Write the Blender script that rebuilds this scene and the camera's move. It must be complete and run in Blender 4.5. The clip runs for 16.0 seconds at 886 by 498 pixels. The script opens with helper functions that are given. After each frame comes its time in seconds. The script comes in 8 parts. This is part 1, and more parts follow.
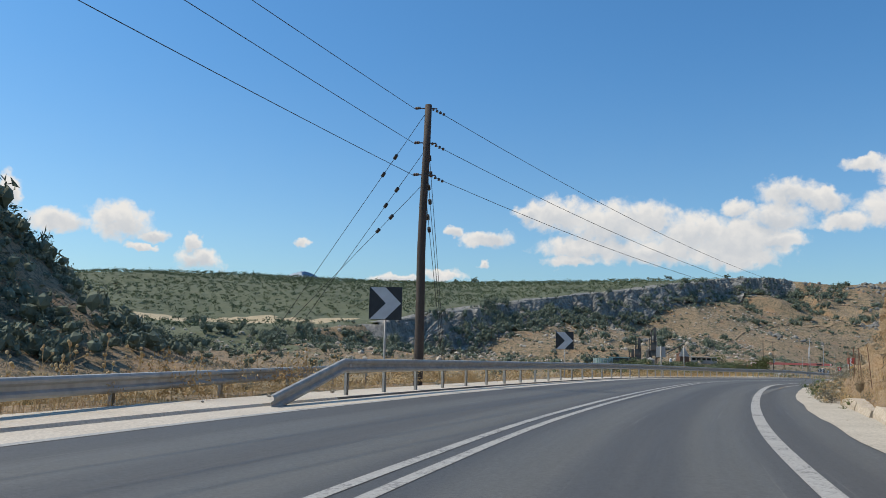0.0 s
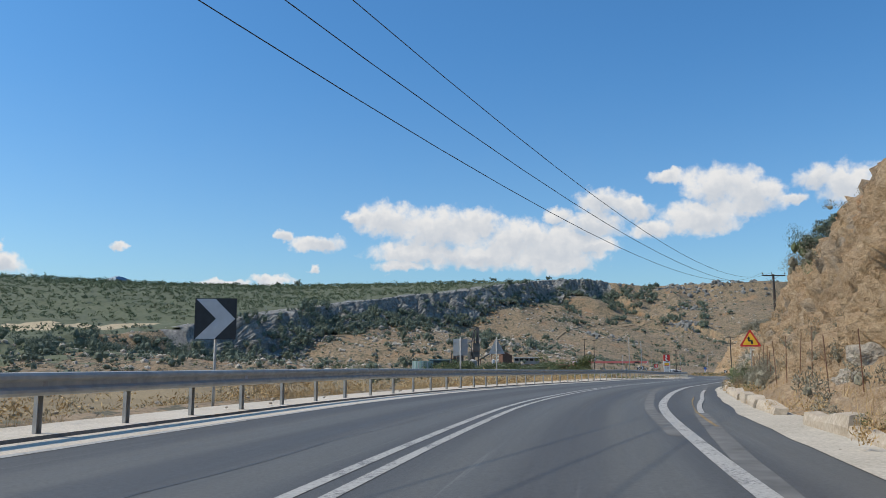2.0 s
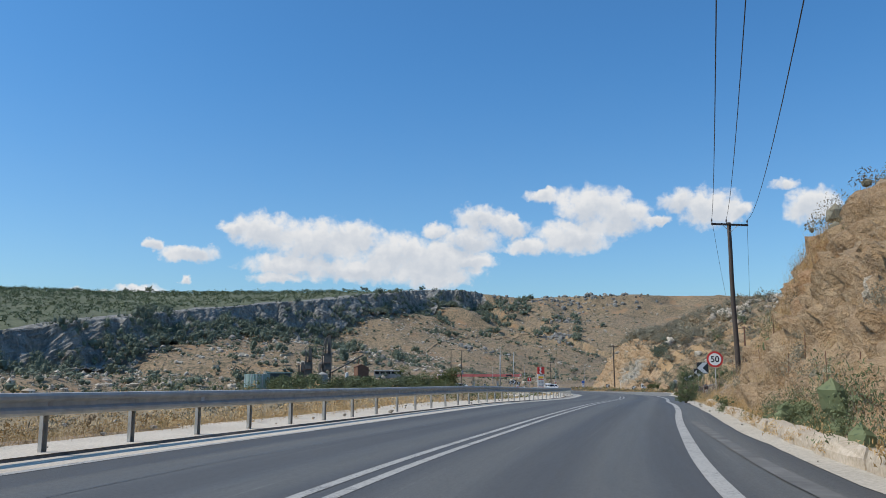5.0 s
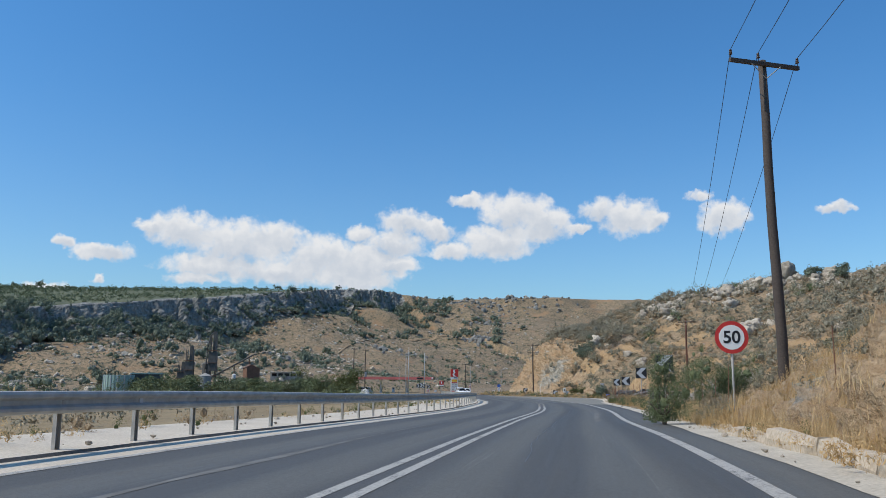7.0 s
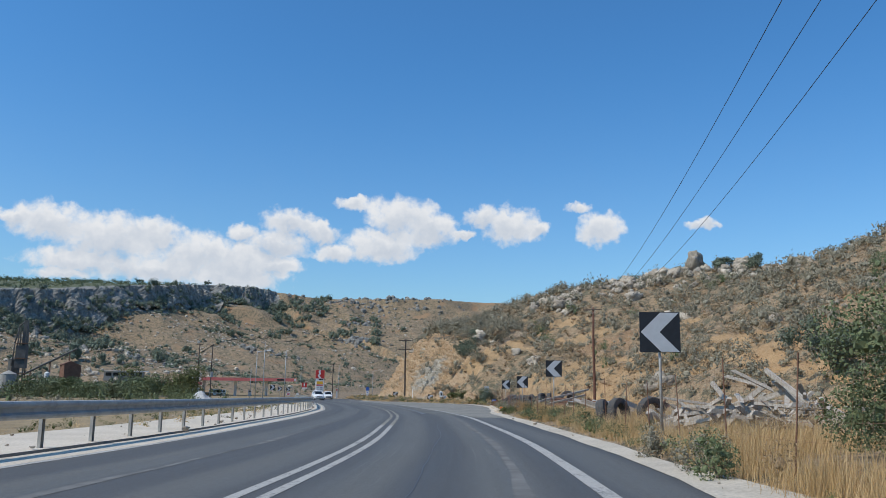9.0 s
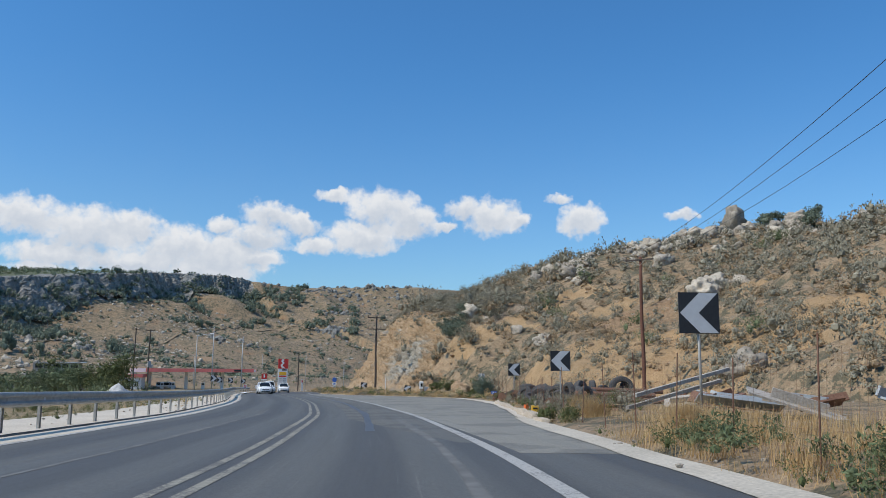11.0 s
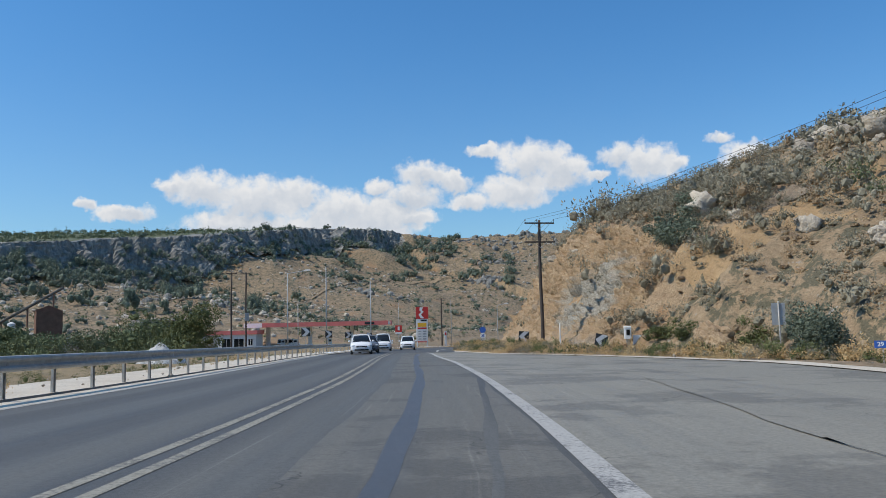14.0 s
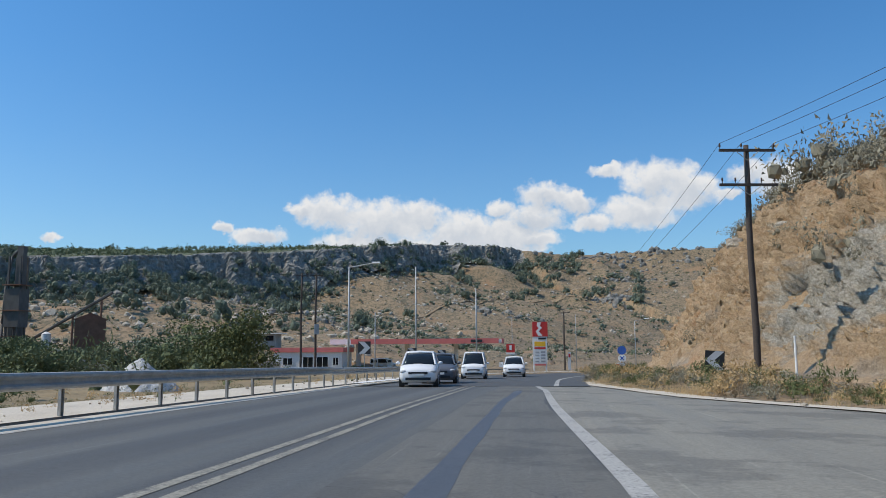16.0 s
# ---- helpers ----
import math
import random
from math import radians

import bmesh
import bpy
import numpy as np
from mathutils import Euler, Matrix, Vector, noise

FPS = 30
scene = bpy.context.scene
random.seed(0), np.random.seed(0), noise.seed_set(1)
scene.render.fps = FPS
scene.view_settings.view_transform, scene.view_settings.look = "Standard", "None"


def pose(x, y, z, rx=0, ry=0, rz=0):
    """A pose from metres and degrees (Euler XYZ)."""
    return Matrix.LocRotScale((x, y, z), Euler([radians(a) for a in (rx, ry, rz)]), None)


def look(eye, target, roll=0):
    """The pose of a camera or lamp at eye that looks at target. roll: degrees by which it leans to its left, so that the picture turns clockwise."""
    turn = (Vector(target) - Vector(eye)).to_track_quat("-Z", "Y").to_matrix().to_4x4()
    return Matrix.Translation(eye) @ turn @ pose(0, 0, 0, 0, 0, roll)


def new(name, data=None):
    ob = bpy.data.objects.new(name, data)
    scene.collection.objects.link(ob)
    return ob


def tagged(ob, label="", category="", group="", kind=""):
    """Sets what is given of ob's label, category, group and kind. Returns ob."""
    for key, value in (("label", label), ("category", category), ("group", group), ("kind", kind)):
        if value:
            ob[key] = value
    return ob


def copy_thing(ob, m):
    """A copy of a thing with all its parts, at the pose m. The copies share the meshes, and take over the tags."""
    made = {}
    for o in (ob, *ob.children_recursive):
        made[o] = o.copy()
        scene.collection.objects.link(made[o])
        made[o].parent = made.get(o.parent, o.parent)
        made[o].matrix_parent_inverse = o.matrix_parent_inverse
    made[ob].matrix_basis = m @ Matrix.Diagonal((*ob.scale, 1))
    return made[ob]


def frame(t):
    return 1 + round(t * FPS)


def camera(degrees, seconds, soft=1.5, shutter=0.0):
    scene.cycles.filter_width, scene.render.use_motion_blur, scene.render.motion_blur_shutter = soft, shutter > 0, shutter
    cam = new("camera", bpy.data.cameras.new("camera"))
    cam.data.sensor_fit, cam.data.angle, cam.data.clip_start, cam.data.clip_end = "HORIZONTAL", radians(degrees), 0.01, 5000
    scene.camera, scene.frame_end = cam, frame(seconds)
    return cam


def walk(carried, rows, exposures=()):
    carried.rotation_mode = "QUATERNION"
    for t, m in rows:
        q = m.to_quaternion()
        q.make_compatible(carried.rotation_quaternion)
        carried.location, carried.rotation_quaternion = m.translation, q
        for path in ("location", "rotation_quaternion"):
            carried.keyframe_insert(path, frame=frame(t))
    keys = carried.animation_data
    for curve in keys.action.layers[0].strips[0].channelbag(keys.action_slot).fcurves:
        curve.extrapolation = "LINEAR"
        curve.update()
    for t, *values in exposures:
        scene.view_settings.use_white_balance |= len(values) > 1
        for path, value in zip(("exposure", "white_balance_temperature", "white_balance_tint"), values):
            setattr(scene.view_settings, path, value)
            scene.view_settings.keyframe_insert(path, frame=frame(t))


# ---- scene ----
cam = camera(58.57, 16.0, soft=0.9)
PATH = [
    (0.0, (0.000, -0.000, 1.050), (-3.838, 9.146, 2.325), 1.40),
    (0.5, (-0.720, 6.091, 1.012), (-4.185, 15.383, 2.293), 0.92),
    (1.0, (-1.284, 12.142, 0.979), (-4.074, 21.653, 2.302), 0.54),
    (1.5, (-1.654, 18.191, 0.932), (-3.898, 27.840, 2.293), 0.39),
    (2.0, (-1.837, 24.180, 0.858), (-3.636, 33.922, 2.221), 0.03),
    (2.5, (-1.887, 30.131, 0.776), (-3.446, 39.905, 2.197), 0.08),
    (3.0, (-1.732, 36.161, 0.729), (-3.042, 45.969, 2.178), 0.02),
    (3.5, (-1.369, 42.232, 0.683), (-2.407, 52.070, 2.145), 0.04),
    (4.0, (-0.828, 48.312, 0.626), (-1.619, 58.169, 2.120), -0.01),
    (6.5, (4.100, 78.915, 0.128), (4.543, 88.782, 1.692), 0.22),
    (7.0, (5.451, 85.151, 0.047), (6.130, 95.001, 1.630), 0.28),
    (7.5, (6.903, 91.433, -0.020), (7.956, 101.247, 1.582), 0.28),
    (8.0, (8.466, 97.794, -0.099), (9.897, 107.561, 1.501), 0.32),
    (8.5, (10.019, 104.194, -0.243), (11.904, 113.882, 1.371), 0.59),
    (9.0, (11.608, 110.668, -0.418), (13.723, 120.302, 1.226), 0.82),
    (9.5, (13.176, 117.327, -0.610), (15.497, 126.923, 0.983), 0.65),
    (12.0, (20.512, 151.879, -1.251), (22.805, 161.499, 0.233), -0.02),
    (12.5, (21.646, 159.054, -1.414), (23.395, 168.806, -0.058), 0.01),
    (13.0, (22.550, 166.162, -1.567), (23.917, 175.984, -0.279), -0.03),
    (13.5, (23.312, 173.133, -1.711), (24.121, 183.066, -0.895), -2.37),
    (14.0, (23.868, 180.040, -1.823), (24.306, 189.983, -0.849), -1.33),
    (14.5, (24.256, 186.922, -1.920), (24.324, 196.865, -0.857), -0.71),
    (15.0, (24.558, 193.764, -2.026), (24.199, 203.700, -0.953), -0.47),
    (15.5, (24.791, 200.556, -2.144), (24.062, 210.463, -0.992), -0.38),
    (16.0, (24.931, 207.337, -2.256), (23.840, 217.197, -0.990), -0.38),
]
walk(cam, [(t, look(eye, target, roll)) for t, eye, target, roll in PATH],
     exposures=[(0.0, 0.0, 6850, 10), (1.5, 0.0, 6650, 10), (3.5, 0.0, 6500, 10), (6.5, 0.0, 6420, 10), (9.0, 0.0, 6320, 10), (12.5, 0.0, 6350, 10), (13.5, 0.0, 6450, 10), (16.0, 0.0, 6500, 10)])

# ---- light and sky ----
SUN_AZ = 257.0      # degrees clockwise from +y, towards the sun
SUN_EL = 50.0
world = bpy.data.worlds.new("sky_world")
scene.world = world
world.use_nodes = True
wn, wl = world.node_tree.nodes, world.node_tree.links
wn.clear()


def wnode(kind, **sets):
    n = wn.new(kind)
    for k, v in sets.items():
        if k == "operation":
            n.operation = v
        elif k == "label":
            n.label = v
    return n


def wmath(op, a, b=None, c=None, clamp=False):
    n = wn.new("ShaderNodeMath")
    n.operation = op
    n.use_clamp = clamp
    for i, v in enumerate((a, b, c)):
        if v is None:
            continue
        if isinstance(v, (int, float)):
            n.inputs[i].default_value = v
        else:
            wl.new(v, n.inputs[i])
    return n.outputs[0]


sky = wn.new("ShaderNodeTexSky")
sky.sky_type = "NISHITA"
sky.sun_disc = False
sky.sun_elevation = radians(SUN_EL)
sky.sun_rotation = radians(SUN_AZ)
sky.altitude = 100
sky.air_density = 1.0
sky.dust_density = 1.1
sky.ozone_density = 2.2
SKY_STRENGTH = 0.13

# cumulus puffs low over the hills: azimuth, elevation, half width, half height (degrees)
CLOUDS_WEST = [(-52.05, 9.53, 0.89, 1.35), (-49.13, 7.9, 2.1, 0.95), (-45.29, 8.17, 2.37, 1.43), (-43.14, 7.39, 1.47, 0.54),
               (-43.81, 6.49, 1.09, 0.31), (-40.34, 6.99, 0.6, 0.7), (-40.08, 5.83, 1.74, 0.78), (-33.03, 7.32, 0.6, 0.32)]
CLOUDS_LOW = [(-19.64, 8.17, 2.3, 0.74), (-22.13, 8.57, 0.66, 0.41), (-26.16, 5.1, 2.05, 0.41),
              (-22.68, 5.48, 1.73, 0.41), (-19.81, 6.28, 0.49, 0.33)]
CLOUDS_LONG = [(-14.33, 9.78, 3.05, 1.48), (-16.38, 9.84, 1.29, 0.54), (-10.85, 9.18, 3.95, 1.82), (-8.12, 9.78, 2.41, 1.12),
               (-5.26, 8.38, 3.46, 1.7), (-2.0, 8.26, 3.71, 1.63), (0.48, 7.89, 1.86, 0.9), (-12.31, 7.53, 3.88, 0.94),
               (-13.4, 6.54, 2.28, 0.51), (-8.0, 7.3, 5.0, 1.1), (-2.5, 7.0, 4.2, 1.1)]
CLOUDS_MID = [(-2.05, 10.1, 1.2, 0.85), (1.26, 10.97, 2.29, 1.06), (3.35, 10.46, 1.58, 0.82), (0.45, 9.44, 2.7, 1.06),
              (5.77, 12.51, 1.51, 0.53), (9.27, 11.83, 2.72, 1.71), (11.44, 10.82, 2.28, 1.38), (7.92, 9.8, 3.21, 1.23),
              (13.76, 10.44, 1.01, 0.48), (4.6, 9.2, 1.9, 0.75)]
CLOUDS_EAST = [(15.24, 11.64, 1.52, 0.96), (17.38, 11.12, 2.42, 1.51), (19.33, 10.8, 1.08, 0.79), (22.21, 12.37, 0.98, 0.47),
               (23.9, 10.94, 1.97, 1.15), (30.83, 10.95, 1.19, 0.37)]

geo = wn.new("ShaderNodeTexCoord").outputs["Generated"]
# billowing: the direction is bent by noise at three sizes before the puffs are laid out
vec = geo
for scale, amount, detail in ((28.0, 0.030, 3.0), (95.0, 0.012, 4.0)):
    nz = wn.new("ShaderNodeTexNoise")
    nz.inputs["Scale"].default_value = scale
    nz.inputs["Detail"].default_value = detail
    nz.inputs["Roughness"].default_value = 0.55
    wl.new(geo, nz.inputs["Vector"])
    sub = wn.new("ShaderNodeVectorMath")
    sub.operation = "SUBTRACT"
    wl.new(nz.outputs["Color"], sub.inputs[0])
    sub.inputs[1].default_value = (0.5, 0.5, 0.5)
    mul = wn.new("ShaderNodeVectorMath")
    mul.operation = "SCALE"
    wl.new(sub.outputs[0], mul.inputs[0])
    mul.inputs["Scale"].default_value = amount
    add = wn.new("ShaderNodeVectorMath")
    wl.new(vec, add.inputs[0])
    wl.new(mul.outputs[0], add.inputs[1])
    vec = add.outputs[0]
sep = wn.new("ShaderNodeSeparateXYZ")
wl.new(vec, sep.inputs[0])
az = wmath("MULTIPLY", wmath("ARCTAN2", sep.outputs[0], sep.outputs[1]), 57.29578)
el = wmath("MULTIPLY", wmath("ARCSINE", sep.outputs[2]), 57.29578)
cover, under = None, None
for puffs in (CLOUDS_WEST, CLOUDS_LOW, CLOUDS_LONG, CLOUDS_MID, CLOUDS_EAST):
    for a, e, ra, re in puffs:
        u = wmath("MULTIPLY", wmath("SUBTRACT", az, a), 1 / ra)
        v = wmath("MULTIPLY", wmath("SUBTRACT", el, e), 1 / re)
        r = wmath("MULTIPLY_ADD", u, u, wmath("MULTIPLY", v, v))
        here = wmath("SUBTRACT", 1.25, r)
        low = wmath("SUBTRACT", here, wmath("MULTIPLY", v, 0.9))     # the underside of a puff
        cover = here if cover is None else wmath("SMOOTH_MAX", cover, here, 0.25)
        under = low if under is None else wmath("MAXIMUM", under, low)
fine = wn.new("ShaderNodeTexNoise")
fine.inputs["Scale"].default_value = 70.0
fine.inputs["Detail"].default_value = 6.0
fine.inputs["Roughness"].default_value = 0.6
wl.new(geo, fine.inputs["Vector"])
puff = wn.new("ShaderNodeTexVoronoi")
puff.feature = "SMOOTH_F1"
puff.inputs["Scale"].default_value = 42.0
puff.inputs["Detail"].default_value = 2.0
puff.inputs["Smoothness"].default_value = 0.35
wl.new(vec, puff.inputs["Vector"])
billow = wmath("MULTIPLY_ADD", wmath("SUBTRACT", 0.70, puff.outputs["Distance"]), 0.45, cover)
dens = wmath("MULTIPLY_ADD", wmath("SUBTRACT", fine.outputs["Fac"], 0.5), 1.4, billow)
mask = wn.new("ShaderNodeMapRange")
mask.interpolation_type = "SMOOTHSTEP"
mask.inputs["From Min"].default_value, mask.inputs["From Max"].default_value = 0.0, 0.95
wl.new(dens, mask.inputs["Value"])
shade = wn.new("ShaderNodeMapRange")
shade.interpolation_type = "SMOOTHSTEP"
shade.inputs["From Min"].default_value, shade.inputs["From Max"].default_value = 0.55, 2.0
wl.new(wmath("MULTIPLY_ADD", wmath("SUBTRACT", puff.outputs["Distance"], 0.6), 0.45, wmath("MULTIPLY_ADD", wmath("SUBTRACT", fine.outputs["Fac"], 0.5), 0.7, under)), shade.inputs["Value"])
cloud_col = wn.new("ShaderNodeMix")
cloud_col.data_type = "RGBA"
wl.new(shade.outputs[0], cloud_col.inputs["Factor"])
cloud_col.inputs[6].default_value = (6.15, 6.2, 6.25, 1)
cloud_col.inputs[7].default_value = (4.2, 4.6, 5.15, 1)
tint = wn.new("ShaderNodeMix")
tint.data_type, tint.blend_type = "RGBA", "MULTIPLY"
tint.inputs["Factor"].default_value = 1.0
haze = wn.new("ShaderNodeMapRange")
haze.interpolation_type = "SMOOTHSTEP"
haze.inputs["From Min"].default_value, haze.inputs["From Max"].default_value = 0.0, 0.42
wl.new(sep.outputs[2], haze.inputs["Value"])
air = wn.new("ShaderNodeMix")
air.data_type = "RGBA"
wl.new(haze.outputs[0], air.inputs["Factor"])
air.inputs[6].default_value = (0.72, 0.96, 1.09, 1)
air.inputs[7].default_value = (0.43, 0.88, 1.19, 1)
wl.new(air.outputs[2], tint.inputs[7])
wl.new(sky.outputs[0], tint.inputs[6])
mixed = wn.new("ShaderNodeMix")
mixed.data_type = "RGBA"
wl.new(mask.outputs[0], mixed.inputs["Factor"])
wl.new(tint.outputs[2], mixed.inputs[6])
wl.new(cloud_col.outputs[2], mixed.inputs[7])
bg = wn.new("ShaderNodeBackground")
bg.inputs["Strength"].default_value = SKY_STRENGTH
wl.new(mixed.outputs[2], bg.inputs["Color"])
wo = wn.new("ShaderNodeOutputWorld")
wl.new(bg.outputs[0], wo.inputs["Surface"])

sun = new("sun", bpy.data.lights.new("sun", "SUN"))
sun.data.energy = 3.6
sun.data.angle = radians(0.53)
sun.data.color = (1.0, 0.90, 0.76)
sdir = Vector((math.sin(radians(SUN_AZ)) * math.cos(radians(SUN_EL)), math.cos(radians(SUN_AZ)) * math.cos(radians(SUN_EL)), math.sin(radians(SUN_EL))))
sun.matrix_world = look(sdir * 200, (0, 0, 0))
scene.view_settings.exposure = 0.0

# ---- materials ----


def mat(name, build, rough=0.9, metal=0.0, spec=None):
    m = bpy.data.materials.new(name)
    m.use_nodes = True
    nt = m.node_tree
    b = nt.nodes["Principled BSDF"]
    b.inputs["Roughness"].default_value = rough
    b.inputs["Metallic"].default_value = metal
    if spec is not None:
        b.inputs["Specular IOR Level"].default_value = spec
    build(nt, b)
    return m


def coords(nt, which="Object"):
    return nt.nodes.new("ShaderNodeTexCoord").outputs[which]


def noise_tex(nt, scale, detail=4.0, rough=0.55, stretch=None, vec=None):
    n = nt.nodes.new("ShaderNodeTexNoise")
    n.inputs["Scale"].default_value = scale
    n.inputs["Detail"].default_value = detail
    n.inputs["Roughness"].default_value = rough
    v = vec or coords(nt)
    if stretch:
        mp = nt.nodes.new("ShaderNodeMapping")
        mp.inputs["Scale"].default_value = stretch
        nt.links.new(v, mp.inputs["Vector"])
        v = mp.outputs[0]
    nt.links.new(v, n.inputs["Vector"])
    return n.outputs["Fac"]


def ramp(nt, fac, stops):
    r = nt.nodes.new("ShaderNodeValToRGB")
    while len(r.color_ramp.elements) > 1:
        r.color_ramp.elements.remove(r.color_ramp.elements[-1])
    for i, (p, c) in enumerate(stops):
        e = r.color_ramp.elements[0] if i == 0 else r.color_ramp.elements.new(p)
        e.position, e.color = p, (*c, 1)
    nt.links.new(fac, r.inputs[0])
    return r.outputs[0]


def blend(nt, fac, a, b, mode="MIX"):
    n = nt.nodes.new("ShaderNodeMix")
    n.data_type, n.blend_type = "RGBA", mode
    for sock, v in ((n.inputs["Factor"], fac), (n.inputs[6], a), (n.inputs[7], b)):
        if isinstance(v, (int, float)):
            sock.default_value = v
        elif isinstance(v, tuple):
            sock.default_value = (*v, 1)
        else:
            nt.links.new(v, sock)
    return n.outputs[2]


def step(nt, fac, lo, hi):
    n = nt.nodes.new("ShaderNodeMapRange")
    n.interpolation_type = "SMOOTHSTEP"
    n.inputs["From Min"].default_value, n.inputs["From Max"].default_value = lo, hi
    nt.links.new(fac, n.inputs["Value"])
    return n.outputs[0]


def bump(nt, b, height, strength=0.5, distance=0.02):
    n = nt.nodes.new("ShaderNodeBump")
    n.inputs["Strength"].default_value, n.inputs["Distance"].default_value = strength, distance
    nt.links.new(height, n.inputs["Height"])
    nt.links.new(n.outputs[0], b.inputs["Normal"])


def setcol(nt, b, c):
    if isinstance(c, tuple):
        b.inputs["Base Color"].default_value = (*c, 1)
    else:
        nt.links.new(c, b.inputs["Base Color"])


def two_tone(c1, c2, scale=3.0, fine=40.0, bmp=0.3, dist=0.01, c3=None, random_amount=0.0):
    def f(nt, b):
        big = noise_tex(nt, scale, 5)
        small = noise_tex(nt, fine, 3)
        col = ramp(nt, big, [(0.32, c1), (0.68, c2)])
        col = blend(nt, 0.45, col, ramp(nt, small, [(0.25, tuple(v * 0.55 for v in c1)), (0.75, c3 or tuple(min(1, v * 1.35) for v in c2))]))
        if random_amount:
            info = nt.nodes.new("ShaderNodeObjectInfo").outputs["Random"]
            col = blend(nt, 1.0, col, ramp(nt, info, [(0, (1 - random_amount,) * 3), (1, (1 + random_amount * 0.4,) * 3)]), "MULTIPLY")
        setcol(nt, b, col)
        bump(nt, b, small, bmp, dist)
    return f


def plain(c, wear=0.12, scale=9.0):
    def f(nt, b):
        n = noise_tex(nt, scale, 5)
        setcol(nt, b, ramp(nt, n, [(0.3, tuple(v * (1 - wear) for v in c)), (0.7, tuple(min(1, v * (1 + wear * 0.5)) for v in c))]))
    return f


def asphalt(c, patchy=0.25, tracks=0.0, cracked=False, wheels=False):
    def f(nt, b):
        uv = coords(nt, "UV")
        big = noise_tex(nt, 0.30, 5, 0.6)
        mid = noise_tex(nt, 2.0, 5, 0.65)
        grit = noise_tex(nt, 130, 2, 0.7)
        lo, hi = tuple(v * (1 - patchy) for v in c), tuple(v * (1 + patchy) for v in c)
        col = ramp(nt, big, [(0.3, lo), (0.7, hi)])
        col = blend(nt, 0.55, col, ramp(nt, mid, [(0.33, tuple(v * 0.75 for v in lo)), (0.67, tuple(v * 1.25 for v in hi))]))
        if tracks:
            lane = nt.nodes.new("ShaderNodeSeparateXYZ")
            nt.links.new(uv, lane.inputs[0])
            wave = nt.nodes.new("ShaderNodeMath")
            wave.operation = "MULTIPLY_ADD"
            wave.inputs[1].default_value, wave.inputs[2].default_value = 3.59, -1.66
            nt.links.new(lane.outputs[0], wave.inputs[0])
            sine = nt.nodes.new("ShaderNodeMath")
            sine.operation = "SINE"
            nt.links.new(wave.outputs[0], sine.inputs[0])
            worn = blend(nt, 0.45, step(nt, sine.outputs[0], -0.7, 0.9), noise_tex(nt, 1.0, 4, 0.6, (0.9, 0.05, 1), uv))
            streak = noise_tex(nt, 1.0, 5, 0.65, (1.5, 0.03, 1), uv)
            scuff = noise_tex(nt, 1.0, 5, 0.75, (7.0, 0.16, 1), uv)
            col = blend(nt, tracks, col, ramp(nt, streak, [(0.30, tuple(v * 0.55 for v in c)), (0.5, c), (0.72, tuple(v * 1.55 for v in c))]))
            col = blend(nt, tracks * 0.6, col, ramp(nt, scuff, [(0.30, tuple(v * 0.55 for v in c)), (0.72, tuple(v * 1.6 for v in c))]))
            rgh = nt.nodes.new("ShaderNodeMapRange")
            rgh.inputs["To Min"].default_value, rgh.inputs["To Max"].default_value = 0.48, 0.88
            nt.links.new(streak, rgh.inputs["Value"])
            nt.links.new(rgh.outputs[0], b.inputs["Roughness"])
        gravel_ = noise_tex(nt, 24, 3, 0.7)
        col = blend(nt, 0.45, col, ramp(nt, gravel_, [(0.34, tuple(v * 0.5 for v in c)), (0.66, tuple(v * 1.7 for v in c))]))
        col = blend(nt, 0.3, col, ramp(nt, grit, [(0.3, tuple(v * 0.5 for v in c)), (0.7, tuple(v * 1.6 for v in c))]))
        if cracked:
            warp = nt.nodes.new("ShaderNodeTexNoise")
            warp.inputs["Scale"].default_value, warp.inputs["Detail"].default_value = 1.2, 5
            nt.links.new(coords(nt), warp.inputs["Vector"])
            add_ = nt.nodes.new("ShaderNodeVectorMath")
            nt.links.new(coords(nt), add_.inputs[0])
            nt.links.new(warp.outputs["Color"], add_.inputs[1])
            vo = nt.nodes.new("ShaderNodeTexVoronoi")
            vo.feature = "DISTANCE_TO_EDGE"
            vo.inputs["Scale"].default_value = 0.45
            nt.links.new(add_.outputs[0], vo.inputs["Vector"])
            line_ = step(nt, vo.outputs["Distance"], 0.005, 0.001)
            where_ = step(nt, noise_tex(nt, 0.22, 3), 0.47, 0.56)
            col = blend(nt, blend(nt, 1.0, line_, where_, "MULTIPLY"), col, tuple(v * 0.5 for v in c))
        if cracked:
            col = blend(nt, step(nt, noise_tex(nt, 0.5, 5, 0.7), 0.50, 0.58), col, blend(nt, 1.0, col, (0.72, 0.72, 0.73), "MULTIPLY"))
        spots = noise_tex(nt, 9.0, 4, 0.8)
        col = blend(nt, step(nt, spots, 0.66, 0.74), col, tuple(v * 0.5 for v in c))
        if wheels:
            col = blend(nt, 1.0, col, ramp(nt, worn, [(0.2, (0.82, 0.82, 0.84)), (0.75, (1.16, 1.16, 1.14))]), "MULTIPLY")
        if tracks:
            scratch = noise_tex(nt, 1.0, 4, 0.7, (9.0, 0.10, 1), uv)
            col = blend(nt, step(nt, scratch, 0.60, 0.72), col, blend(nt, 1.0, col, (1.4, 1.4, 1.38), "MULTIPLY"))
        setcol(nt, b, col)
        bump(nt, b, grit, 0.35, 0.006)
    return f


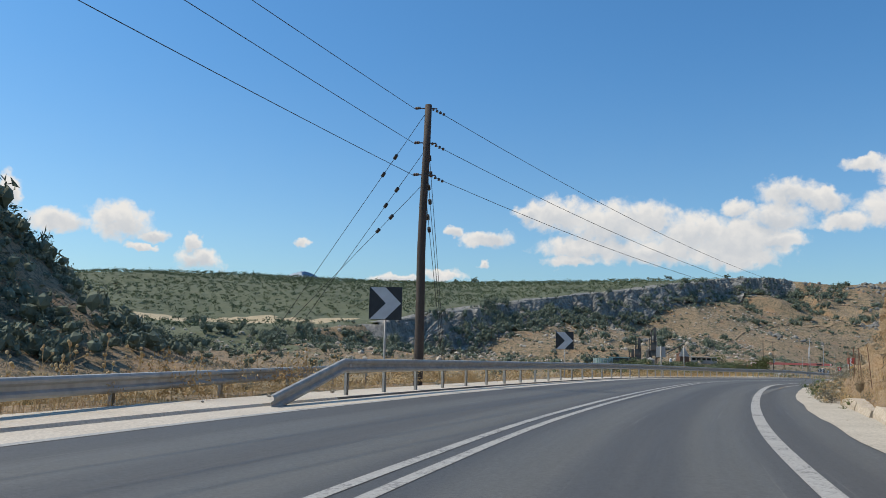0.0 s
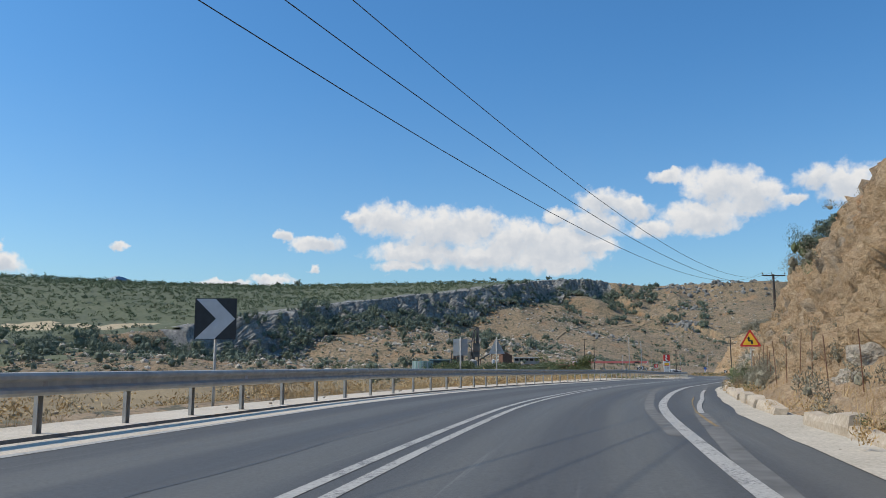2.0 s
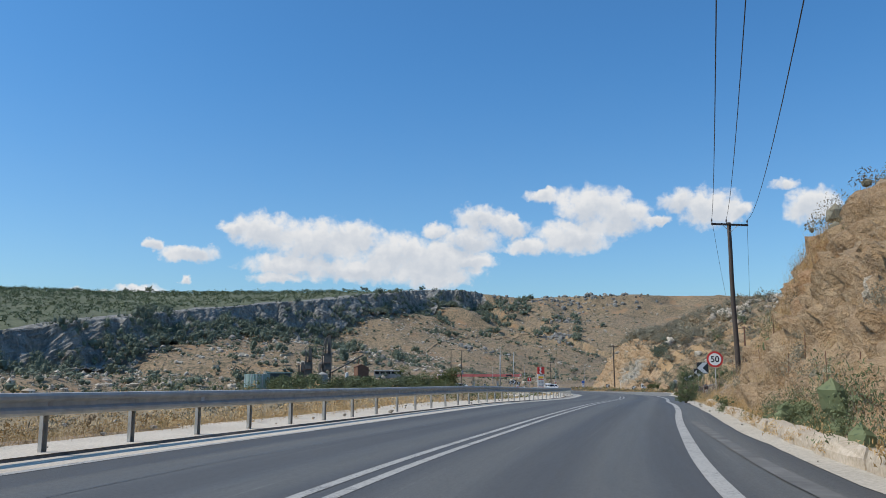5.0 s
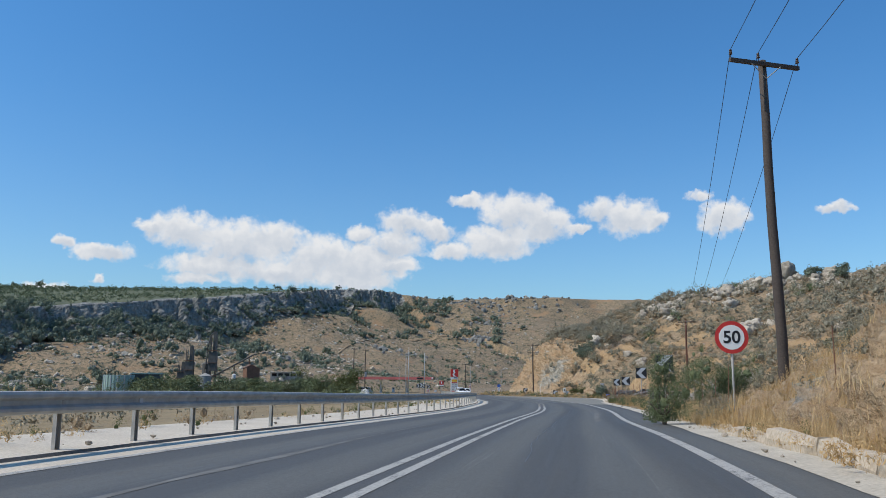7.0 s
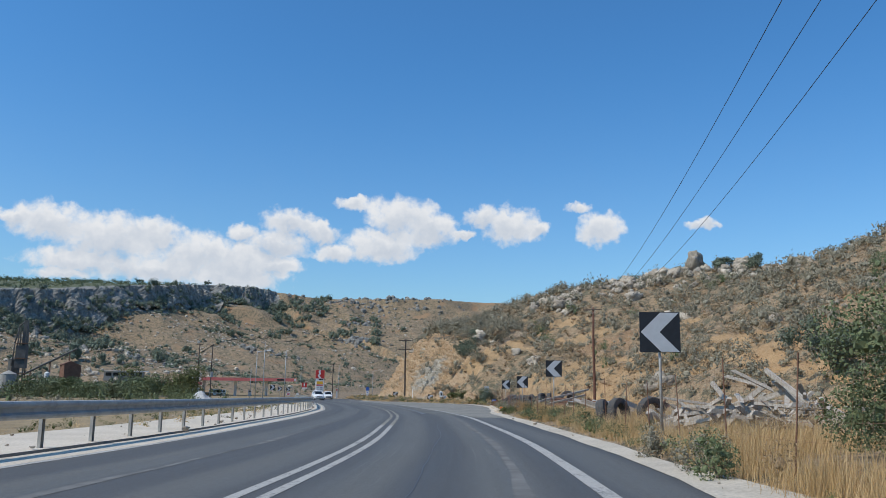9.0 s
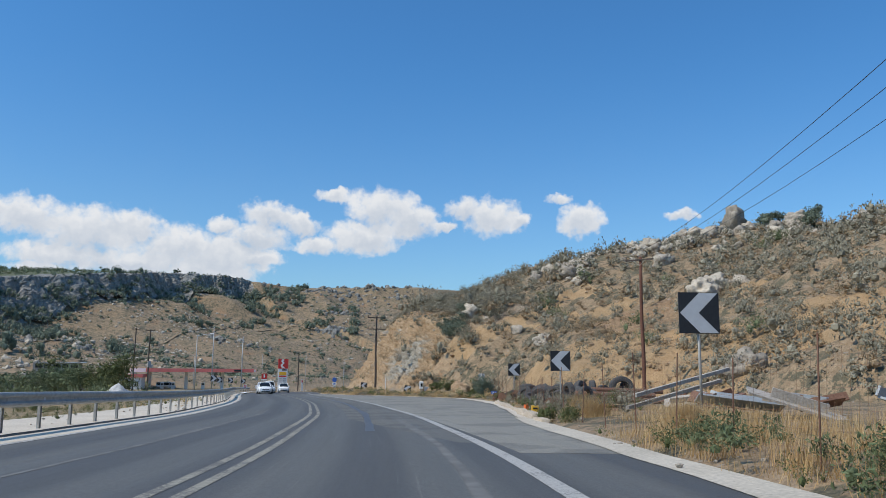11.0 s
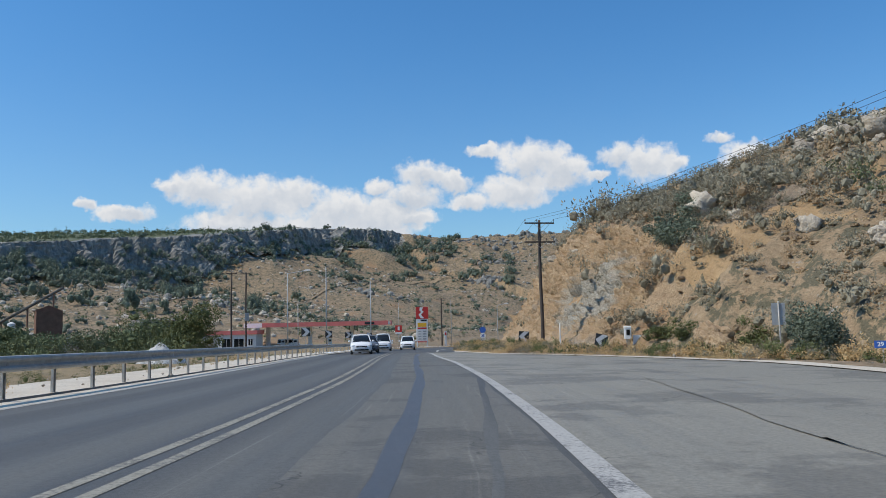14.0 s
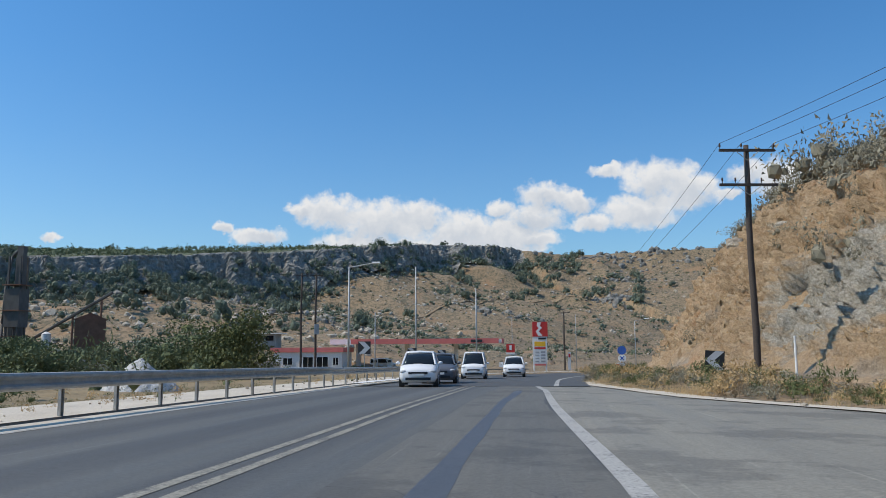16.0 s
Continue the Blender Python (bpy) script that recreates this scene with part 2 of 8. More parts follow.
def worn_paint(nt, b):
    wear = noise_tex(nt, 1.4, 6, 0.7)
    fine_w = noise_tex(nt, 26, 4, 0.7)
    both = blend(nt, 0.5, wear, fine_w)
    m = step(nt, both, 0.36, 0.50)
    setcol(nt, b, blend(nt, m, (0.12, 0.12, 0.118), ramp(nt, fine_w, [(0.3, (0.30, 0.29, 0.265)), (0.7, (0.47, 0.455, 0.42))])))


def dirty_paint(nt, b):
    wear = noise_tex(nt, 1.1, 6, 0.7)
    fine_w = noise_tex(nt, 22, 4, 0.7)
    m = step(nt, blend(nt, 0.5, wear, fine_w), 0.40, 0.54)
    setcol(nt, b, blend(nt, m, (0.115, 0.11, 0.10), ramp(nt, fine_w, [(0.3, (0.20, 0.185, 0.145)), (0.7, (0.34, 0.32, 0.265))])))


def ground_mix(nt, b):
    """Dry hillside: tawny grass, red-brown soil and scattered pale stones."""
    big = noise_tex(nt, 0.018, 5, 0.6)
    mid = noise_tex(nt, 0.16, 5, 0.65)
    small = noise_tex(nt, 1.7, 5, 0.7)
    grit = noise_tex(nt, 11.0, 3, 0.7)
    col = ramp(nt, big, [(0.3, (0.20, 0.128, 0.07)), (0.5, (0.28, 0.186, 0.104)), (0.7, (0.345, 0.24, 0.138))])
    col = blend(nt, 0.5, col, ramp(nt, mid, [(0.3, (0.14, 0.098, 0.058)), (0.52, (0.27, 0.185, 0.105)), (0.75, (0.39, 0.29, 0.175))]))
    col = blend(nt, 0.5, col, ramp(nt, small, [(0.32, (0.10, 0.075, 0.048)), (0.5, (0.30, 0.215, 0.13)), (0.68, (0.50, 0.385, 0.25))]))
    col = blend(nt, 0.3, col, ramp(nt, grit, [(0.3, (0.06, 0.045, 0.027)), (0.7, (0.44, 0.33, 0.205))]))
    tuft = noise_tex(nt, 0.62, 4, 0.8)
    col = blend(nt, step(nt, tuft, 0.50, 0.57), col, ramp(nt, grit, [(0.3, (0.065, 0.06, 0.038)), (0.7, (0.15, 0.13, 0.08))]))
    clump = noise_tex(nt, 0.24, 5, 0.8)
    col = blend(nt, step(nt, clump, 0.55, 0.62), col, ramp(nt, small, [(0.3, (0.075, 0.07, 0.042)), (0.7, (0.17, 0.145, 0.09))]))
    col = blend(nt, step(nt, noise_tex(nt, 0.06, 4), 0.55, 0.68), col, ramp(nt, small, [(0.3, (0.19, 0.115, 0.06)), (0.7, (0.38, 0.25, 0.14))]))
    stones = noise_tex(nt, 0.9, 4, 0.75)
    col = blend(nt, step(nt, stones, 0.63, 0.69), col, (0.30, 0.275, 0.235))
    setcol(nt, b, col)
    bump(nt, b, small, 0.9, 0.2)


def cut_rock(nt, b, vein=None):
    """Ochre and grey rock of the road cutting, in slanted beds with dark cracks."""
    geo_ = coords(nt)
    mp = nt.nodes.new("ShaderNodeMapping")
    mp.inputs["Rotation"].default_value = (0.55, 0.1, 0.0)
    mp.inputs["Scale"].default_value = (0.55, 0.55, 1.8)
    nt.links.new(geo_, mp.inputs["Vector"])
    beds = noise_tex(nt, 0.75, 7, 0.7, None, mp.outputs[0])
    big = noise_tex(nt, 0.10, 4, 0.6)
    mid = noise_tex(nt, 1.1, 6, 0.72)
    grit = noise_tex(nt, 8.0, 4, 0.75)
    col = ramp(nt, beds, [(0.25, (0.26, 0.14, 0.06)), (0.42, (0.44, 0.265, 0.125)), (0.58, (0.55, 0.375, 0.205)), (0.75, (0.62, 0.475, 0.31))])
    grey = ramp(nt, mid, [(0.3, (0.17, 0.155, 0.13)), (0.55, (0.30, 0.275, 0.235)), (0.75, (0.40, 0.375, 0.325))])
    col = blend(nt, step(nt, big, 0.57, 0.65), col, grey)
    col = blend(nt, step(nt, noise_tex(nt, 0.17, 4), 0.58, 0.70), col, (0.50, 0.205, 0.05))
    col = blend(nt, 0.45, col, ramp(nt, mid, [(0.32, (0.11, 0.068, 0.036)), (0.5, (0.33, 0.225, 0.125)), (0.68, (0.56, 0.42, 0.27))]))
    col = blend(nt, 0.38, col, ramp(nt, grit, [(0.3, (0.12, 0.08, 0.047)), (0.7, (0.66, 0.52, 0.36))]))
    crack = nt.nodes.new("ShaderNodeTexVoronoi")
    crack.feature = "DISTANCE_TO_EDGE"
    crack.inputs["Scale"].default_value = 0.9
    wv = nt.nodes.new("ShaderNodeVectorMath")
    wv.operation = "ADD"
    nw = nt.nodes.new("ShaderNodeTexNoise")
    nw.inputs["Scale"].default_value = 1.6
    nw.inputs["Detail"].default_value = 4
    nt.links.new(geo_, nw.inputs["Vector"])
    nt.links.new(mp.outputs[0], wv.inputs[0])
    nt.links.new(nw.outputs["Color"], wv.inputs[1])
    nt.links.new(wv.outputs[0], crack.inputs["Vector"])
    col = blend(nt, step(nt, crack.outputs["Distance"], 0.0, 0.05), blend(nt, 0.22, col, (0.08, 0.055, 0.035)), col)
    slab = noise_tex(nt, 0.22, 5, 0.6, None, mp.outputs[0])
    if vein:
        off = nt.nodes.new("ShaderNodeVectorMath")
        off.operation = "SUBTRACT"
        off.inputs[1].default_value = vein
        nt.links.new(geo_, off.inputs[0])
        squash = nt.nodes.new("ShaderNodeMapping")
        squash.inputs["Rotation"].default_value = (-0.6, 0.0, 0.0)
        squash.inputs["Scale"].default_value = (0.05, 0.10, 0.22)
        nt.links.new(off.outputs[0], squash.inputs["Vector"])
        far_ = nt.nodes.new("ShaderNodeVectorMath")
        far_.operation = "LENGTH"
        nt.links.new(squash.outputs[0], far_.inputs[0])
        ragged = blend(nt, 0.6, far_.outputs["Value"], beds)
        col = blend(nt, step(nt, ragged, 0.64, 0.48), col, ramp(nt, grit, [(0.3, (0.22, 0.20, 0.165)), (0.5, (0.38, 0.35, 0.29)), (0.68, (0.55, 0.50, 0.42))]))
    col = blend(nt, step(nt, slab, 0.63, 0.73), col, ramp(nt, grit, [(0.3, (0.19, 0.18, 0.155)), (0.7, (0.46, 0.435, 0.38))]))
    setcol(nt, b, col)
    bump(nt, b, blend(nt, 0.4, mid, grit), 1.0, 0.40)


def bare_earth(nt, b):
    """Orange-brown crumbling soil with dry grass in it."""
    big = noise_tex(nt, 0.09, 5, 0.65)
    mid = noise_tex(nt, 0.7, 6, 0.75)
    grit = noise_tex(nt, 7.0, 4, 0.75)
    col = ramp(nt, big, [(0.32, (0.33, 0.225, 0.115)), (0.5, (0.46, 0.295, 0.14)), (0.68, (0.54, 0.285, 0.10))])
    col = blend(nt, 0.5, col, ramp(nt, mid, [(0.3, (0.15, 0.105, 0.058)), (0.5, (0.42, 0.285, 0.15)), (0.7, (0.66, 0.47, 0.265))]))
    col = blend(nt, 0.4, col, ramp(nt, grit, [(0.3, (0.09, 0.06, 0.034)), (0.7, (0.50, 0.35, 0.20))]))
    setcol(nt, b, col)
    bump(nt, b, blend(nt, 0.5, mid, grit), 1.0, 0.25)


def cliff_rock(nt, b):
    streaks = noise_tex(nt, 0.40, 6, 0.75, (1, 1, 0.25))
    mid = noise_tex(nt, 0.8, 5, 0.7)
    col = ramp(nt, streaks, [(0.32, (0.12, 0.12, 0.112)), (0.47, (0.23, 0.225, 0.208)), (0.58, (0.37, 0.35, 0.312)), (0.72, (0.56, 0.525, 0.465))])
    col = blend(nt, 0.35, col, ramp(nt, mid, [(0.35, (0.045, 0.05, 0.042)), (0.7, (0.32, 0.305, 0.27))]))
    setcol(nt, b, col)
    bump(nt, b, mid, 0.9, 0.8)


def leaf(c1, c2, c3):
    def f(nt, b):
        isl = nt.nodes.new("ShaderNodeNewGeometry").outputs["Random Per Island"]
        col = ramp(nt, isl, [(0.0, c1), (0.55, c2), (1.0, c3)])
        patch = noise_tex(nt, 0.35, 3)
        setcol(nt, b, blend(nt, 0.55, col, ramp(nt, patch, [(0.35, c1), (0.65, c3)])))
        b.inputs["Transmission Weight"].default_value = 0.0
        b.inputs["Specular IOR Level"].default_value = 0.25
    return f


M = {
    "asphalt": mat("road_asphalt", asphalt((0.088, 0.087, 0.080), 0.30, 0.8, False, True), 0.82),
    "asphalt_old": mat("old_grey_asphalt", asphalt((0.225, 0.210, 0.172), 0.42, 0.75, True), 0.9),
    "lane_worn": mat("worn_patched_asphalt", asphalt((0.128, 0.121, 0.102), 0.42, 0.75, True), 0.9),
    "kerb_dark": mat("dark_kerb_edge", two_tone((0.10, 0.09, 0.075), (0.20, 0.18, 0.15), 1.2, 14, 0.4, 0.01), 0.95),
    "dusty": mat("dusty_pale_asphalt", asphalt((0.215, 0.199, 0.164), 0.36, 0.7, True), 0.95),
    "tar": mat("black_tar", asphalt((0.074, 0.077, 0.084), 0.15), 0.5),
    "paint": mat("worn_white_road_paint", worn_paint, 0.75),
    "paint_old": mat("dirty_worn_road_paint", dirty_paint, 0.8),
    "ghost": mat("faded_road_paint", plain((0.155, 0.152, 0.142), 0.35, 2.0), 0.85),
    "yellow_paint": mat("faded_yellow_paint", plain((0.26, 0.18, 0.085), 0.3, 2.0), 0.85),
    "verge": mat("pale_gravel_verge", two_tone((0.46, 0.40, 0.315), (0.62, 0.555, 0.46), 0.6, 22, 0.5, 0.03), 0.95),
    "gutter": mat("dusty_concrete_gutter", two_tone((0.38, 0.335, 0.265), (0.54, 0.485, 0.395), 0.8, 18, 0.4, 0.01), 0.95),
    "kerb": mat("weathered_concrete_kerb", two_tone((0.40, 0.31, 0.21), (0.54, 0.46, 0.36), 1.2, 14, 0.5, 0.02, random_amount=0.15), 0.95),
    "ground": mat("dry_hillside", ground_mix, 0.97),
    "cut": mat("ochre_cut_rock", cut_rock, 0.95),
    "cut_far": mat("ochre_rock_with_grey_vein", lambda nt, b: cut_rock(nt, b, (41.0, 246.5, 0.5)), 0.95),
    "cliff": mat("grey_limestone_cliff", cliff_rock, 0.95),
    "earth": mat("orange_bare_earth", bare_earth, 0.97),
    "grove": mat("olive_grove_soil", two_tone((0.082, 0.098, 0.05), (0.135, 0.145, 0.08), 0.03, 0.5, 0.5, 0.3), 0.97),
    "pale_field": mat("stubble_field", two_tone((0.40, 0.31, 0.18), (0.50, 0.40, 0.25), 0.05, 0.7, 0.4, 0.2), 0.97),
    "track": mat("dirt_track", two_tone((0.27, 0.19, 0.11), (0.36, 0.26, 0.155), 0.2, 2.0, 0.4, 0.05), 0.97),
    "flat": mat("valley_scrub_soil", two_tone((0.17, 0.125, 0.065), (0.31, 0.235, 0.13), 0.12, 3.0, 0.6, 0.1), 0.97),
    "steel": mat("galvanised_steel", plain((0.42, 0.41, 0.375), 0.25, 4.0), 0.6, 0.15),
    "post_steel": mat("dull_galvanised_post", plain((0.40, 0.385, 0.35), 0.25, 6.0), 0.6, 0.2),
    "sign_back": mat("grey_aluminium_back", plain((0.38, 0.40, 0.41), 0.15, 3.0), 0.6, 0.35),
    "black": mat("black_sign_sheet", plain((0.018, 0.02, 0.024), 0.3, 8.0), 0.5),
    "white_sign": mat("white_reflective_sheet", plain((0.50, 0.52, 0.54), 0.1, 5.0), 0.55),
    "bright_white": mat("white_paint", plain((0.78, 0.78, 0.76), 0.08, 3.0), 0.6),
    "red": mat("red_sign_sheet", plain((0.55, 0.035, 0.03), 0.12, 4.0), 0.5),
    "faded_red": mat("sun_faded_red_panel", plain((0.62, 0.17, 0.15), 0.15, 0.8), 0.6),
    "orange": mat("orange_sign_sheet", plain((0.80, 0.16, 0.03), 0.1, 4.0), 0.5),
    "yellow": mat("yellow_sign_sheet", plain((0.85, 0.48, 0.03), 0.1, 4.0), 0.5),
    "blue": mat("blue_sign_sheet", plain((0.03, 0.11, 0.42), 0.12, 4.0), 0.5),
    "pole_wood": mat("creosoted_pole", two_tone((0.048, 0.038, 0.032), (0.088, 0.068, 0.056), 1.0, 24, 0.5, 0.01), 0.85),
    "pole_rust": mat("red_brown_pole", two_tone((0.10, 0.042, 0.026), (0.17, 0.075, 0.048), 1.0, 18, 0.4, 0.01), 0.85),
    "wire": mat("dark_wire", plain((0.03, 0.03, 0.032), 0.1, 2.0), 0.6),
    "porcelain": mat("brown_insulator", plain((0.10, 0.065, 0.05), 0.2, 20), 0.3),
    "white_porcelain": mat("pale_insulator", plain((0.45, 0.44, 0.42), 0.2, 20), 0.3),
    "boulder": mat("pale_limestone", two_tone((0.33, 0.285, 0.225), (0.53, 0.465, 0.375), 0.9, 5.0, 1.0, 0.16, random_amount=0.3), 0.95),
    "rubber": mat("weathered_tyre_rubber", two_tone((0.040, 0.040, 0.040), (0.085, 0.084, 0.080), 1.5, 20, 0.4, 0.01), 0.8),
    "rust": mat("rusty_steel", two_tone((0.12, 0.058, 0.036), (0.235, 0.125, 0.08), 1.5, 18, 0.4, 0.01), 0.85),
    "dead_wood": mat("bleached_timber", two_tone((0.27, 0.24, 0.20), (0.48, 0.43, 0.37), 2.0, 20, 0.5, 0.01), 0.95),
    "bark": mat("grey_bark", two_tone((0.09, 0.07, 0.05), (0.17, 0.14, 0.11), 3.0, 25, 0.6, 0.02), 0.95),
    "straw": mat("dry_grass", leaf((0.36, 0.225, 0.09), (0.52, 0.35, 0.165), (0.64, 0.48, 0.27)), 0.9),
    "green_weed": mat("green_weed", leaf((0.065, 0.082, 0.03), (0.115, 0.135, 0.05), (0.19, 0.195, 0.085)), 0.85),
    "scrub": mat("grey_green_scrub", leaf((0.155, 0.143, 0.10), (0.25, 0.228, 0.165), (0.36, 0.33, 0.245)), 0.9),
    "scrub_brown": mat("brown_dry_scrub", leaf((0.19, 0.135, 0.08), (0.30, 0.215, 0.13), (0.42, 0.32, 0.20)), 0.9),
    "sage": mat("sage_green_leaf", leaf((0.105, 0.13, 0.07), (0.14, 0.168, 0.092), (0.185, 0.21, 0.125)), 0.9),
    # evergreen leaf greyed towards blue, with some distance haze mixed into the colour
    "oak": mat("dark_evergreen_leaf", leaf((0.085, 0.107, 0.076), (0.138, 0.166, 0.118), (0.205, 0.235, 0.168)), 0.8),
    "olive": mat("olive_leaf", leaf((0.085, 0.108, 0.05), (0.14, 0.17, 0.08), (0.205, 0.235, 0.125)), 0.85),
    "car_white": mat("white_car_paint", plain((0.80, 0.80, 0.80), 0.02, 1.0), 0.25),
    "car_grey": mat("grey_car_paint", plain((0.12, 0.13, 0.15), 0.05, 1.0), 0.3),
    "glass_dark": mat("tinted_car_glass", plain((0.015, 0.018, 0.02), 0.1, 1.0), 0.06),
    "wall_white": mat("white_render_wall", two_tone((0.62, 0.61, 0.58), (0.74, 0.73, 0.70), 0.4, 8, 0.2, 0.01), 0.9),
    "wall_grey": mat("grey_block_wall", two_tone((0.25, 0.24, 0.22), (0.36, 0.35, 0.32), 0.5, 8, 0.3, 0.01), 0.9),
    "tank_green": mat("pale_green_sheet_metal", plain((0.30, 0.42, 0.38), 0.25, 0.7), 0.6),
    "dark_steel": mat("dark_plant_steel", plain((0.095, 0.094, 0.088), 0.35, 0.8), 0.7),
    "gravel": mat("crushed_white_gravel", two_tone((0.42, 0.41, 0.39), (0.62, 0.61, 0.58), 1.2, 9.0, 0.8, 0.08), 0.95),
    # pale blue stands for the air between: haze painted as base colour
    "mountain": mat("haze_tinted_ridge", plain((0.36, 0.45, 0.56), 0.1, 0.002), 1.0, spec=0.0),
}

# ---- shape of the land ----
CENTRE_Y = [-160, -60, -40, -20, 0, 7, 12, 21.6, 32, 42.7, 47, 58.3, 70, 84, 92.3, 96.7, 114.7, 125.5, 131, 149.5, 166.6, 171.3, 186.7, 200, 214, 225, 241, 258, 270]
CENTRE_X = [34, 9.5, 4.5, 0.6, -2.2, -3.0, -3.5, -3.85, -3.95, -3.75, -3.4, -2.1, -0.3, 2.9, 5.0, 6.1, 10.3, 13.2, 14.4, 17.9, 20.2, 20.6, 21.7, 22.1, 22.1, 22.0, 22.3, 23.0, 24.4]
ROAD_Y = [-200, 0, 24.2, 48.3, 78.9, 97.8, 117.3, 149, 173, 207.3, 250, 290, 330, 420]
ROAD_Z = [1.2, 0.08, -0.11, -0.34, -0.84, -1.07, -1.58, -2.16, -2.68, -3.23, -3.95, -4.75, -5.6, -6.0]
_ys = np.arange(-160, 1400, 1.0)


def _smooth(v, n):
    k = np.hanning(n + 2)[1:-1]
    k /= k.sum()
    pad = np.pad(v, n, mode="reflect", reflect_type="odd")
    return np.convolve(pad, k, "same")[n:-n]


_cx = _smooth(np.interp(_ys, CENTRE_Y, CENTRE_X), 15)
_rz = _smooth(np.interp(_ys, ROAD_Y, ROAD_Z), 21)


def centre(y):
    return np.interp(y, _ys, _cx)


def road_z(y):
    return np.interp(y, _ys, _rz)


def bank(y):
    """Cross fall of the carriageway: the outer (left) side is higher in the right-hand bend."""
    return -0.003 * np.clip((135 - np.asarray(y, float)) / 40, 0, 1)


def surf(x, y):
    return road_z(y) + bank(y) * np.clip(x - centre(y), -8, 8)


def _hash(ix, iy, seed):
    n = (ix.astype(np.int64) * 374761393 + iy.astype(np.int64) * 668265263 + seed * 1442695041) & 0x7FFFFFFF
    n = ((n ^ (n >> 13)) * 1274126177) & 0x7FFFFFFF
    return ((n ^ (n >> 16)) & 0xFFFF) / 65535.0


def vnoise(x, y, seed=0):
    x, y = np.asarray(x, float), np.asarray(y, float)
    ix, iy = np.floor(x), np.floor(y)
    fx, fy = x - ix, y - iy
    fx, fy = fx * fx * (3 - 2 * fx), fy * fy * (3 - 2 * fy)
    a, b = _hash(ix, iy, seed), _hash(ix + 1, iy, seed)
    c, d = _hash(ix, iy + 1, seed), _hash(ix + 1, iy + 1, seed)
    return (a + (b - a) * fx) * (1 - fy) + (c + (d - c) * fx) * fy - 0.5


def fbm(x, y, scale, octaves=4, seed=0, gain=0.5):
    out, amp, s = 0, 1.0, scale
    for k in range(octaves):
        out = out + amp * vnoise(np.asarray(x) / s + 17.3 * k, np.asarray(y) / s - 9.1 * k, seed + k)
        amp, s = amp * gain, s / 2.03
    return out


def sstep(v, lo, hi):
    t = np.clip((np.asarray(v, float) - lo) / (hi - lo), 0, 1)
    return t * t * (3 - 2 * t)


# right-hand side: outer edge of the paving, height and run of the near cutting, foot of the hill
EDGE_Y = [-160, 0, 30, 46, 62, 100, 130, 150, 160, 166, 173, 184, 195, 205, 212, 224, 231, 243, 250, 262]
EDGE_D = [4.6, 4.6, 4.7, 5.2, 5.35, 5.0, 5.2, 5.6, 6.4, 7.2, 8.6, 10.6, 12.4, 13.2, 12.2, 9.5, 7.0, 5.0, 4.6, 4.6]
CUT_Y = [-160, -30, 20, 40, 60, 72, 80, 88, 95, 102, 112]
CUT_H = [6.0, 6.0, 6.2, 6.5, 6.5, 6.0, 5.2, 4.4, 3.2, 1.2, 0.0]
FOOT_Y = [-200, 60, 95, 130, 160, 190, 205, 225, 240, 262, 285, 302, 320, 360, 420]
FOOT_X = [120, 110, 85, 60, 52, 48, 45.5, 40.4, 36.0, 34.2, 35.4, 38.5, 48, 110, 200]
FACE_H = [2, 2, 2, 2, 2.0, 2.0, 2.5, 4.0, 9.0, 12.5, 13.0, 12, 8, 4, 2]
FACE_R = [3, 3, 3, 3, 3, 3.0, 4.0, 5.0, 8.5, 10.5, 12, 15, 12, 10, 8]
# rim of the plateau in plan, and its height
RIM = np.array([(-300, 20, 3), (-240, 150, 4), (-196, 250, 6), (-175, 310, 10), (-151, 400, 24), (-148, 450, 29), (-146, 500, 35), (-126, 565, 43), (-103, 621, 51), (-70, 700, 63), (-40, 765, 72), (-18, 812, 78), (8, 832, 80), (40, 842, 73), (110, 850, 76), (300, 850, 74), (700, 830, 74)], float)
_ru = np.linspace(0, len(RIM) - 1, 161)
RIM_S = np.stack([_smooth(np.interp(_ru, np.arange(len(RIM)), RIM[:, k]), 13) for k in range(3)], 1)


def far_rim(x, y):
    """Signed distance down from the rim (minus on the plateau), height of the rim, width of the slope, place along the rim."""
    x, y = np.asarray(x, float), np.asarray(y, float)
    best = np.full(x.shape, 1e9)
    side, place = np.ones(x.shape), np.zeros(x.shape)
    height, weight = np.zeros(x.shape), np.zeros(x.shape)
    for again in (False, True):
        for i in range(0, len(RIM_S) - 1):
            a, b = RIM_S[i], RIM_S[i + 1]
            ex, ey = b[0] - a[0], b[1] - a[1]
            t = np.clip(((x - a[0]) * ex + (y - a[1]) * ey) / (ex * ex + ey * ey), 0, 1)
            dx, dy = x - a[0] - t * ex, y - a[1] - t * ey
            d = np.sqrt(dx * dx + dy * dy)
            if again:       # heights of all near parts of the rim, melted together
                g = np.exp(-(d - best) / 18.0) * math.hypot(ex, ey)
                height += g * (a[2] + t * (b[2] - a[2]))
                weight += g
            else:
                m = d < best
                best = np.where(m, d, best)
                np.copyto(side, np.where(dx * ey - dy * ex >= 0, 1.0, -1.0), where=m)
                np.copyto(place, i + t, where=m)
    width = np.interp(y, [250, 400, 560, 650, 750, 830], [130, 180, 205, 255, 345, 390])
    return side * best, height / weight, width, place


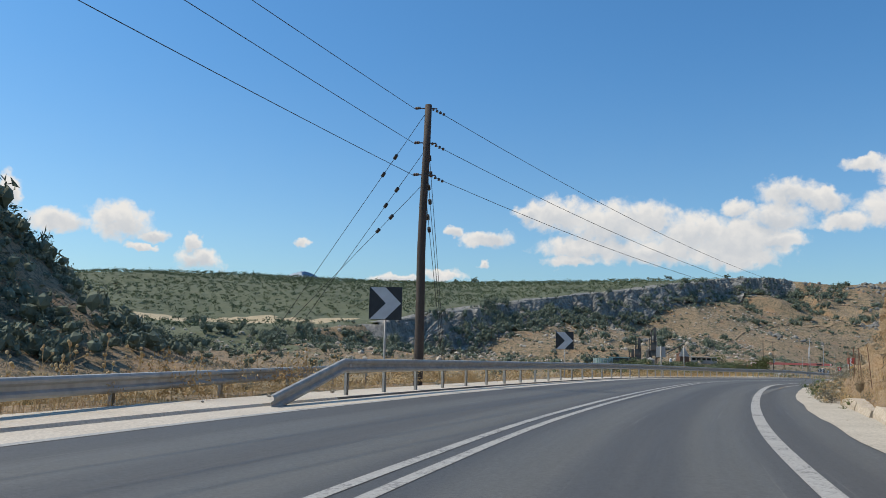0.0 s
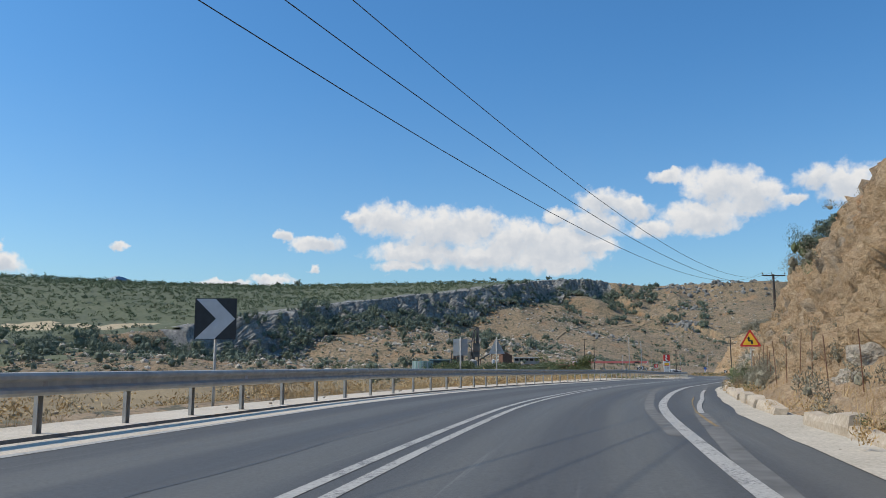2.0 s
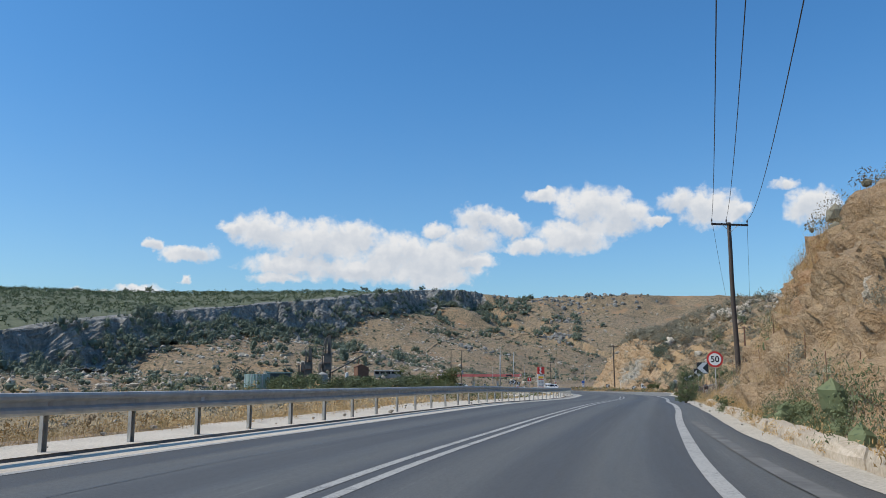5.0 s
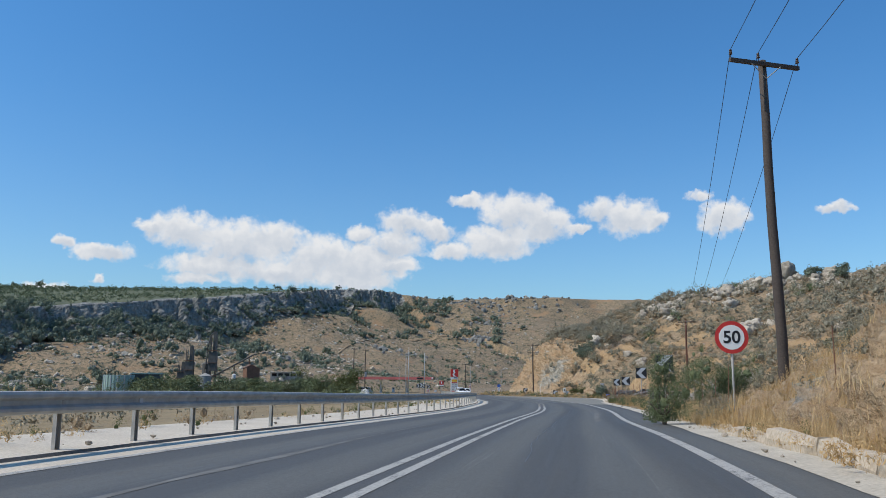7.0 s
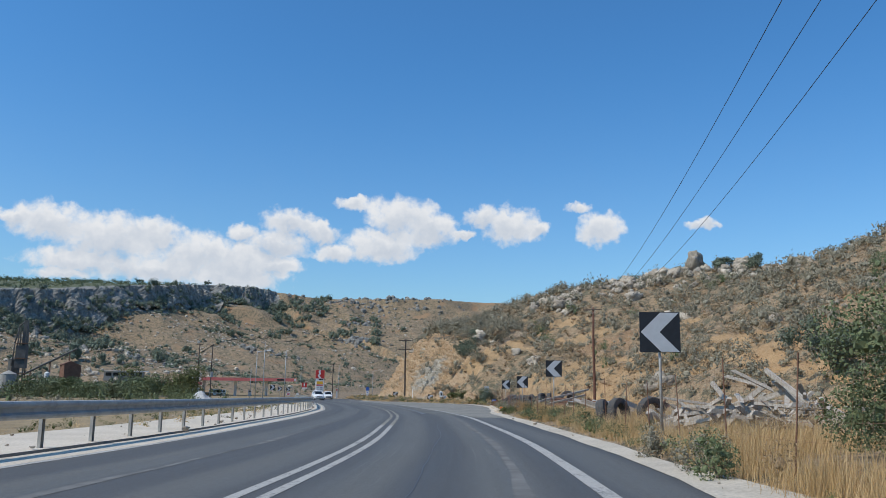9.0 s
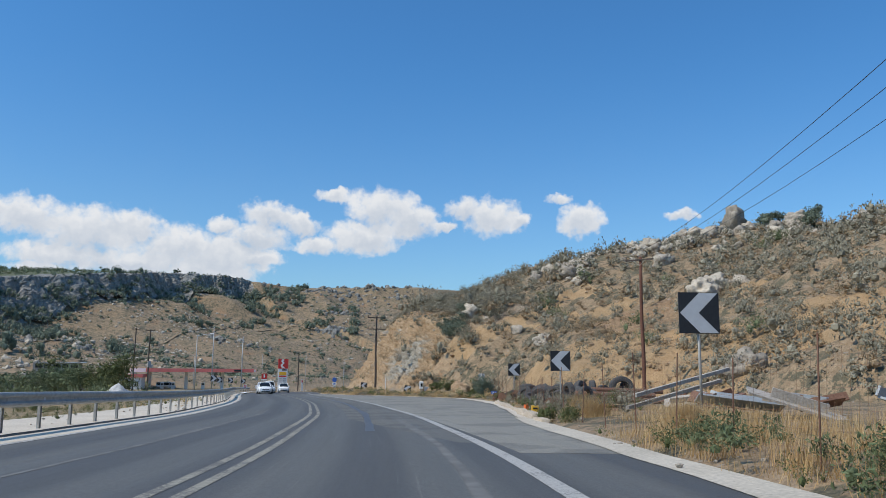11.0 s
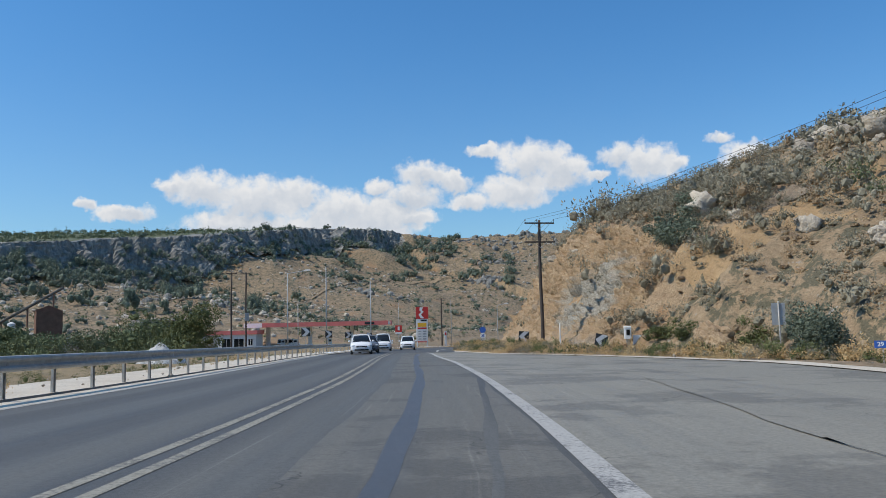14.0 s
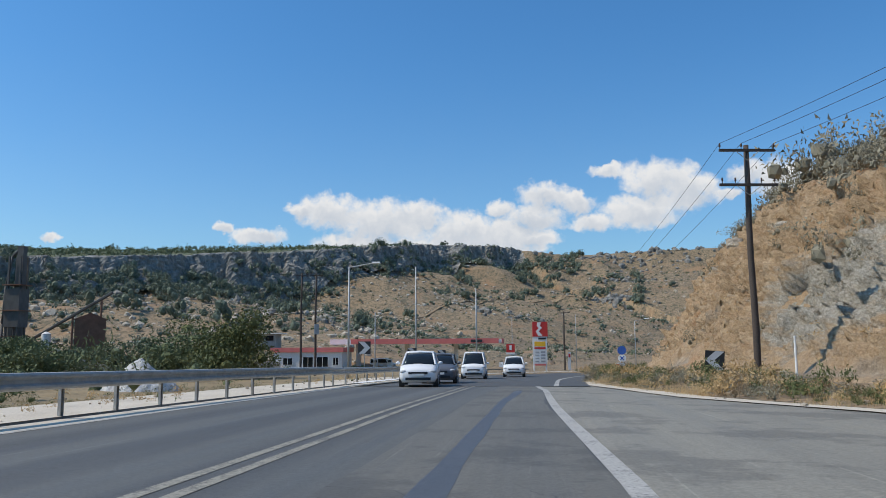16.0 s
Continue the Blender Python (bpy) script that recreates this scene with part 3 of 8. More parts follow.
def far_p(x, y, full=False):
    """0 at the foot of the far slope, 1 on the rim of its cliffs, more on the plateau."""
    s, rz_, w, u = far_rim(x, y)
    s = s + (fbm(x, y, 34, 3, 5) * 18 + fbm(x, y, 9, 3, 8) * 9) * np.clip(1 - s / 160, 0.15, 1)
    p = np.where(s > 0, 1 - s / w, 1 - s / 300)
    return (p, s, rz_, u) if full else p


def PLAT(u):
    """How far the plateau goes on rising behind its rim."""
    return np.interp(u, [0, 20, 45, 70, 85, 102, 114], [1.05, 1.1, 1.15, 0.85, 0.55, 0.25, 0.0])


def spur_h(x, y):
    return 80 * np.exp(-((x + 190) / 58) ** 2 - ((y - 84) / 56) ** 2)


def land(x, y, rough=True):
    x, y = np.asarray(x, float), np.asarray(y, float)
    c, rz = centre(y), surf(x, y)
    d = x - c
    # valley left of the road
    lo = rz - 0.25 - 0.10 * np.clip(-d - 8, 0, 60) * (1 - 0.75 * sstep(y, 70, 150)) - 0.4 * sstep(-d, 8, 16)
    floor = np.interp(y, [-100, 60, 200, 330, 500], [-7.0, -6.0, -4.2, -5.4, -5.0])
    z = np.maximum(lo, floor)
    z = np.where(d > -8, rz + 0.02, z)
    z = z + 0.10 * sstep(-d, 9, 30) * fbm(x, y, 9, 3, 2) * 6
    # the far hill with its rim of cliffs
    p, sd, rimz, ru = far_p(x, y, True)
    cl = sstep(ru, 20, 36) * (1 - sstep(ru, 119, 125))
    cl = cl * np.clip(0.95 + 1.5 * fbm(ru, ru * 0, 7.0, 3, 15), 0.35, 1.3) * 14.0
    drop = np.interp(sd, [-3, 0, 3, 9, 22], [0, 0.06, 0.42, 0.80, 1.0]) * cl
    foot_z = rimz - cl
    q = np.clip(p, 0, 1)
    body = floor + (foot_z - floor) * np.interp(q, [0, 0.15, 0.45, 0.8, 0.9, 0.96, 1.0], [0, 0.08, 0.31, 0.62, 0.77, 0.89, 1.0]) + cl - drop
    body = np.where(p <= 0, floor, body)
    top = rimz + np.interp(-sd, [0, 60, 350, 700, 3000], [0, 2.0, 1.0, 0.0, -60.0]) * (1 - PLAT(ru)) + np.interp(-sd, [0, 40, 330, 700, 3000], [0, 2, 30, 38, 0]) * PLAT(ru)
    hill = np.where(sd > 0, body, top)
    rgh = fbm(x, y, 45, 5, 11) * 5.0 + fbm(x, y, 9, 3, 12) * 1.4
    hill = hill + rgh * np.clip(p * 6, 0, 1) * np.where(sd < 25, 0.3, 1.0)
    z = np.where(p > 0, np.maximum(z, hill), z)
    # wooded spur far to the left of the start
    spur = spur_h(x, y) - 8
    z = np.maximum(z, spur + fbm(x, y, 22, 4, 21) * 4 * (spur > -7))
    # right of the paving: a low bank, then the cutting or the yard
    e = np.interp(y, EDGE_Y, EDGE_D)
    r = d - e
    bank_h = 0.55 * sstep(r, 1.2, 2.6) + 0.45 * sstep(r, 2.5, 5)
    bank_h = bank_h * np.interp(y, [106, 116, 150, 166], [1.0, 0.35, 0.3, 0.25])
    right = rz - 0.02 + bank_h - 0.6 * sstep(r, 0.8, 6) * np.interp(y, [184, 196, 224, 236], [0, 1, 1, 0])
    ch = np.interp(y, CUT_Y, CUT_H)
    t = (d - np.interp(y, [66, 80], [7.6, 6.6]) - 1.2 * fbm(x * 0.3, y, 7, 3, 31)) / np.interp(y, [70, 84], [3.6, 3.0])
    face = ch * (0.5 * np.clip(t, 0, 1) + 0.5 * sstep(t, 0.0, 1.0)) + ch * 0.045 * np.clip(d - 11.5, 0, 40)
    if rough:
        wgt = sstep(t, 0, 0.25) * (1 - 0.6 * sstep(t, 1.1, 1.8)) * np.clip(ch / 5, 0, 1)
        rid = 0.5 - np.abs(fbm(x * 1.2 + 0.5 * y, y, 4.5, 4, 35, 0.55))
        face = face + wgt * (fbm(x * 1.4, y, 3.2, 4, 33, 0.6) * 1.3 + rid * 1.6 - 0.5 + np.abs(fbm(x * 2, y * 2, 1.6, 3, 36)) * 0.8)
    right = right + np.where(ch > 0, face, 0)
    f = np.interp(y, FOOT_Y, FOOT_X)
    fh, fr = np.interp(y, FOOT_Y, FACE_H), np.interp(y, FOOT_Y, FACE_R)
    w = x - f + fbm(x * 0.4, y, 9, 3, 41) * 2.2
    rise = np.clip(w - fr, 0, 400)
    slope = np.interp(y, [150, 200, 225, 242, 260, 320], [0.60, 0.66, 0.44, 0.40, 0.36, 0.20]) * (np.where(rise < 20, rise * 1.1, 22.0 + (np.minimum(rise, 80) - 20) * 0.42) * sstep(y, 212, 228) + np.where(rise < 20, rise * 0.78, 15.6 + (np.minimum(rise, 80) - 20) * 0.72) * (1 - sstep(y, 212, 228)))
    slope = slope - 0.10 * np.clip(rise - 60, 0, 120)
    hz = fh * sstep(w, 0, fr) * (0.85 + 0.15 * np.clip(w / fr, 0, 1)) + slope + 2.6 * np.exp(-((x - 89) / 15) ** 2 - ((y - 229) / 15) ** 2)
    if rough:
        wf = sstep(w, 0.0, 2.0)
        facing = 1 - sstep(w, fr, fr + 5)
        rid = 0.45 - np.abs(fbm(x + 0.7 * y, y - 0.3 * x, 6.0, 4, 45, 0.55))
        hz = hz + wf * (fbm(x, y, 12, 4, 43) * 1.6 + fbm(x, y, 2.6, 3, 47, 0.6) * 0.9 + facing * (rid * 2.4 - 0.6 + np.abs(fbm(x * 2, y * 2, 2.4, 3, 49)) * 1.2) * np.clip(fh / 6, 0.2, 1))
    right = right + np.where(w > 0, hz, 0)
    z = np.where((r > 0) & (y < 420), np.maximum(right, np.where(p > 0, hill, -99)), z)
    return z


def mesh_from(name, verts, faces, mats=(), idx=None, smooth=False):
    me = bpy.data.meshes.new(name)
    verts = np.asarray(verts, np.float32)
    faces = np.asarray(faces, np.int32)
    n = faces.shape[1]
    me.vertices.add(len(verts))
    me.vertices.foreach_set("co", verts.ravel())
    me.loops.add(faces.size)
    me.loops.foreach_set("vertex_index", faces.ravel())
    me.polygons.add(len(faces))
    me.polygons.foreach_set("loop_start", np.arange(0, faces.size, n, dtype=np.int32))
    me.polygons.foreach_set("loop_total", np.full(len(faces), n, np.int32))
    for m in mats:
        me.materials.append(m)
    if idx is not None:
        me.polygons.foreach_set("material_index", np.asarray(idx, np.int32))
    me.polygons.foreach_set("use_smooth", np.full(len(faces), smooth))
    me.update()
    me.validate()
    return me


def grid_faces(nr, nc):
    a = (np.arange(nr - 1)[:, None] * nc + np.arange(nc - 1)[None, :]).ravel()
    return np.stack([a, a + 1, a + nc + 1, a + nc], 1)


def spread(*spans):
    out = []
    for lo, hi, st in spans:
        out += list(np.arange(lo, hi, st))
    return np.array(out)


# one sheet of ground to the horizon
gy = spread((-1500, -300, 150), (-300, -60, 20), (-60, 0, 4), (0, 112, 0.65), (112, 200, 1.0), (200, 312, 0.8), (312, 320, 2), (320, 400, 4), (400, 640, 6), (640, 860, 3.5), (860, 1100, 20), (1100, 3600, 250))
gd = np.concatenate([-spread((7.6, 14, 0.8), (14, 30, 2), (30, 70, 4), (70, 330, 5.5), (330, 600, 20), (600, 3600, 250))[::-1],
                     spread((-6.4, 4.2, 2.0), (4.2, 13, 0.36), (13, 36, 0.62), (36, 48, 1.0), (48, 110, 2.0), (110, 200, 6), (200, 600, 25), (600, 3600, 250))])
GD, GY = np.meshgrid(gd, gy)
fade = 1 - sstep(GY, 240, 330)
GX = GD + centre(np.minimum(GY, 270)) * fade + 24.4 * (1 - fade)
GZ = land(GX, GY)
paved = (GD > -7.4) & (GD < np.interp(GY, EDGE_Y, EDGE_D) + np.where(GY < 166, 1.0, 0.5)) & (GY < 300)
GZ = np.where(paved, GZ - 0.12, GZ)
_fp, _fsd, _fh, _fu = far_p(GX, GY, True)
GZ = GZ - 2.5 * sstep(_fsd, -9, -3) * (1 - sstep(_fsd, 18, 28)) * sstep(_fu, 30, 36) * (1 - sstep(_fu, 119, 125))
_w = GX - np.interp(GY, FOOT_Y, FOOT_X)
GZ = GZ - 1.3 * sstep(GY, 236, 240) * (1 - sstep(GY, 308, 314)) * sstep(_w, 0.5, 2.5) * (1 - sstep(_w, 11.5, 15))
GZ = GZ - 0.8 * sstep(GY, 14, 18) * (1 - sstep(GY, 100, 106)) * sstep(GD, 6.8, 8) * (1 - sstep(GD, 12, 14))
# rock breaks out sideways on the cutting faces
nr, nc = GX.shape
faces = grid_faces(nr, nc)
mid = lambda A: (A[:-1, :-1] + A[1:, 1:]).ravel() / 2
mx, my, mz, md = mid(GX), mid(GY), mid(GZ), mid(GD)
dzx = ((GZ[:-1, 1:] - GZ[:-1, :-1]) / (GX[:-1, 1:] - GX[:-1, :-1])).ravel()
dzy = ((GZ[1:, :-1] - GZ[:-1, :-1]) / (GY[1:, :-1] - GY[:-1, :-1])).ravel()
steep = np.hypot(dzx, dzy)
pp, psd, _fh, pu = far_p(mx, my, True)
ids = np.zeros(len(faces), int)
ids[(md < -7) & (pp < 0.02)] = 5
ids[(mx < -70) & (my < 260) & (mz > -4)] = 0
wob = fbm(mx, my, 6, 3, 61)
ids[(md < -3) & (md > -9.5 - 4 * wob - 3.5 * sstep(my, 60, 110)) & (my > 78 + 12 * wob) & (my < 262)] = 1
ids[(md > 6) & (steep > 0.75 + wob * 0.5) & (my < 130)] = 2
foot_here = np.interp(my, FOOT_Y, FOOT_X)
ids[(mx - foot_here > 0) & (mx - foot_here < 9 + 6 * wob) & (my > 232) & (my < 320)] = 2
ids[(mx - foot_here > -1) & (mx - foot_here < 17 + 24 * wob) & (my > 150) & (my < 238) & (fbm(mx, my, 13, 3, 63) > -0.12)] = 7
ids[(psd > -3) & (psd < 16) & (pu > 32) & (pu < 123)] = 3
ids[(psd < -4) & (pu < 122) | (pu < 26) & (psd < 55 + 80 * wob) & (mz > -2)] = 4
ids[(np.abs(my - 296 - 0.75 * (mx + 250)) < 17 + 14 * wob) & (mx > -305) & (mx < -195)] = 6
ids[(spur_h(mx, my) > 7) & (mx < -70)] = 0
ground = new("ground", mesh_from("ground", np.stack([GX.ravel(), GY.ravel(), GZ.ravel()], 1), faces,
                                 [M["ground"], M["verge"], M["cut"], M["cliff"], M["grove"], M["flat"], M["pale_field"], M["earth"]], ids, True))
tagged(ground, "dry tawny hillsides, rocky road cutting and scrubby valley floor", "ground", kind="structure")

# ridge far behind the plateau; its distance haze is put into the base colour
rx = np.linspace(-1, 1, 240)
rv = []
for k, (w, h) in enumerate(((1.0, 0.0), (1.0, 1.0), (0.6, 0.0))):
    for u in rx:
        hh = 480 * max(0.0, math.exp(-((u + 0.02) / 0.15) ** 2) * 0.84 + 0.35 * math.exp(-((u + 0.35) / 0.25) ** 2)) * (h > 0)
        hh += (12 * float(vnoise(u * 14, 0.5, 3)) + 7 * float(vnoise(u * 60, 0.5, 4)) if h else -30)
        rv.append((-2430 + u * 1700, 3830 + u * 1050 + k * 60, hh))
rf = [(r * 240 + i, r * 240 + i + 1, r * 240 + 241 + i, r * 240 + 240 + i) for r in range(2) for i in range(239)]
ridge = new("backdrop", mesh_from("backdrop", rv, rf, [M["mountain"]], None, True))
tagged(ridge, "mountain ridge on the horizon, tinted pale blue for haze", "mountain", kind="structure")


# ---- road ----
def strip(name, y0, y1, d0, d1, lift, material, step_y=1.0, drop0=0.0, drop1=0.0, wavy=0.0):
    """A ribbon that follows the road between two offsets from its centre line (numbers, or functions of y)."""
    ys = np.arange(y0, y1 + 1e-6, step_y)
    g = np.gradient(centre(ys), ys)
    nx, ny = 1 / np.sqrt(1 + g * g), -g / np.sqrt(1 + g * g)
    rows = []
    for dd, dr in ((d0, drop0), (d1, drop1)):
        off = dd(ys) if callable(dd) else np.full_like(ys, dd)
        if wavy:
            off = off + wavy * (fbm(ys, ys * 0 + 3 * (dd is d1), 3.0, 3, 71))
        x, y = centre(ys) + off * nx, ys + off * ny
        rows.append(np.stack([x, y, road_z(ys) + bank(ys) * np.clip(off, -8, 8) + lift - dr], 1))
    v = np.concatenate([np.stack([rows[0][i], rows[1][i]]) for i in range(len(ys))])
    n = len(ys)
    f = [(2 * i, 2 * i + 1, 2 * i + 3, 2 * i + 2) for i in range(n - 1)]
    me = mesh_from(name, v, f, [material], None, True)
    offs = [dd(ys) if callable(dd) else np.full_like(ys, dd) for dd in (d0, d1)]
    uvs = np.stack([np.stack([offs[0], ys], 1), np.stack([offs[1], ys], 1)], 1).reshape(-1, 2)
    idx = np.zeros(len(me.loops), np.int32)
    me.loops.foreach_get("vertex_index", idx)
    me.uv_layers.new(name="lane").data.foreach_set("uv", uvs[idx].astype(np.float32).ravel())
    return new(name, me)


LEFT_Y = [-160, 0, 20, 45, 95, 135, 180, 220, 244, 270]
LEFT_D = [-4.0, -4.0, -4.0, -3.9, -3.85, -4.15, -4.65, -4.75, -5.1, -5.3]
RIGHT_Y = [-160, 0, 20, 45, 60, 92, 104, 125, 166, 214, 236, 244]
RIGHT_D = [3.4, 3.35, 3.35, 3.45, 3.6, 3.95, 3.95, 3.7, 3.65, 3.65, 3.2, 2.6]


def outer(off):
    return lambda y: np.interp(y, LEFT_Y, LEFT_D) + off


def inner(off):
    return lambda y: np.interp(y, RIGHT_Y, RIGHT_D) + off


def edge(ys):
    return np.interp(ys, EDGE_Y, EDGE_D)


road = strip("road", -120, 268, outer(-0.07), lambda y: np.interp(y, RIGHT_Y, RIGHT_D) + np.interp(y, [150, 175], [0.3, 0.0]), 0.0, M["asphalt"])
tagged(road, "dark grey asphalt carriageway with two lanes", "road", kind="structure")
near_side = strip("pavement_near", -120, 150, inner(0.3), edge, -0.004, M["asphalt"], drop1=0.02)
tagged(near_side, "dark grey asphalt shoulder beside the lane", "shoulder", kind="structure")
shoulder = strip("pavement", 150, 262, lambda y: np.interp(y, RIGHT_Y, RIGHT_D) + np.interp(y, [150, 175], [0.3, 0.0]), edge, -0.004, M["asphalt_old"], drop1=0.02)
tagged(shoulder, "older light grey asphalt shoulder widening into a lay-by", "shoulder", kind="structure")


def marking(name, label, *a, **k):
    return tagged(strip(name, *a, **k), label, "road marking", kind="structure")


for d0_, d1_ in ((-0.22, -0.09), (0.09, 0.22)):
    marking("trim_centre_line", "worn white solid line of the double centre marking", -60, 138, d0_, d1_, 0.005, M["paint"], wavy=0.012)
    marking("trim_centre_line", "dirty yellow-grey worn line of the double centre marking", 138, 243, d0_, d1_, 0.005, M["paint_old"], wavy=0.015)
marking("trim_edge_line", "wide worn white edge line along the lane", -60, 244, inner(-0.115), inner(0.09), 0.005, M["paint"])
marking("trim_edge_line", "worn white edge line beside the outer kerb", -60, 262, outer(-0.08), outer(0.08), 0.005, M["paint"])
old_d = lambda y: np.interp(y, [28, 40, 50, 62, 95], [3.35, 4.05, 4.55, 4.72, 4.05])
marking("trim_old_line", "thin old white edge line on the shoulder", 42, 62, lambda y: old_d(y) - 0.06, lambda y: old_d(y) + 0.06, 0.006, M["paint"])
marking("trim_ghost_line", "faded grey trace of an earlier road line", 26, 42, lambda y: old_d(y) - 0.15, lambda y: old_d(y) + 0.13, 0.004, M["ghost"], wavy=0.04)
marking("trim_ghost_line", "faded grey trace of an earlier road line", 62, 84, lambda y: old_d(y) - 0.15, lambda y: old_d(y) + 0.1, 0.004, M["ghost"], wavy=0.04)
marking("trim_ghost_line", "faded grey trace of an earlier road line", 36, 67.5, lambda y: np.interp(y, [36, 40, 49, 67.5], [3.1, 3.06, 2.93, 2.40]), lambda y: np.interp(y, [36, 40, 49, 67.5], [3.36, 3.32, 3.18, 2.62]), 0.004, M["ghost"], wavy=0.03)
marking("trim_ghost_line", "faded grey trace of an earlier road line", 84, 175, lambda y: -1.95 + 0.25 * np.sin(y / 30), lambda y: -1.83 + 0.25 * np.sin(y / 30), 0.004, M["ghost"], wavy=0.12)
marking("trim_ghost_line", "faded grey trace of an earlier road line", 112, 165, lambda y: 2.75 + 0 * y, lambda y: 2.92 + 0 * y, 0.004, M["ghost"], wavy=0.1)
marking("trim_yellow_trace", "faded yellow trace of a temporary road line", 38, 52, lambda y: np.interp(y, [38, 52], [3.96, 4.30]), lambda y: np.interp(y, [38, 52], [4.02, 4.35]), 0.006, M["yellow_paint"], wavy=0.04)
marking("trim_tar_strip", "blue-black tar strip sealing a joint in the lane", 156, 236, lambda y: 1.80 + 0.004 * (y - 166) + 0.07 * np.sin(y / 9), lambda y: 2.0 + 0.0045 * (y - 166) + 0.08 * np.sin(y / 9), 0.0045, M["tar"], wavy=0.08)
marking("trim_tar_strip", "thin dark tar seam in the repaired lane", 172, 200, lambda y: 2.55 + 0.05 * (y - 180) * 0.9, lambda y: 2.66 + 0.05 * (y - 180) * 0.9, 0.0045, M["asphalt"], wavy=0.1)
marking("trim_old_lane", "rough older grey asphalt of the repaired lane", 152, 244, lambda y: 1.25 + 0.04 * np.sin(y / 7) + np.clip((164 - y) / 6, 0, 2.2), inner(-0.16), 0.003, M["lane_worn"], wavy=0.10)

for k, (y0_, y1_, d0_, d1_) in enumerate(((20, 44, -1.4, -1.1), (60, 92, -2.4, -2.0), (96, 140, 1.3, 1.7))):
    marking("trim_crack", "thin dark crack in the asphalt", y0_, y1_, lambda y: np.interp(y, [y0_, y1_], [d0_, d1_]) + 0.3 * fbm(y, y * 0 + k, 6.0, 4, 181), lambda y: np.interp(y, [y0_, y1_], [d0_, d1_]) + 0.3 * fbm(y, y * 0 + k, 6.0, 4, 181) + 0.014, 0.004, M["tar"])

# concrete verge behind the outer edge line, with its kerb step
tagged(strip("pavement_outer", -60, 262, outer(-0.90), outer(-0.07), 0.0, M["verge"], wavy=0.03), "dusty concrete gutter strip beside the road", "gutter", kind="structure")
tagged(strip("kerb_outer", 15, 262, outer(-0.94), outer(-0.90), 0.045, M["kerb_dark"], drop1=0.045), "low dark-edged kerb step of the verge", "kerb", kind="structure")
tagged(strip("kerb_flush", -60, 15, outer(-0.94), outer(-0.90), 0.045, M["verge"], drop1=0.045), "flush pale concrete edge of the verge", "kerb", kind="structure")
VERGE = lambda y: np.interp(y, LEFT_Y, LEFT_D) - np.interp(y, [0, 70, 95, 262], [2.3, 2.3, 3.9, 3.9])
tagged(strip("verge_outer", -60, 262, VERGE, outer(-0.94), 0.045, M["verge"], drop0=0.0, wavy=0.05), "pale gravel and concrete verge under the guard rail", "verge", kind="structure")
tagged(strip("gutter_inner", -60, 165, lambda y: edge(y) - 0.15, lambda y: edge(y) + np.interp(y, [108, 112, 117, 124], [0.95, 1.35, 1.2, 0.4]), -0.012, M["gutter"], drop0=0.0, drop1=-0.03, wavy=0.12), "dusty broken concrete gutter under the bank", "gutter", kind="structure")
tagged(strip("gutter_layby", 165, 250, edge, lambda y: edge(y) + 0.85, 0.0, M["verge"], wavy=0.15), "pale dusty concrete edge of the lay-by", "gutter", kind="structure")
seam = lambda y: np.interp(y, [172, 178.5, 181, 187.5, 198], [25.7, 26.5, 26.83, 27.68, 29.2]) - centre(y)
marking("trim_seam", "pale crumbling seam across the lay-by", 172, 198, seam, lambda y: seam(y) + 0.035, 0.003, M["dusty"], wavy=0.22)
tagged(strip("kerb_layby", 187, 198.5, lambda y: edge(y) + 0.30, lambda y: edge(y) + 0.62, 0.24, M["verge"], drop0=0.30, drop1=0.30, wavy=0.05), "low crumbling concrete kerb wall of the lay-by", "kerb", kind="structure")
# the bend beyond the lay-by
bx = [(22.3, 241), (22.9, 256), (25.0, 271), (30.5, 286), (39.5, 298), (52, 306), (70, 312), (100, 318), (150, 326)]


def bend_pts(off):
    out = []
    P = np.array(bx, float)
    t = np.arange(len(P))
    tt = np.linspace(0, len(P) - 1, 60)
    X, Y = _smooth(np.interp(tt, t, P[:, 0]), 7), _smooth(np.interp(tt, t, P[:, 1]), 7)
    gx, gy2 = np.gradient(X), np.gradient(Y)
    L = np.hypot(gx, gy2)
    return np.stack([X + off * gy2 / L, Y - off * gx / L, road_z(Y)], 1)


def bend_strip(name, a, b, lift, material):
    A, B = bend_pts(a), bend_pts(b)
    A[:, 2] += lift
    B[:, 2] += lift
    v = np.stack([A, B], 1).reshape(-1, 3)
    return new(name, mesh_from(name, v, [(2 * i, 2 * i + 1, 2 * i + 3, 2 * i + 2) for i in range(len(A) - 1)], [material], None, True))


tagged(bend_strip("road_bend", -4.6, 5.0, 0.008, M["asphalt"]), "grey asphalt of the next bend by the filling station", "road", kind="structure")
tagged(bend_strip("trim_bend_edge_line", 3.5, 3.7, 0.014, M["paint"]), "worn white edge line turning into the bend", "road marking", kind="structure")
tagged(bend_strip("kerb_bend", -5.2, -4.6, 0.16, M["bright_white"]), "whitewashed kerb round the outside of the bend", "kerb", kind="structure")


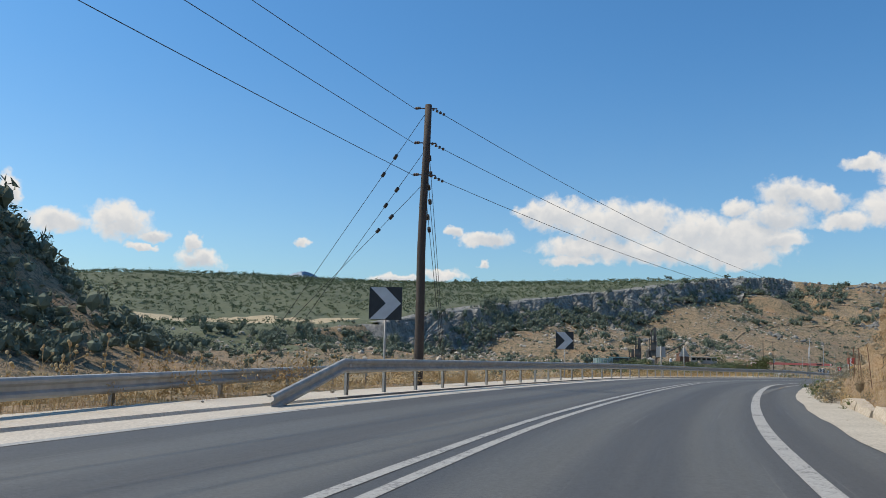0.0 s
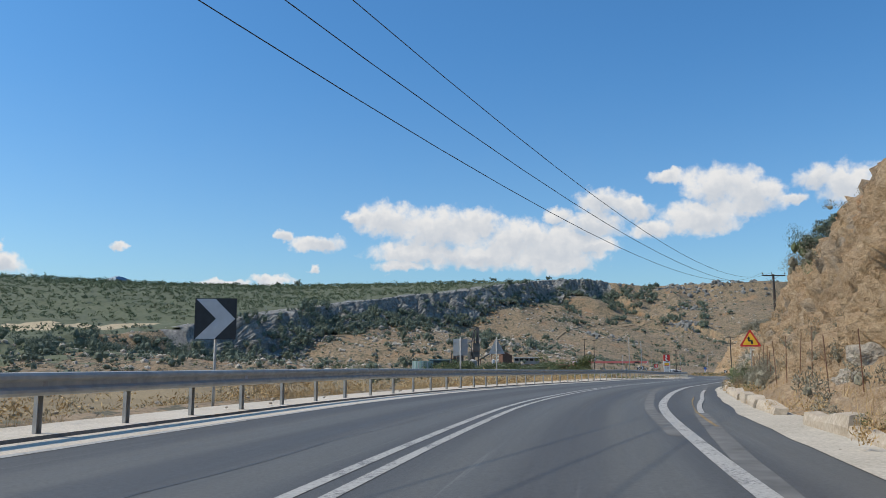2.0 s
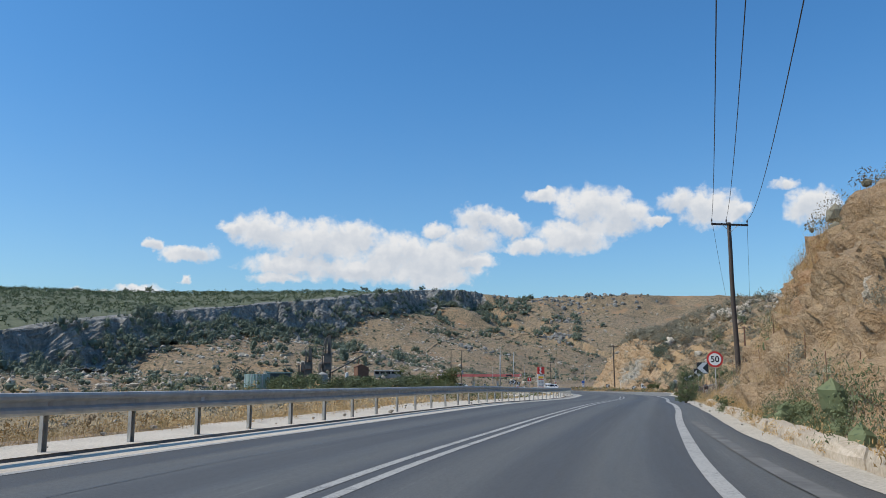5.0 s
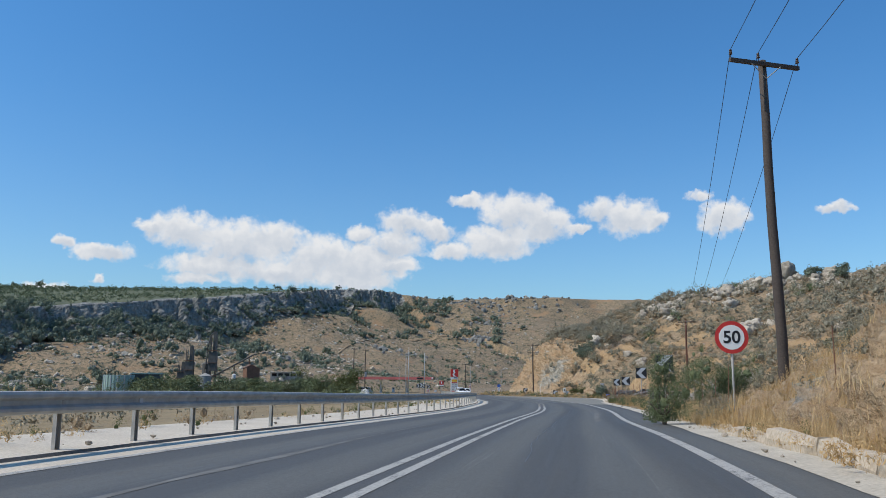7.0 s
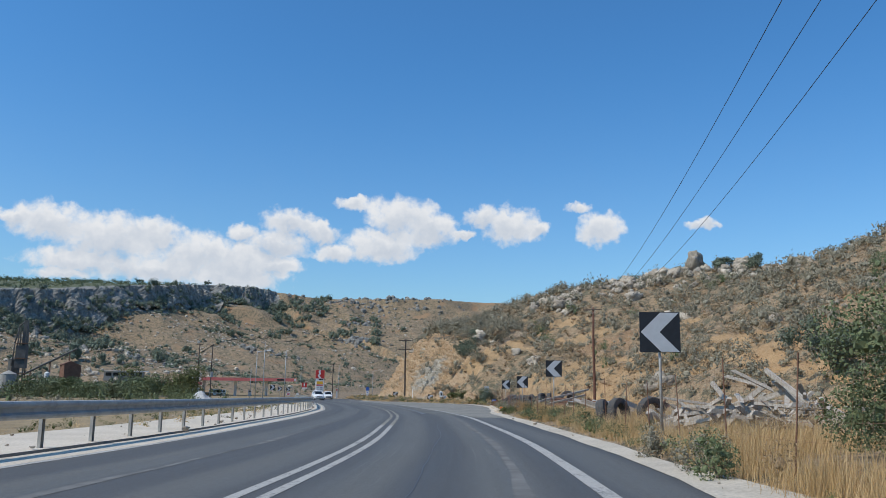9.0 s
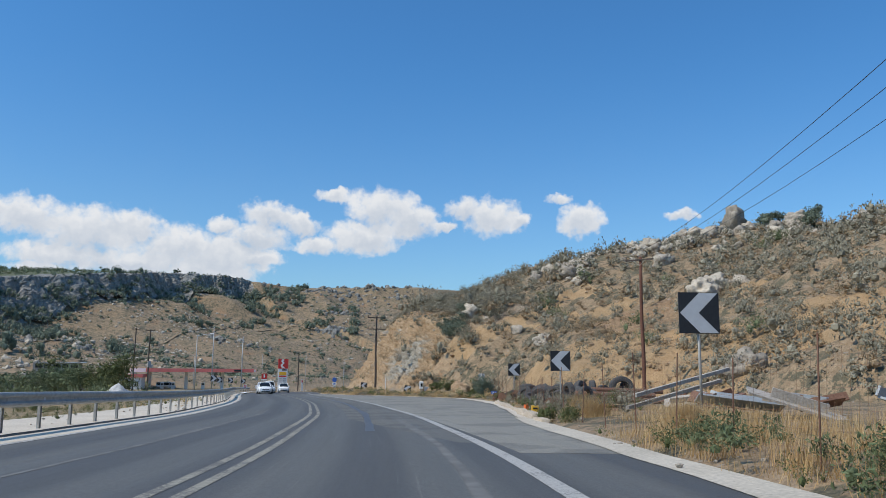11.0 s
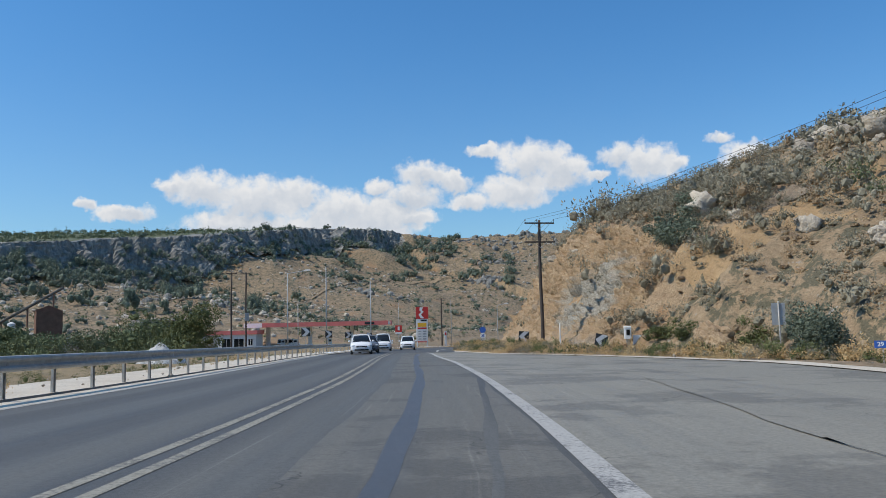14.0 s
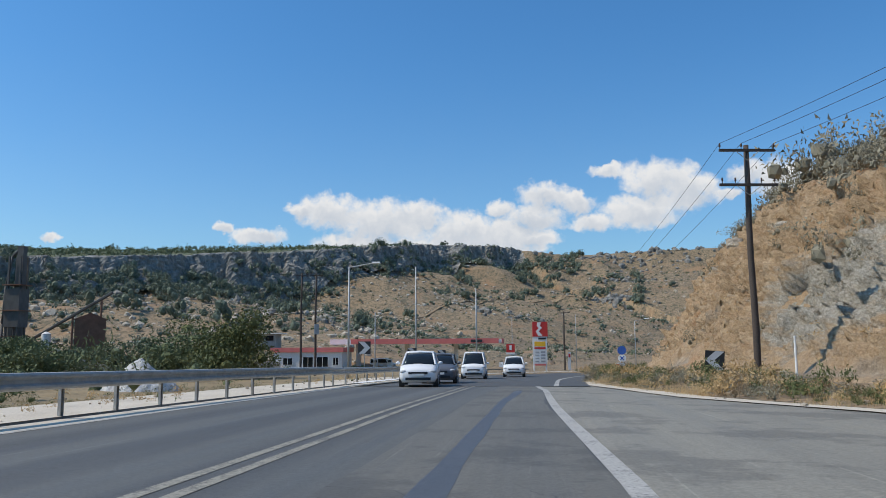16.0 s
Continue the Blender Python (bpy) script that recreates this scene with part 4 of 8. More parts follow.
# ---- broken rock faces of the cuttings ----
def rock_face(name, a0, a1, da, start, reach, ds, amp, freq, material, label, seed, across=False, samples=400, groove=None):
    """Follows the steep part of the land at even steps up the slope, and breaks it out along its normal."""
    stations = np.arange(a0, a1, da)
    k = int(reach[1] / ds)
    P = np.zeros((len(stations), k, 3))
    u = np.linspace(0, reach[0], samples)
    for i, a in enumerate(stations):
        (bx0, by0), (dx, dy) = start(a)
        X, Y = bx0 + dx * u, by0 + dy * u
        zs = land(X, Y, False)
        s = np.concatenate([[0], np.cumsum(np.hypot(np.diff(u), np.diff(zs)))])
        t = np.linspace(0, s[-1] * 0.999, k)
        P[i, :, 0], P[i, :, 1], P[i, :, 2] = np.interp(t, s, X), np.interp(t, s, Y), np.interp(t, s, zs)
    N = np.cross(np.gradient(P, axis=0), np.gradient(P, axis=1))
    N /= np.linalg.norm(N, axis=2)[..., None] + 1e-9
    N *= np.sign(N[..., 2:3]) + (N[..., 2:3] == 0)
    off = Vector((seed * 13.1, seed * 5.7, seed * 2.9))
    ni = P.shape[0]
    for i in range(ni):
        for j in range(k):
            p = Vector(P[i, j]) * freq
            q = Vector((p.x * 1.3, p.y, p.z * 0.45)) + off if across else Vector((p.x * 0.9, p.y, p.z * 1.5 + 0.5 * p.y)) + off
            r = noise.ridged_multi_fractal(q * 0.22, 0.9, 2.1, 4, 1.0, 2.0)
            d = noise.voronoi(q * 0.75)[0]
            d2 = noise.voronoi(q * 2.1)[0]
            if groove is not None:
                s_ = (P[i, j, 2] - groove[0][1]) / (groove[1][1] - groove[0][1])
                g_ = abs(P[i, j, 1] - groove[0][0] - s_ * (groove[1][0] - groove[0][0]) - 0.5 * noise.noise(Vector((P[i, j, 2] * 1.1, 3.0, 0))))
                if -0.1 < s_ < 1.1 and g_ < 0.8:
                    P[i, j] -= N[i, j] * 0.8 * (1 - g_ / 0.8)
            s_bed = (p.z * 0.9 + p.y * 0.55) * 0.9 + 0.9 * noise.noise(q * 0.5)
            saw = s_bed - math.floor(s_bed)
            h = amp * (0.20 * (r - 1.1) + 0.09 * min(d[1] - d[0], 0.45) + 0.06 * min(d2[1] - d2[0], 0.5) + 0.15 * noise.noise(q * 0.6) + 0.11 * saw + (0.13 if across else 0.21) * noise.fractal(q * 1.7, 0.6, 2.1, 5))
            edge_w = min(1.0, j / 4.0, (k - 1 - j) / 4.0, i / 4.0, (ni - 1 - i) / 4.0)
            steep_w = min(1.0, max(0.15, (1 - N[i, j, 2]) * 2.6))
            P[i, j] += N[i, j] * (h * edge_w * steep_w + 0.10 * edge_w - 0.12 * (1 - edge_w))
    ob = new(name, mesh_from(name, P.reshape(-1, 3), grid_faces(ni, k), [material], None, not across))
    return tagged(ob, label, "rock face", kind="structure")


def rim_start(u):
    """A point above the rim of the far cliffs and the way down from it."""
    p = [np.interp(u, np.arange(len(RIM_S)), RIM_S[:, k]) for k in (0, 1)]
    q = [np.interp(u + 1.0, np.arange(len(RIM_S)), RIM_S[:, k]) - np.interp(u - 1.0, np.arange(len(RIM_S)), RIM_S[:, k]) for k in (0, 1)]
    n = math.hypot(*q)
    dx, dy = q[1] / n, -q[0] / n
    return (p[0] - dx * 14, p[1] - dy * 14), (dx, dy)


face_near = rock_face("rock_face_1", 12, 108, 0.18, lambda y: ((float(centre(y)) + 6.0, y), (1, 0)), (8.4, 8.6), 0.14, 2.3, 1.0, M["cut"], "ochre and grey broken rock face of the road cutting", 1)
face_far = rock_face("rock_face_2", 235, 316, 0.25, lambda y: ((float(np.interp(y, FOOT_Y, FOOT_X)) - 1.0, y), (1, 0)), (17.0, 18.0), 0.16, 3.2, 1.0, M["cut_far"], "ochre and grey rock face of the far cutting", 2, groove=((254.6, -3.4), (248.4, 4.6)))
face_rim = rock_face("rock_face_3", 33, 124, 0.20, rim_start, (31, 38), 0.7, 5.0, 0.42, M["cliff"], "dark grey limestone cliffs along the rim of the plateau", 3, True, 120)

# ---- builders ----
def box(bm, c, s, rot=None, taper=1.0):
    m = Matrix.Translation(c) @ (rot.to_4x4() if rot else Matrix()) @ Matrix.Diagonal((*s, 1))
    r = bmesh.ops.create_cube(bm, size=1.0, matrix=Matrix())
    for v in r["verts"]:
        if taper != 1.0 and v.co.z > 0:
            v.co.x *= taper
            v.co.y *= taper
        v.co = m @ v.co
    return r["verts"]


def tube(bm, p0, p1, r0, r1=None, seg=10, caps=True):
    p0, p1 = Vector(p0), Vector(p1)
    d = p1 - p0
    q = d.to_track_quat("Z", "Y").to_matrix().to_4x4()
    m = Matrix.Translation((p0 + p1) / 2) @ q
    bmesh.ops.create_cone(bm, cap_ends=caps, segments=seg, radius1=r0, radius2=r0 if r1 is None else r1, depth=d.length, matrix=m)


def ball(bm, c, r, sub=2, squash=(1, 1, 1), jag=0.0, seed=0):
    res = bmesh.ops.create_icosphere(bm, subdivisions=sub, radius=1.0)
    off = Vector((seed * 3.7, seed * 1.3, seed * 7.1))
    for v in res["verts"]:
        k = 1 + jag * (noise.noise(v.co * 1.3 + off) * 1.2 + noise.noise(v.co * 3.1 + off) * 0.6)
        v.co = Vector(c) + Vector((v.co.x * r * squash[0] * k, v.co.y * r * squash[1] * k, v.co.z * r * squash[2] * k))


def prism(bm, pts, depth, m=None):
    """A flat outline in x and z, pushed along y by depth."""
    m = m or Matrix()
    a = [bm.verts.new(m @ Vector((x, 0, z))) for x, z in pts]
    b = [bm.verts.new(m @ Vector((x, depth, z))) for x, z in pts]
    n = len(pts)
    bm.faces.new(a)
    bm.faces.new(b[::-1])
    for i in range(n):
        bm.faces.new((a[i], b[i], b[(i + 1) % n], a[(i + 1) % n])[::-1])


def disc_pts(r, n=32, cx=0.0, cz=0.0):
    return [(cx + r * math.cos(2 * math.pi * i / n), cz + r * math.sin(2 * math.pi * i / n)) for i in range(n)]


def part(name, bm, material, parent, label="", smooth=False):
    bmesh.ops.recalc_face_normals(bm, faces=bm.faces[:])
    me = bpy.data.meshes.new(name)
    bm.to_mesh(me)
    bm.free()
    me.materials.append(material)
    if smooth:
        me.polygons.foreach_set("use_smooth", [True] * len(me.polygons))
    ob = new(name, me)
    if parent is not None:
        ob.parent = parent
    if label:
        ob["label"] = label
    return ob


def solid(name, build, material, parent=None, label="", smooth=False):
    bm = bmesh.new()
    build(bm)
    return part(name, bm, material, parent, label, smooth)


def thing(name, label, category, at, yaw=0.0, group="", tilt=(0, 0)):
    ob = new(name)
    ob.empty_display_size = 0.3
    ob.matrix_world = pose(*at, tilt[0], tilt[1], yaw)
    return tagged(ob, label, category, group)


def shared(name, me, parent, m):
    ob = new(name, me)
    ob.parent = parent
    ob.matrix_local = m
    return ob




def quads(centres, size, rnd, flat=0.0, ratio=0.55):
    """Small leaf quads at the centres, turned at random."""
    n = len(centres)
    a = rnd.normal(size=(n, 3))
    a[:, 2] *= 1 - flat
    a /= np.linalg.norm(a, axis=1)[:, None]
    b = np.cross(a, rnd.normal(size=(n, 3)))
    b /= np.linalg.norm(b, axis=1)[:, None] + 1e-9
    s = (np.broadcast_to(size, (n,)) * rnd.uniform(0.6, 1.3, n))[:, None]
    v = np.stack([centres - a * s, centres + b * s * ratio, centres + a * s, centres - b * s * ratio], 1).reshape(-1, 3)
    f = np.arange(4 * n).reshape(n, 4)
    return v, f


def ico_faces(sub):
    b_ = bmesh.new()
    bmesh.ops.create_icosphere(b_, subdivisions=sub, radius=1.0)
    v_ = np.array([v.co[:] for v in b_.verts])
    f_ = np.array([[v.index for v in f.verts] for f in b_.faces])
    b_.free()
    return v_, f_


ICO = {1: ico_faces(1), 2: ico_faces(2)}


def bush_template(lobes, sub, leaves, leaf_size, rnd, fill=0.60):
    """Lumpy twig masses with loose leaves standing out of them, in a unit half-ball on z = 0: soup of triangles."""
    out = []
    iv_, if_ = ICO[sub]
    airy = lobes < 0        # loose leaves round small inner masses
    core, lobes = lobes != 0, max(2, abs(lobes))
    fill = 0.37 if airy else fill
    cen = rnd.normal(size=(lobes, 3)) * (0.40, 0.40, 0.14) + (0, 0, 0.38)
    rad = rnd.uniform(0.30, 0.50, lobes)
    solid_ = core and (airy or fill >= 0.43)
    if lobes >= 6:      # closer lobes melt into one crown
        cen = (cen - (0, 0, 0.40)) * (0.78, 0.78, 0.9) + (0, 0, 0.40)
        rad = rad * 1.08
    for c_, r_ in zip(cen[:3 if solid_ else 1] if core else cen[:0], rad):
        v_ = iv_ * (r_ * fill * (1 + rnd.normal(0, 0.10 if sub > 1 else 0.16, (len(iv_), 1)))) * (1, 1, 0.85) + c_
        v_[:, 2] = np.maximum(v_[:, 2], -0.05)
        out.append(v_[if_].reshape(-1, 3))
    w_ = rnd.integers(0, lobes, leaves)
    d_ = rnd.normal(size=(leaves, 3))
    d_[:, 2] = np.abs(d_[:, 2] + 0.15)
    d_ /= np.linalg.norm(d_, axis=1)[:, None]
    deep = ((0.25 if airy else 0.42) + (0.85 if airy else 0.68) * rnd.random(leaves) ** 0.75) if solid_ else (1.25 * rnd.random(leaves) ** 0.5 + 0.05)
    p_ = cen[w_] + d_ * (rad[w_] * deep)[:, None]
    p_[:, 2] = np.maximum(p_[:, 2], 0.0)
    a_ = rnd.normal(size=(leaves, 3))
    a_ /= np.linalg.norm(a_, axis=1)[:, None]
    b_ = np.cross(a_, rnd.normal(size=(leaves, 3)))
    b_ /= np.linalg.norm(b_, axis=1)[:, None]
    s_ = (leaf_size * rnd.uniform(0.6, 1.4, leaves))[:, None]
    out.append(np.stack([p_ - a_ * s_, p_ + b_ * s_ * (0.85 if airy else 0.55), p_ + a_ * s_], 1).reshape(-1, 3))
    return np.concatenate(out)


def scatter(name, spots, sizes, kinds, leaf_size, per, material, label, category, tall=0.8, seed=1, lobes=2, sub=1, fill=0.42):
    """Many bushes joined into one object of kind stuff. spots: (n, 3) feet; sizes: widths."""
    rnd = np.random.default_rng(seed)
    temps = [bush_template(lobes, sub, per, leaf_size, rnd, fill) for k in range(kinds)]
    V = []
    for i, (p, s) in enumerate(zip(spots, sizes)):
        t = temps[i % kinds]
        a = rnd.uniform(0, 6.28)
        c, sn = math.cos(a), math.sin(a)
        h = s * tall * rnd.uniform(0.75, 1.25)
        wx = s * 0.62
        q = np.stack([(t[:, 0] * c - t[:, 1] * sn) * wx, (t[:, 0] * sn + t[:, 1] * c) * wx, t[:, 2] * h - 0.04 * s], 1)
        V.append(q + p)
    V = np.concatenate(V)
    ob = new(name, mesh_from(name, V, np.arange(len(V)).reshape(-1, 3), [material]))
    return tagged(ob, label, category, kind="stuff")


def on_land(x, y):
    return np.stack([x, y, land(x, y)], 1)


# ---- guard rails ----
RAIL_PROFILE = [(0.0, 0.31), (0.045, 0.30), (0.075, 0.265), (0.075, 0.225), (0.02, 0.185), (0.02, 0.125), (0.075, 0.085), (0.075, 0.045), (0.045, 0.01), (0.0, 0.0)]


def rail_path(main):
    """Foot of the rail: x, y, height of its top edge and the way it faces."""
    if main:
        ys = np.arange(15.6, 240.0, 1.0)
        g = np.gradient(centre(ys), ys)
        off = np.interp(ys, [15, 60, 110, 160, 240], [-5.15, -4.98, -5.02, -5.55, -5.75])
        X, Y = centre(ys) + off / np.sqrt(1 + g * g), ys - off * g / np.sqrt(1 + g * g)
        Z = surf(X, ys) + 0.10 + 0.75
        B = bend_pts(-5.9)
        B = B[(B[:, 1] > Y[-1] + 1) & (B[:, 1] < 268)]
        return np.concatenate([X, B[:, 0]]), np.concatenate([Y, B[:, 1]]), np.concatenate([Z, B[:, 2] + 0.80])
    t = np.linspace(0, 1, 40)
    X, Y = -6.0 - 7.6 * t, -6 + 32 * t
    return X, Y, 0.62 - 0.12 * t


def beam(name, X, Y, Z, parent, flip=1.0):
    gx, gy_ = np.gradient(X), np.gradient(Y)
    L = np.hypot(gx, gy_)
    nx, ny = gy_ / L, -gx / L           # towards the road
    V = []
    for off, h in RAIL_PROFILE:
        V.append(np.stack([X + nx * off * flip, Y + ny * off * flip, Z - 0.31 + h], 1))
    for off, h in RAIL_PROFILE[::-1]:
        V.append(np.stack([X + nx * (off - 0.006) * flip, Y + ny * (off - 0.006) * flip, Z - 0.31 + h], 1))
    V = np.stack(V, 1)
    n, m = V.shape[:2]
    f = []
    for i in range(n - 1):
        for j in range(m):
            f.append((i * m + j, i * m + (j + 1) % m, (i + 1) * m + (j + 1) % m, (i + 1) * m + j))
    ob = new(name, mesh_from(name, V.reshape(-1, 3), f, [M["steel"]], None, False))
    ob.parent = parent
    return nx, ny


def post_mesh(h):
    bm = bmesh.new()
    box(bm, (0, 0, h / 2 - 0.15), (0.010, 0.10, h + 0.3))
    box(bm, (0.028, 0.05, h / 2 - 0.15), (0.056, 0.008, h + 0.3))
    box(bm, (0.028, -0.05, h / 2 - 0.15), (0.056, 0.008, h + 0.3))
    box(bm, (0.07, 0, h - 0.16), (0.09, 0.09, 0.13))
    me = bpy.data.meshes.new("post")
    bm.to_mesh(me)
    bm.free()
    me.materials.append(M["post_steel"])
    return me


def along(X, Y, Z, gap):
    s = np.concatenate([[0], np.cumsum(np.hypot(np.diff(X), np.diff(Y)))])
    for d in np.arange(0.3, s[-1], gap):
        x, y, z = (float(np.interp(d, s, A)) for A in (X, Y, Z))
        x2, y2 = float(np.interp(d + 0.3, s, X)), float(np.interp(d + 0.3, s, Y))
        yield x, y, z, math.degrees(math.atan2(y2 - y, x2 - x))


rail = thing("guard_rail", "long galvanised steel guard rail on posts along the verge", "guard rail", (0, 0, 0))
RX, RY, RZ = rail_path(True)
beam("beam", RX, RY, RZ, rail)
pm = post_mesh(0.74)
for x, y, z, a in along(RX, RY, RZ, 2.0):
    shared("post", pm, rail, pose(x + 0.09 * math.sin(radians(a)) * -1, y + 0.09 * math.cos(radians(a)), z - 0.76, 0, 0, a - 90))
# sloping end that runs down into the ground
E0 = np.array([RX[0], RY[0], RZ[0]])
tX, tY, tZ = np.linspace(E0[0] + 0.62, E0[0], 14), np.linspace(E0[1] - 3.6, E0[1], 14), np.linspace(E0[2] - 0.62, E0[2], 14)
beam("end_ramp", tX, tY, tZ, rail)
# reflectors in the trough of the beam
bm_r = bmesh.new()
prism(bm_r, [(-0.05, -0.04), (0.05, -0.04), (0.05, 0.04), (-0.05, 0.04)], 0.03)
rme = bpy.data.meshes.new("reflector")
bm_r.to_mesh(rme)
bm_r.free()
rme.materials.append(M["white_sign"])
for x, y, z, a in list(along(RX, RY, RZ, 12.0))[:18]:
    shared("reflector", rme, rail, pose(x - 0.03 * math.sin(radians(a)) * -1, y - 0.03 * math.cos(radians(a)), z - 0.155, 0, 0, a))

low_rail = thing("guard_rail", "weathered older guard rail half buried in dry grass", "guard rail", (0, 0, 0))
LX, LY, LZ = rail_path(False)
beam("beam", LX, LY, LZ, low_rail)
for x, y, z, a in along(LX, LY, LZ, 4.0):
    shared("post", pm, low_rail, pose(x + 0.09 * math.sin(radians(a)) * -1, y + 0.09 * math.cos(radians(a)), z - 0.76, 0, 0, a - 90))

# ---- low kerb wall of cast blocks under the right bank ----
kerb_wall = thing("kerb_wall", "broken row of weathered cream concrete blocks under the bank", "kerb", (0, 0, 0))
kmeshes = []
for k in range(7):
    r_k = random.Random(40 + k)
    bm = bmesh.new()
    vs = box(bm, (0, 0, -0.01), (0.24, 2.6, 0.56))
    bmesh.ops.subdivide_edges(bm, edges=bm.edges[:], cuts=2, use_grid_fill=True)
    for v in bm.verts:
        n3 = noise.noise_vector(v.co * 2.1 + Vector((k * 5.0, 0, 0)))
        v.co += Vector((n3.x * 0.05, n3.y * 0.05, n3.z * 0.05))
        if v.co.z > 0.2:
            v.co.z -= 0.16 * max(0, noise.noise(Vector((k * 3.3, v.co.y * 1.6, 0)))) + 0.04
            v.co.x += 0.05
    me = bpy.data.meshes.new("kerb_block")
    bm.to_mesh(me)
    bm.free()
    me.materials.append(M["kerb"])
    kmeshes.append(me)
rk = random.Random(5)
y = 14.0
while y < 186.0:
    g = float((centre(y + 0.5) - centre(y - 0.5)))
    off = float(np.interp(y, EDGE_Y, EDGE_D)) + (float(np.interp(y, [30, 46, 62, 90], [0.88, 0.5, 0.4, 0.75])) if y < 160 else 0.55)
    x = float(centre(y)) + off
    missing = (y < 104 and rk.random() < 0.10) or 104 < y < 160
    if not missing:
        lean = rk.uniform(-5, 5)
        slope_here = math.degrees(math.atan(g + float(np.interp(y + 0.5, EDGE_Y, EDGE_D) - np.interp(y - 0.5, EDGE_Y, EDGE_D))))
        shared("kerb_block", rk.choice(kmeshes), kerb_wall, pose(x, y, float(surf(x, y)) + rk.uniform(-0.08, 0.04) - (0.1 if y > 150 else 0), rk.uniform(-2, 2), lean, -slope_here + rk.uniform(-3, 3)))
    y += rk.uniform(2.58, 2.66)


# ---- poles and wires ----
def insulator(bm, p, up=1.0, r=0.055, n=3):
    p = Vector(p)
    for k in range(n):
        tube(bm, p + Vector((0, 0, 0.05 * k * up)), p + Vector((0, 0, (0.05 * k + 0.045) * up)), r * (1 - 0.12 * k), r * 0.6, 8)
    tube(bm, p - Vector((0, 0, 0.12 * up)), p + Vector((0, 0, 0.05 * up)), 0.014, 0.014, 6)


def bent_pole(bm, h, r0, r1, lean, seg=12):
    pts = [Vector((lean[0] * (k / 6) ** 1.3 + 0.03 * math.sin(k * 1.4), lean[1] * (k / 6), h * k / 6)) for k in range(7)]
    pts[0].z = -0.6
    rings = []
    for k, q in enumerate(pts):
        rr_ = r0 + (r1 - r0) * k / 6
        rings.append([bm.verts.new(q + Vector((rr_ * math.cos(a * 6.28319 / seg), rr_ * math.sin(a * 6.28319 / seg), 0))) for a in range(seg)])
    for k in range(6):
        for a in range(seg):
            bm.faces.new((rings[k][a], rings[k][(a + 1) % seg], rings[k + 1][(a + 1) % seg], rings[k + 1][a]))
    bm.faces.new(rings[-1])
    return pts


WIRES = []


def wire(p0, p1, sag, r=0.0095):
    WIRES.append((Vector(p0), Vector(p1), sag, r))


# pole 1: three single insulators one above the other
P1 = Vector((-10.75, 23.7, -0.75))
pole1 = thing("utility_pole", "tall dark creosoted wooden utility pole with three strain insulators", "utility pole", P1, group="utility poles")


def b_pole1(bm):
    bent_pole(bm, 10.05, 0.165, 0.115, (0.12, 0))


solid("shaft", b_pole1, M["pole_wood"], pole1, smooth=True)
P1H = (9.92, 8.72, 7.62)
for h in P1H:
    def b_arm(bm, h=h):
        tube(bm, (-0.30, -0.1, h + 0.03), (0.45, 0.05, h - 0.02), 0.022, 0.022, 6)
        for k in range(4):
            u = 0.30 + k * 0.10
            tube(bm, (u, 0.28 * (k * 0.25), h - 0.03 - 0.05 * k), (u + 0.06, 0.28 * (k * 0.25) + 0.02, h - 0.05 - 0.05 * k), 0.055, 0.045, 8)
        for k in range(3):
            tube(bm, (-0.28 + 0.06 * k, -0.1, h + 0.02), (-0.24 + 0.06 * k, -0.1, h + 0.02), 0.05, 0.05, 8)
    solid("insulator", b_arm, M["porcelain"], pole1, "brown porcelain strain insulator")
guy_feet = [(-25.0, 31.5, -2.6), (-24.4, 32.2, -2.6), (-25.6, 30.8, -2.6)]
for k, h in enumerate((9.7, 8.4, 7.3)):
    a, b = Vector((0.0, 0, h)), Vector(guy_feet[k]) - P1

    def b_guy(bm, a=a, b=b):
        tube(bm, a, b, 0.010, 0.010, 5)
        for u in (0.10, 0.145):
            p = a.lerp(b, u)
            d = (b - a).normalized() * 0.09
            tube(bm, p - d, p + d, 0.06, 0.06, 8)
    solid("guy_wire", b_guy, M["wire"], pole1, "thin steel guy wire with black insulators")
for k, h in enumerate((9.0, 7.9, 6.8)):
    a, b = Vector((0.15, 0, h)), Vector((-12.7 - 0.2 * k, 31.2 + 0.4 * k, -1.2)) - P1

    def b_guy(bm, a=a, b=b):
        tube(bm, a, b, 0.010, 0.010, 5)
        for u in (0.07, 0.12):
            p = a.lerp(b, u)
            d = (b - a).normalized() * 0.09
            tube(bm, p - d, p + d, 0.06, 0.06, 8)
    solid("guy_wire", b_guy, M["wire"], pole1, "thin steel guy wire with black insulators")


def t_pole(at, h, material, label, arms, yaw, braces=True, lean=(0, 0), r=0.15):
    at = Vector(at)
    p = thing("utility_pole", label, "utility pole", at, yaw, "utility poles")
    solid("shaft", lambda bm: bent_pole(bm, h, r, r * 0.72, lean), material, p, smooth=True)
    tips = []
    mw = pose(*at, 0, 0, yaw)
    for ah, half, pins in arms:
        cx = lean[0] * (ah / h) ** 1.3

        def b_cross(bm):
            box(bm, (cx, -0.14, ah), (half * 2, 0.09, 0.11))
        solid("crossarm", b_cross, M["pole_wood"], p)
        if braces:
            def b_br(bm):
                for s in (-1, 1):
                    tube(bm, (cx + s * half * 0.42, -0.2, ah - 0.05), (cx, -0.18, ah - 0.45), 0.014, 0.014, 5)
            solid("brace", b_br, M["post_steel"], p)
        for u in pins:
            solid("insulator", lambda bm, u=u: insulator(bm, (cx + u * half, -0.14, ah + 0.16)), M["porcelain"], p, "brown pin insulator", True)
            tips.append(mw @ Vector((cx + u * half, -0.14, ah + 0.30)))
    return p, tips


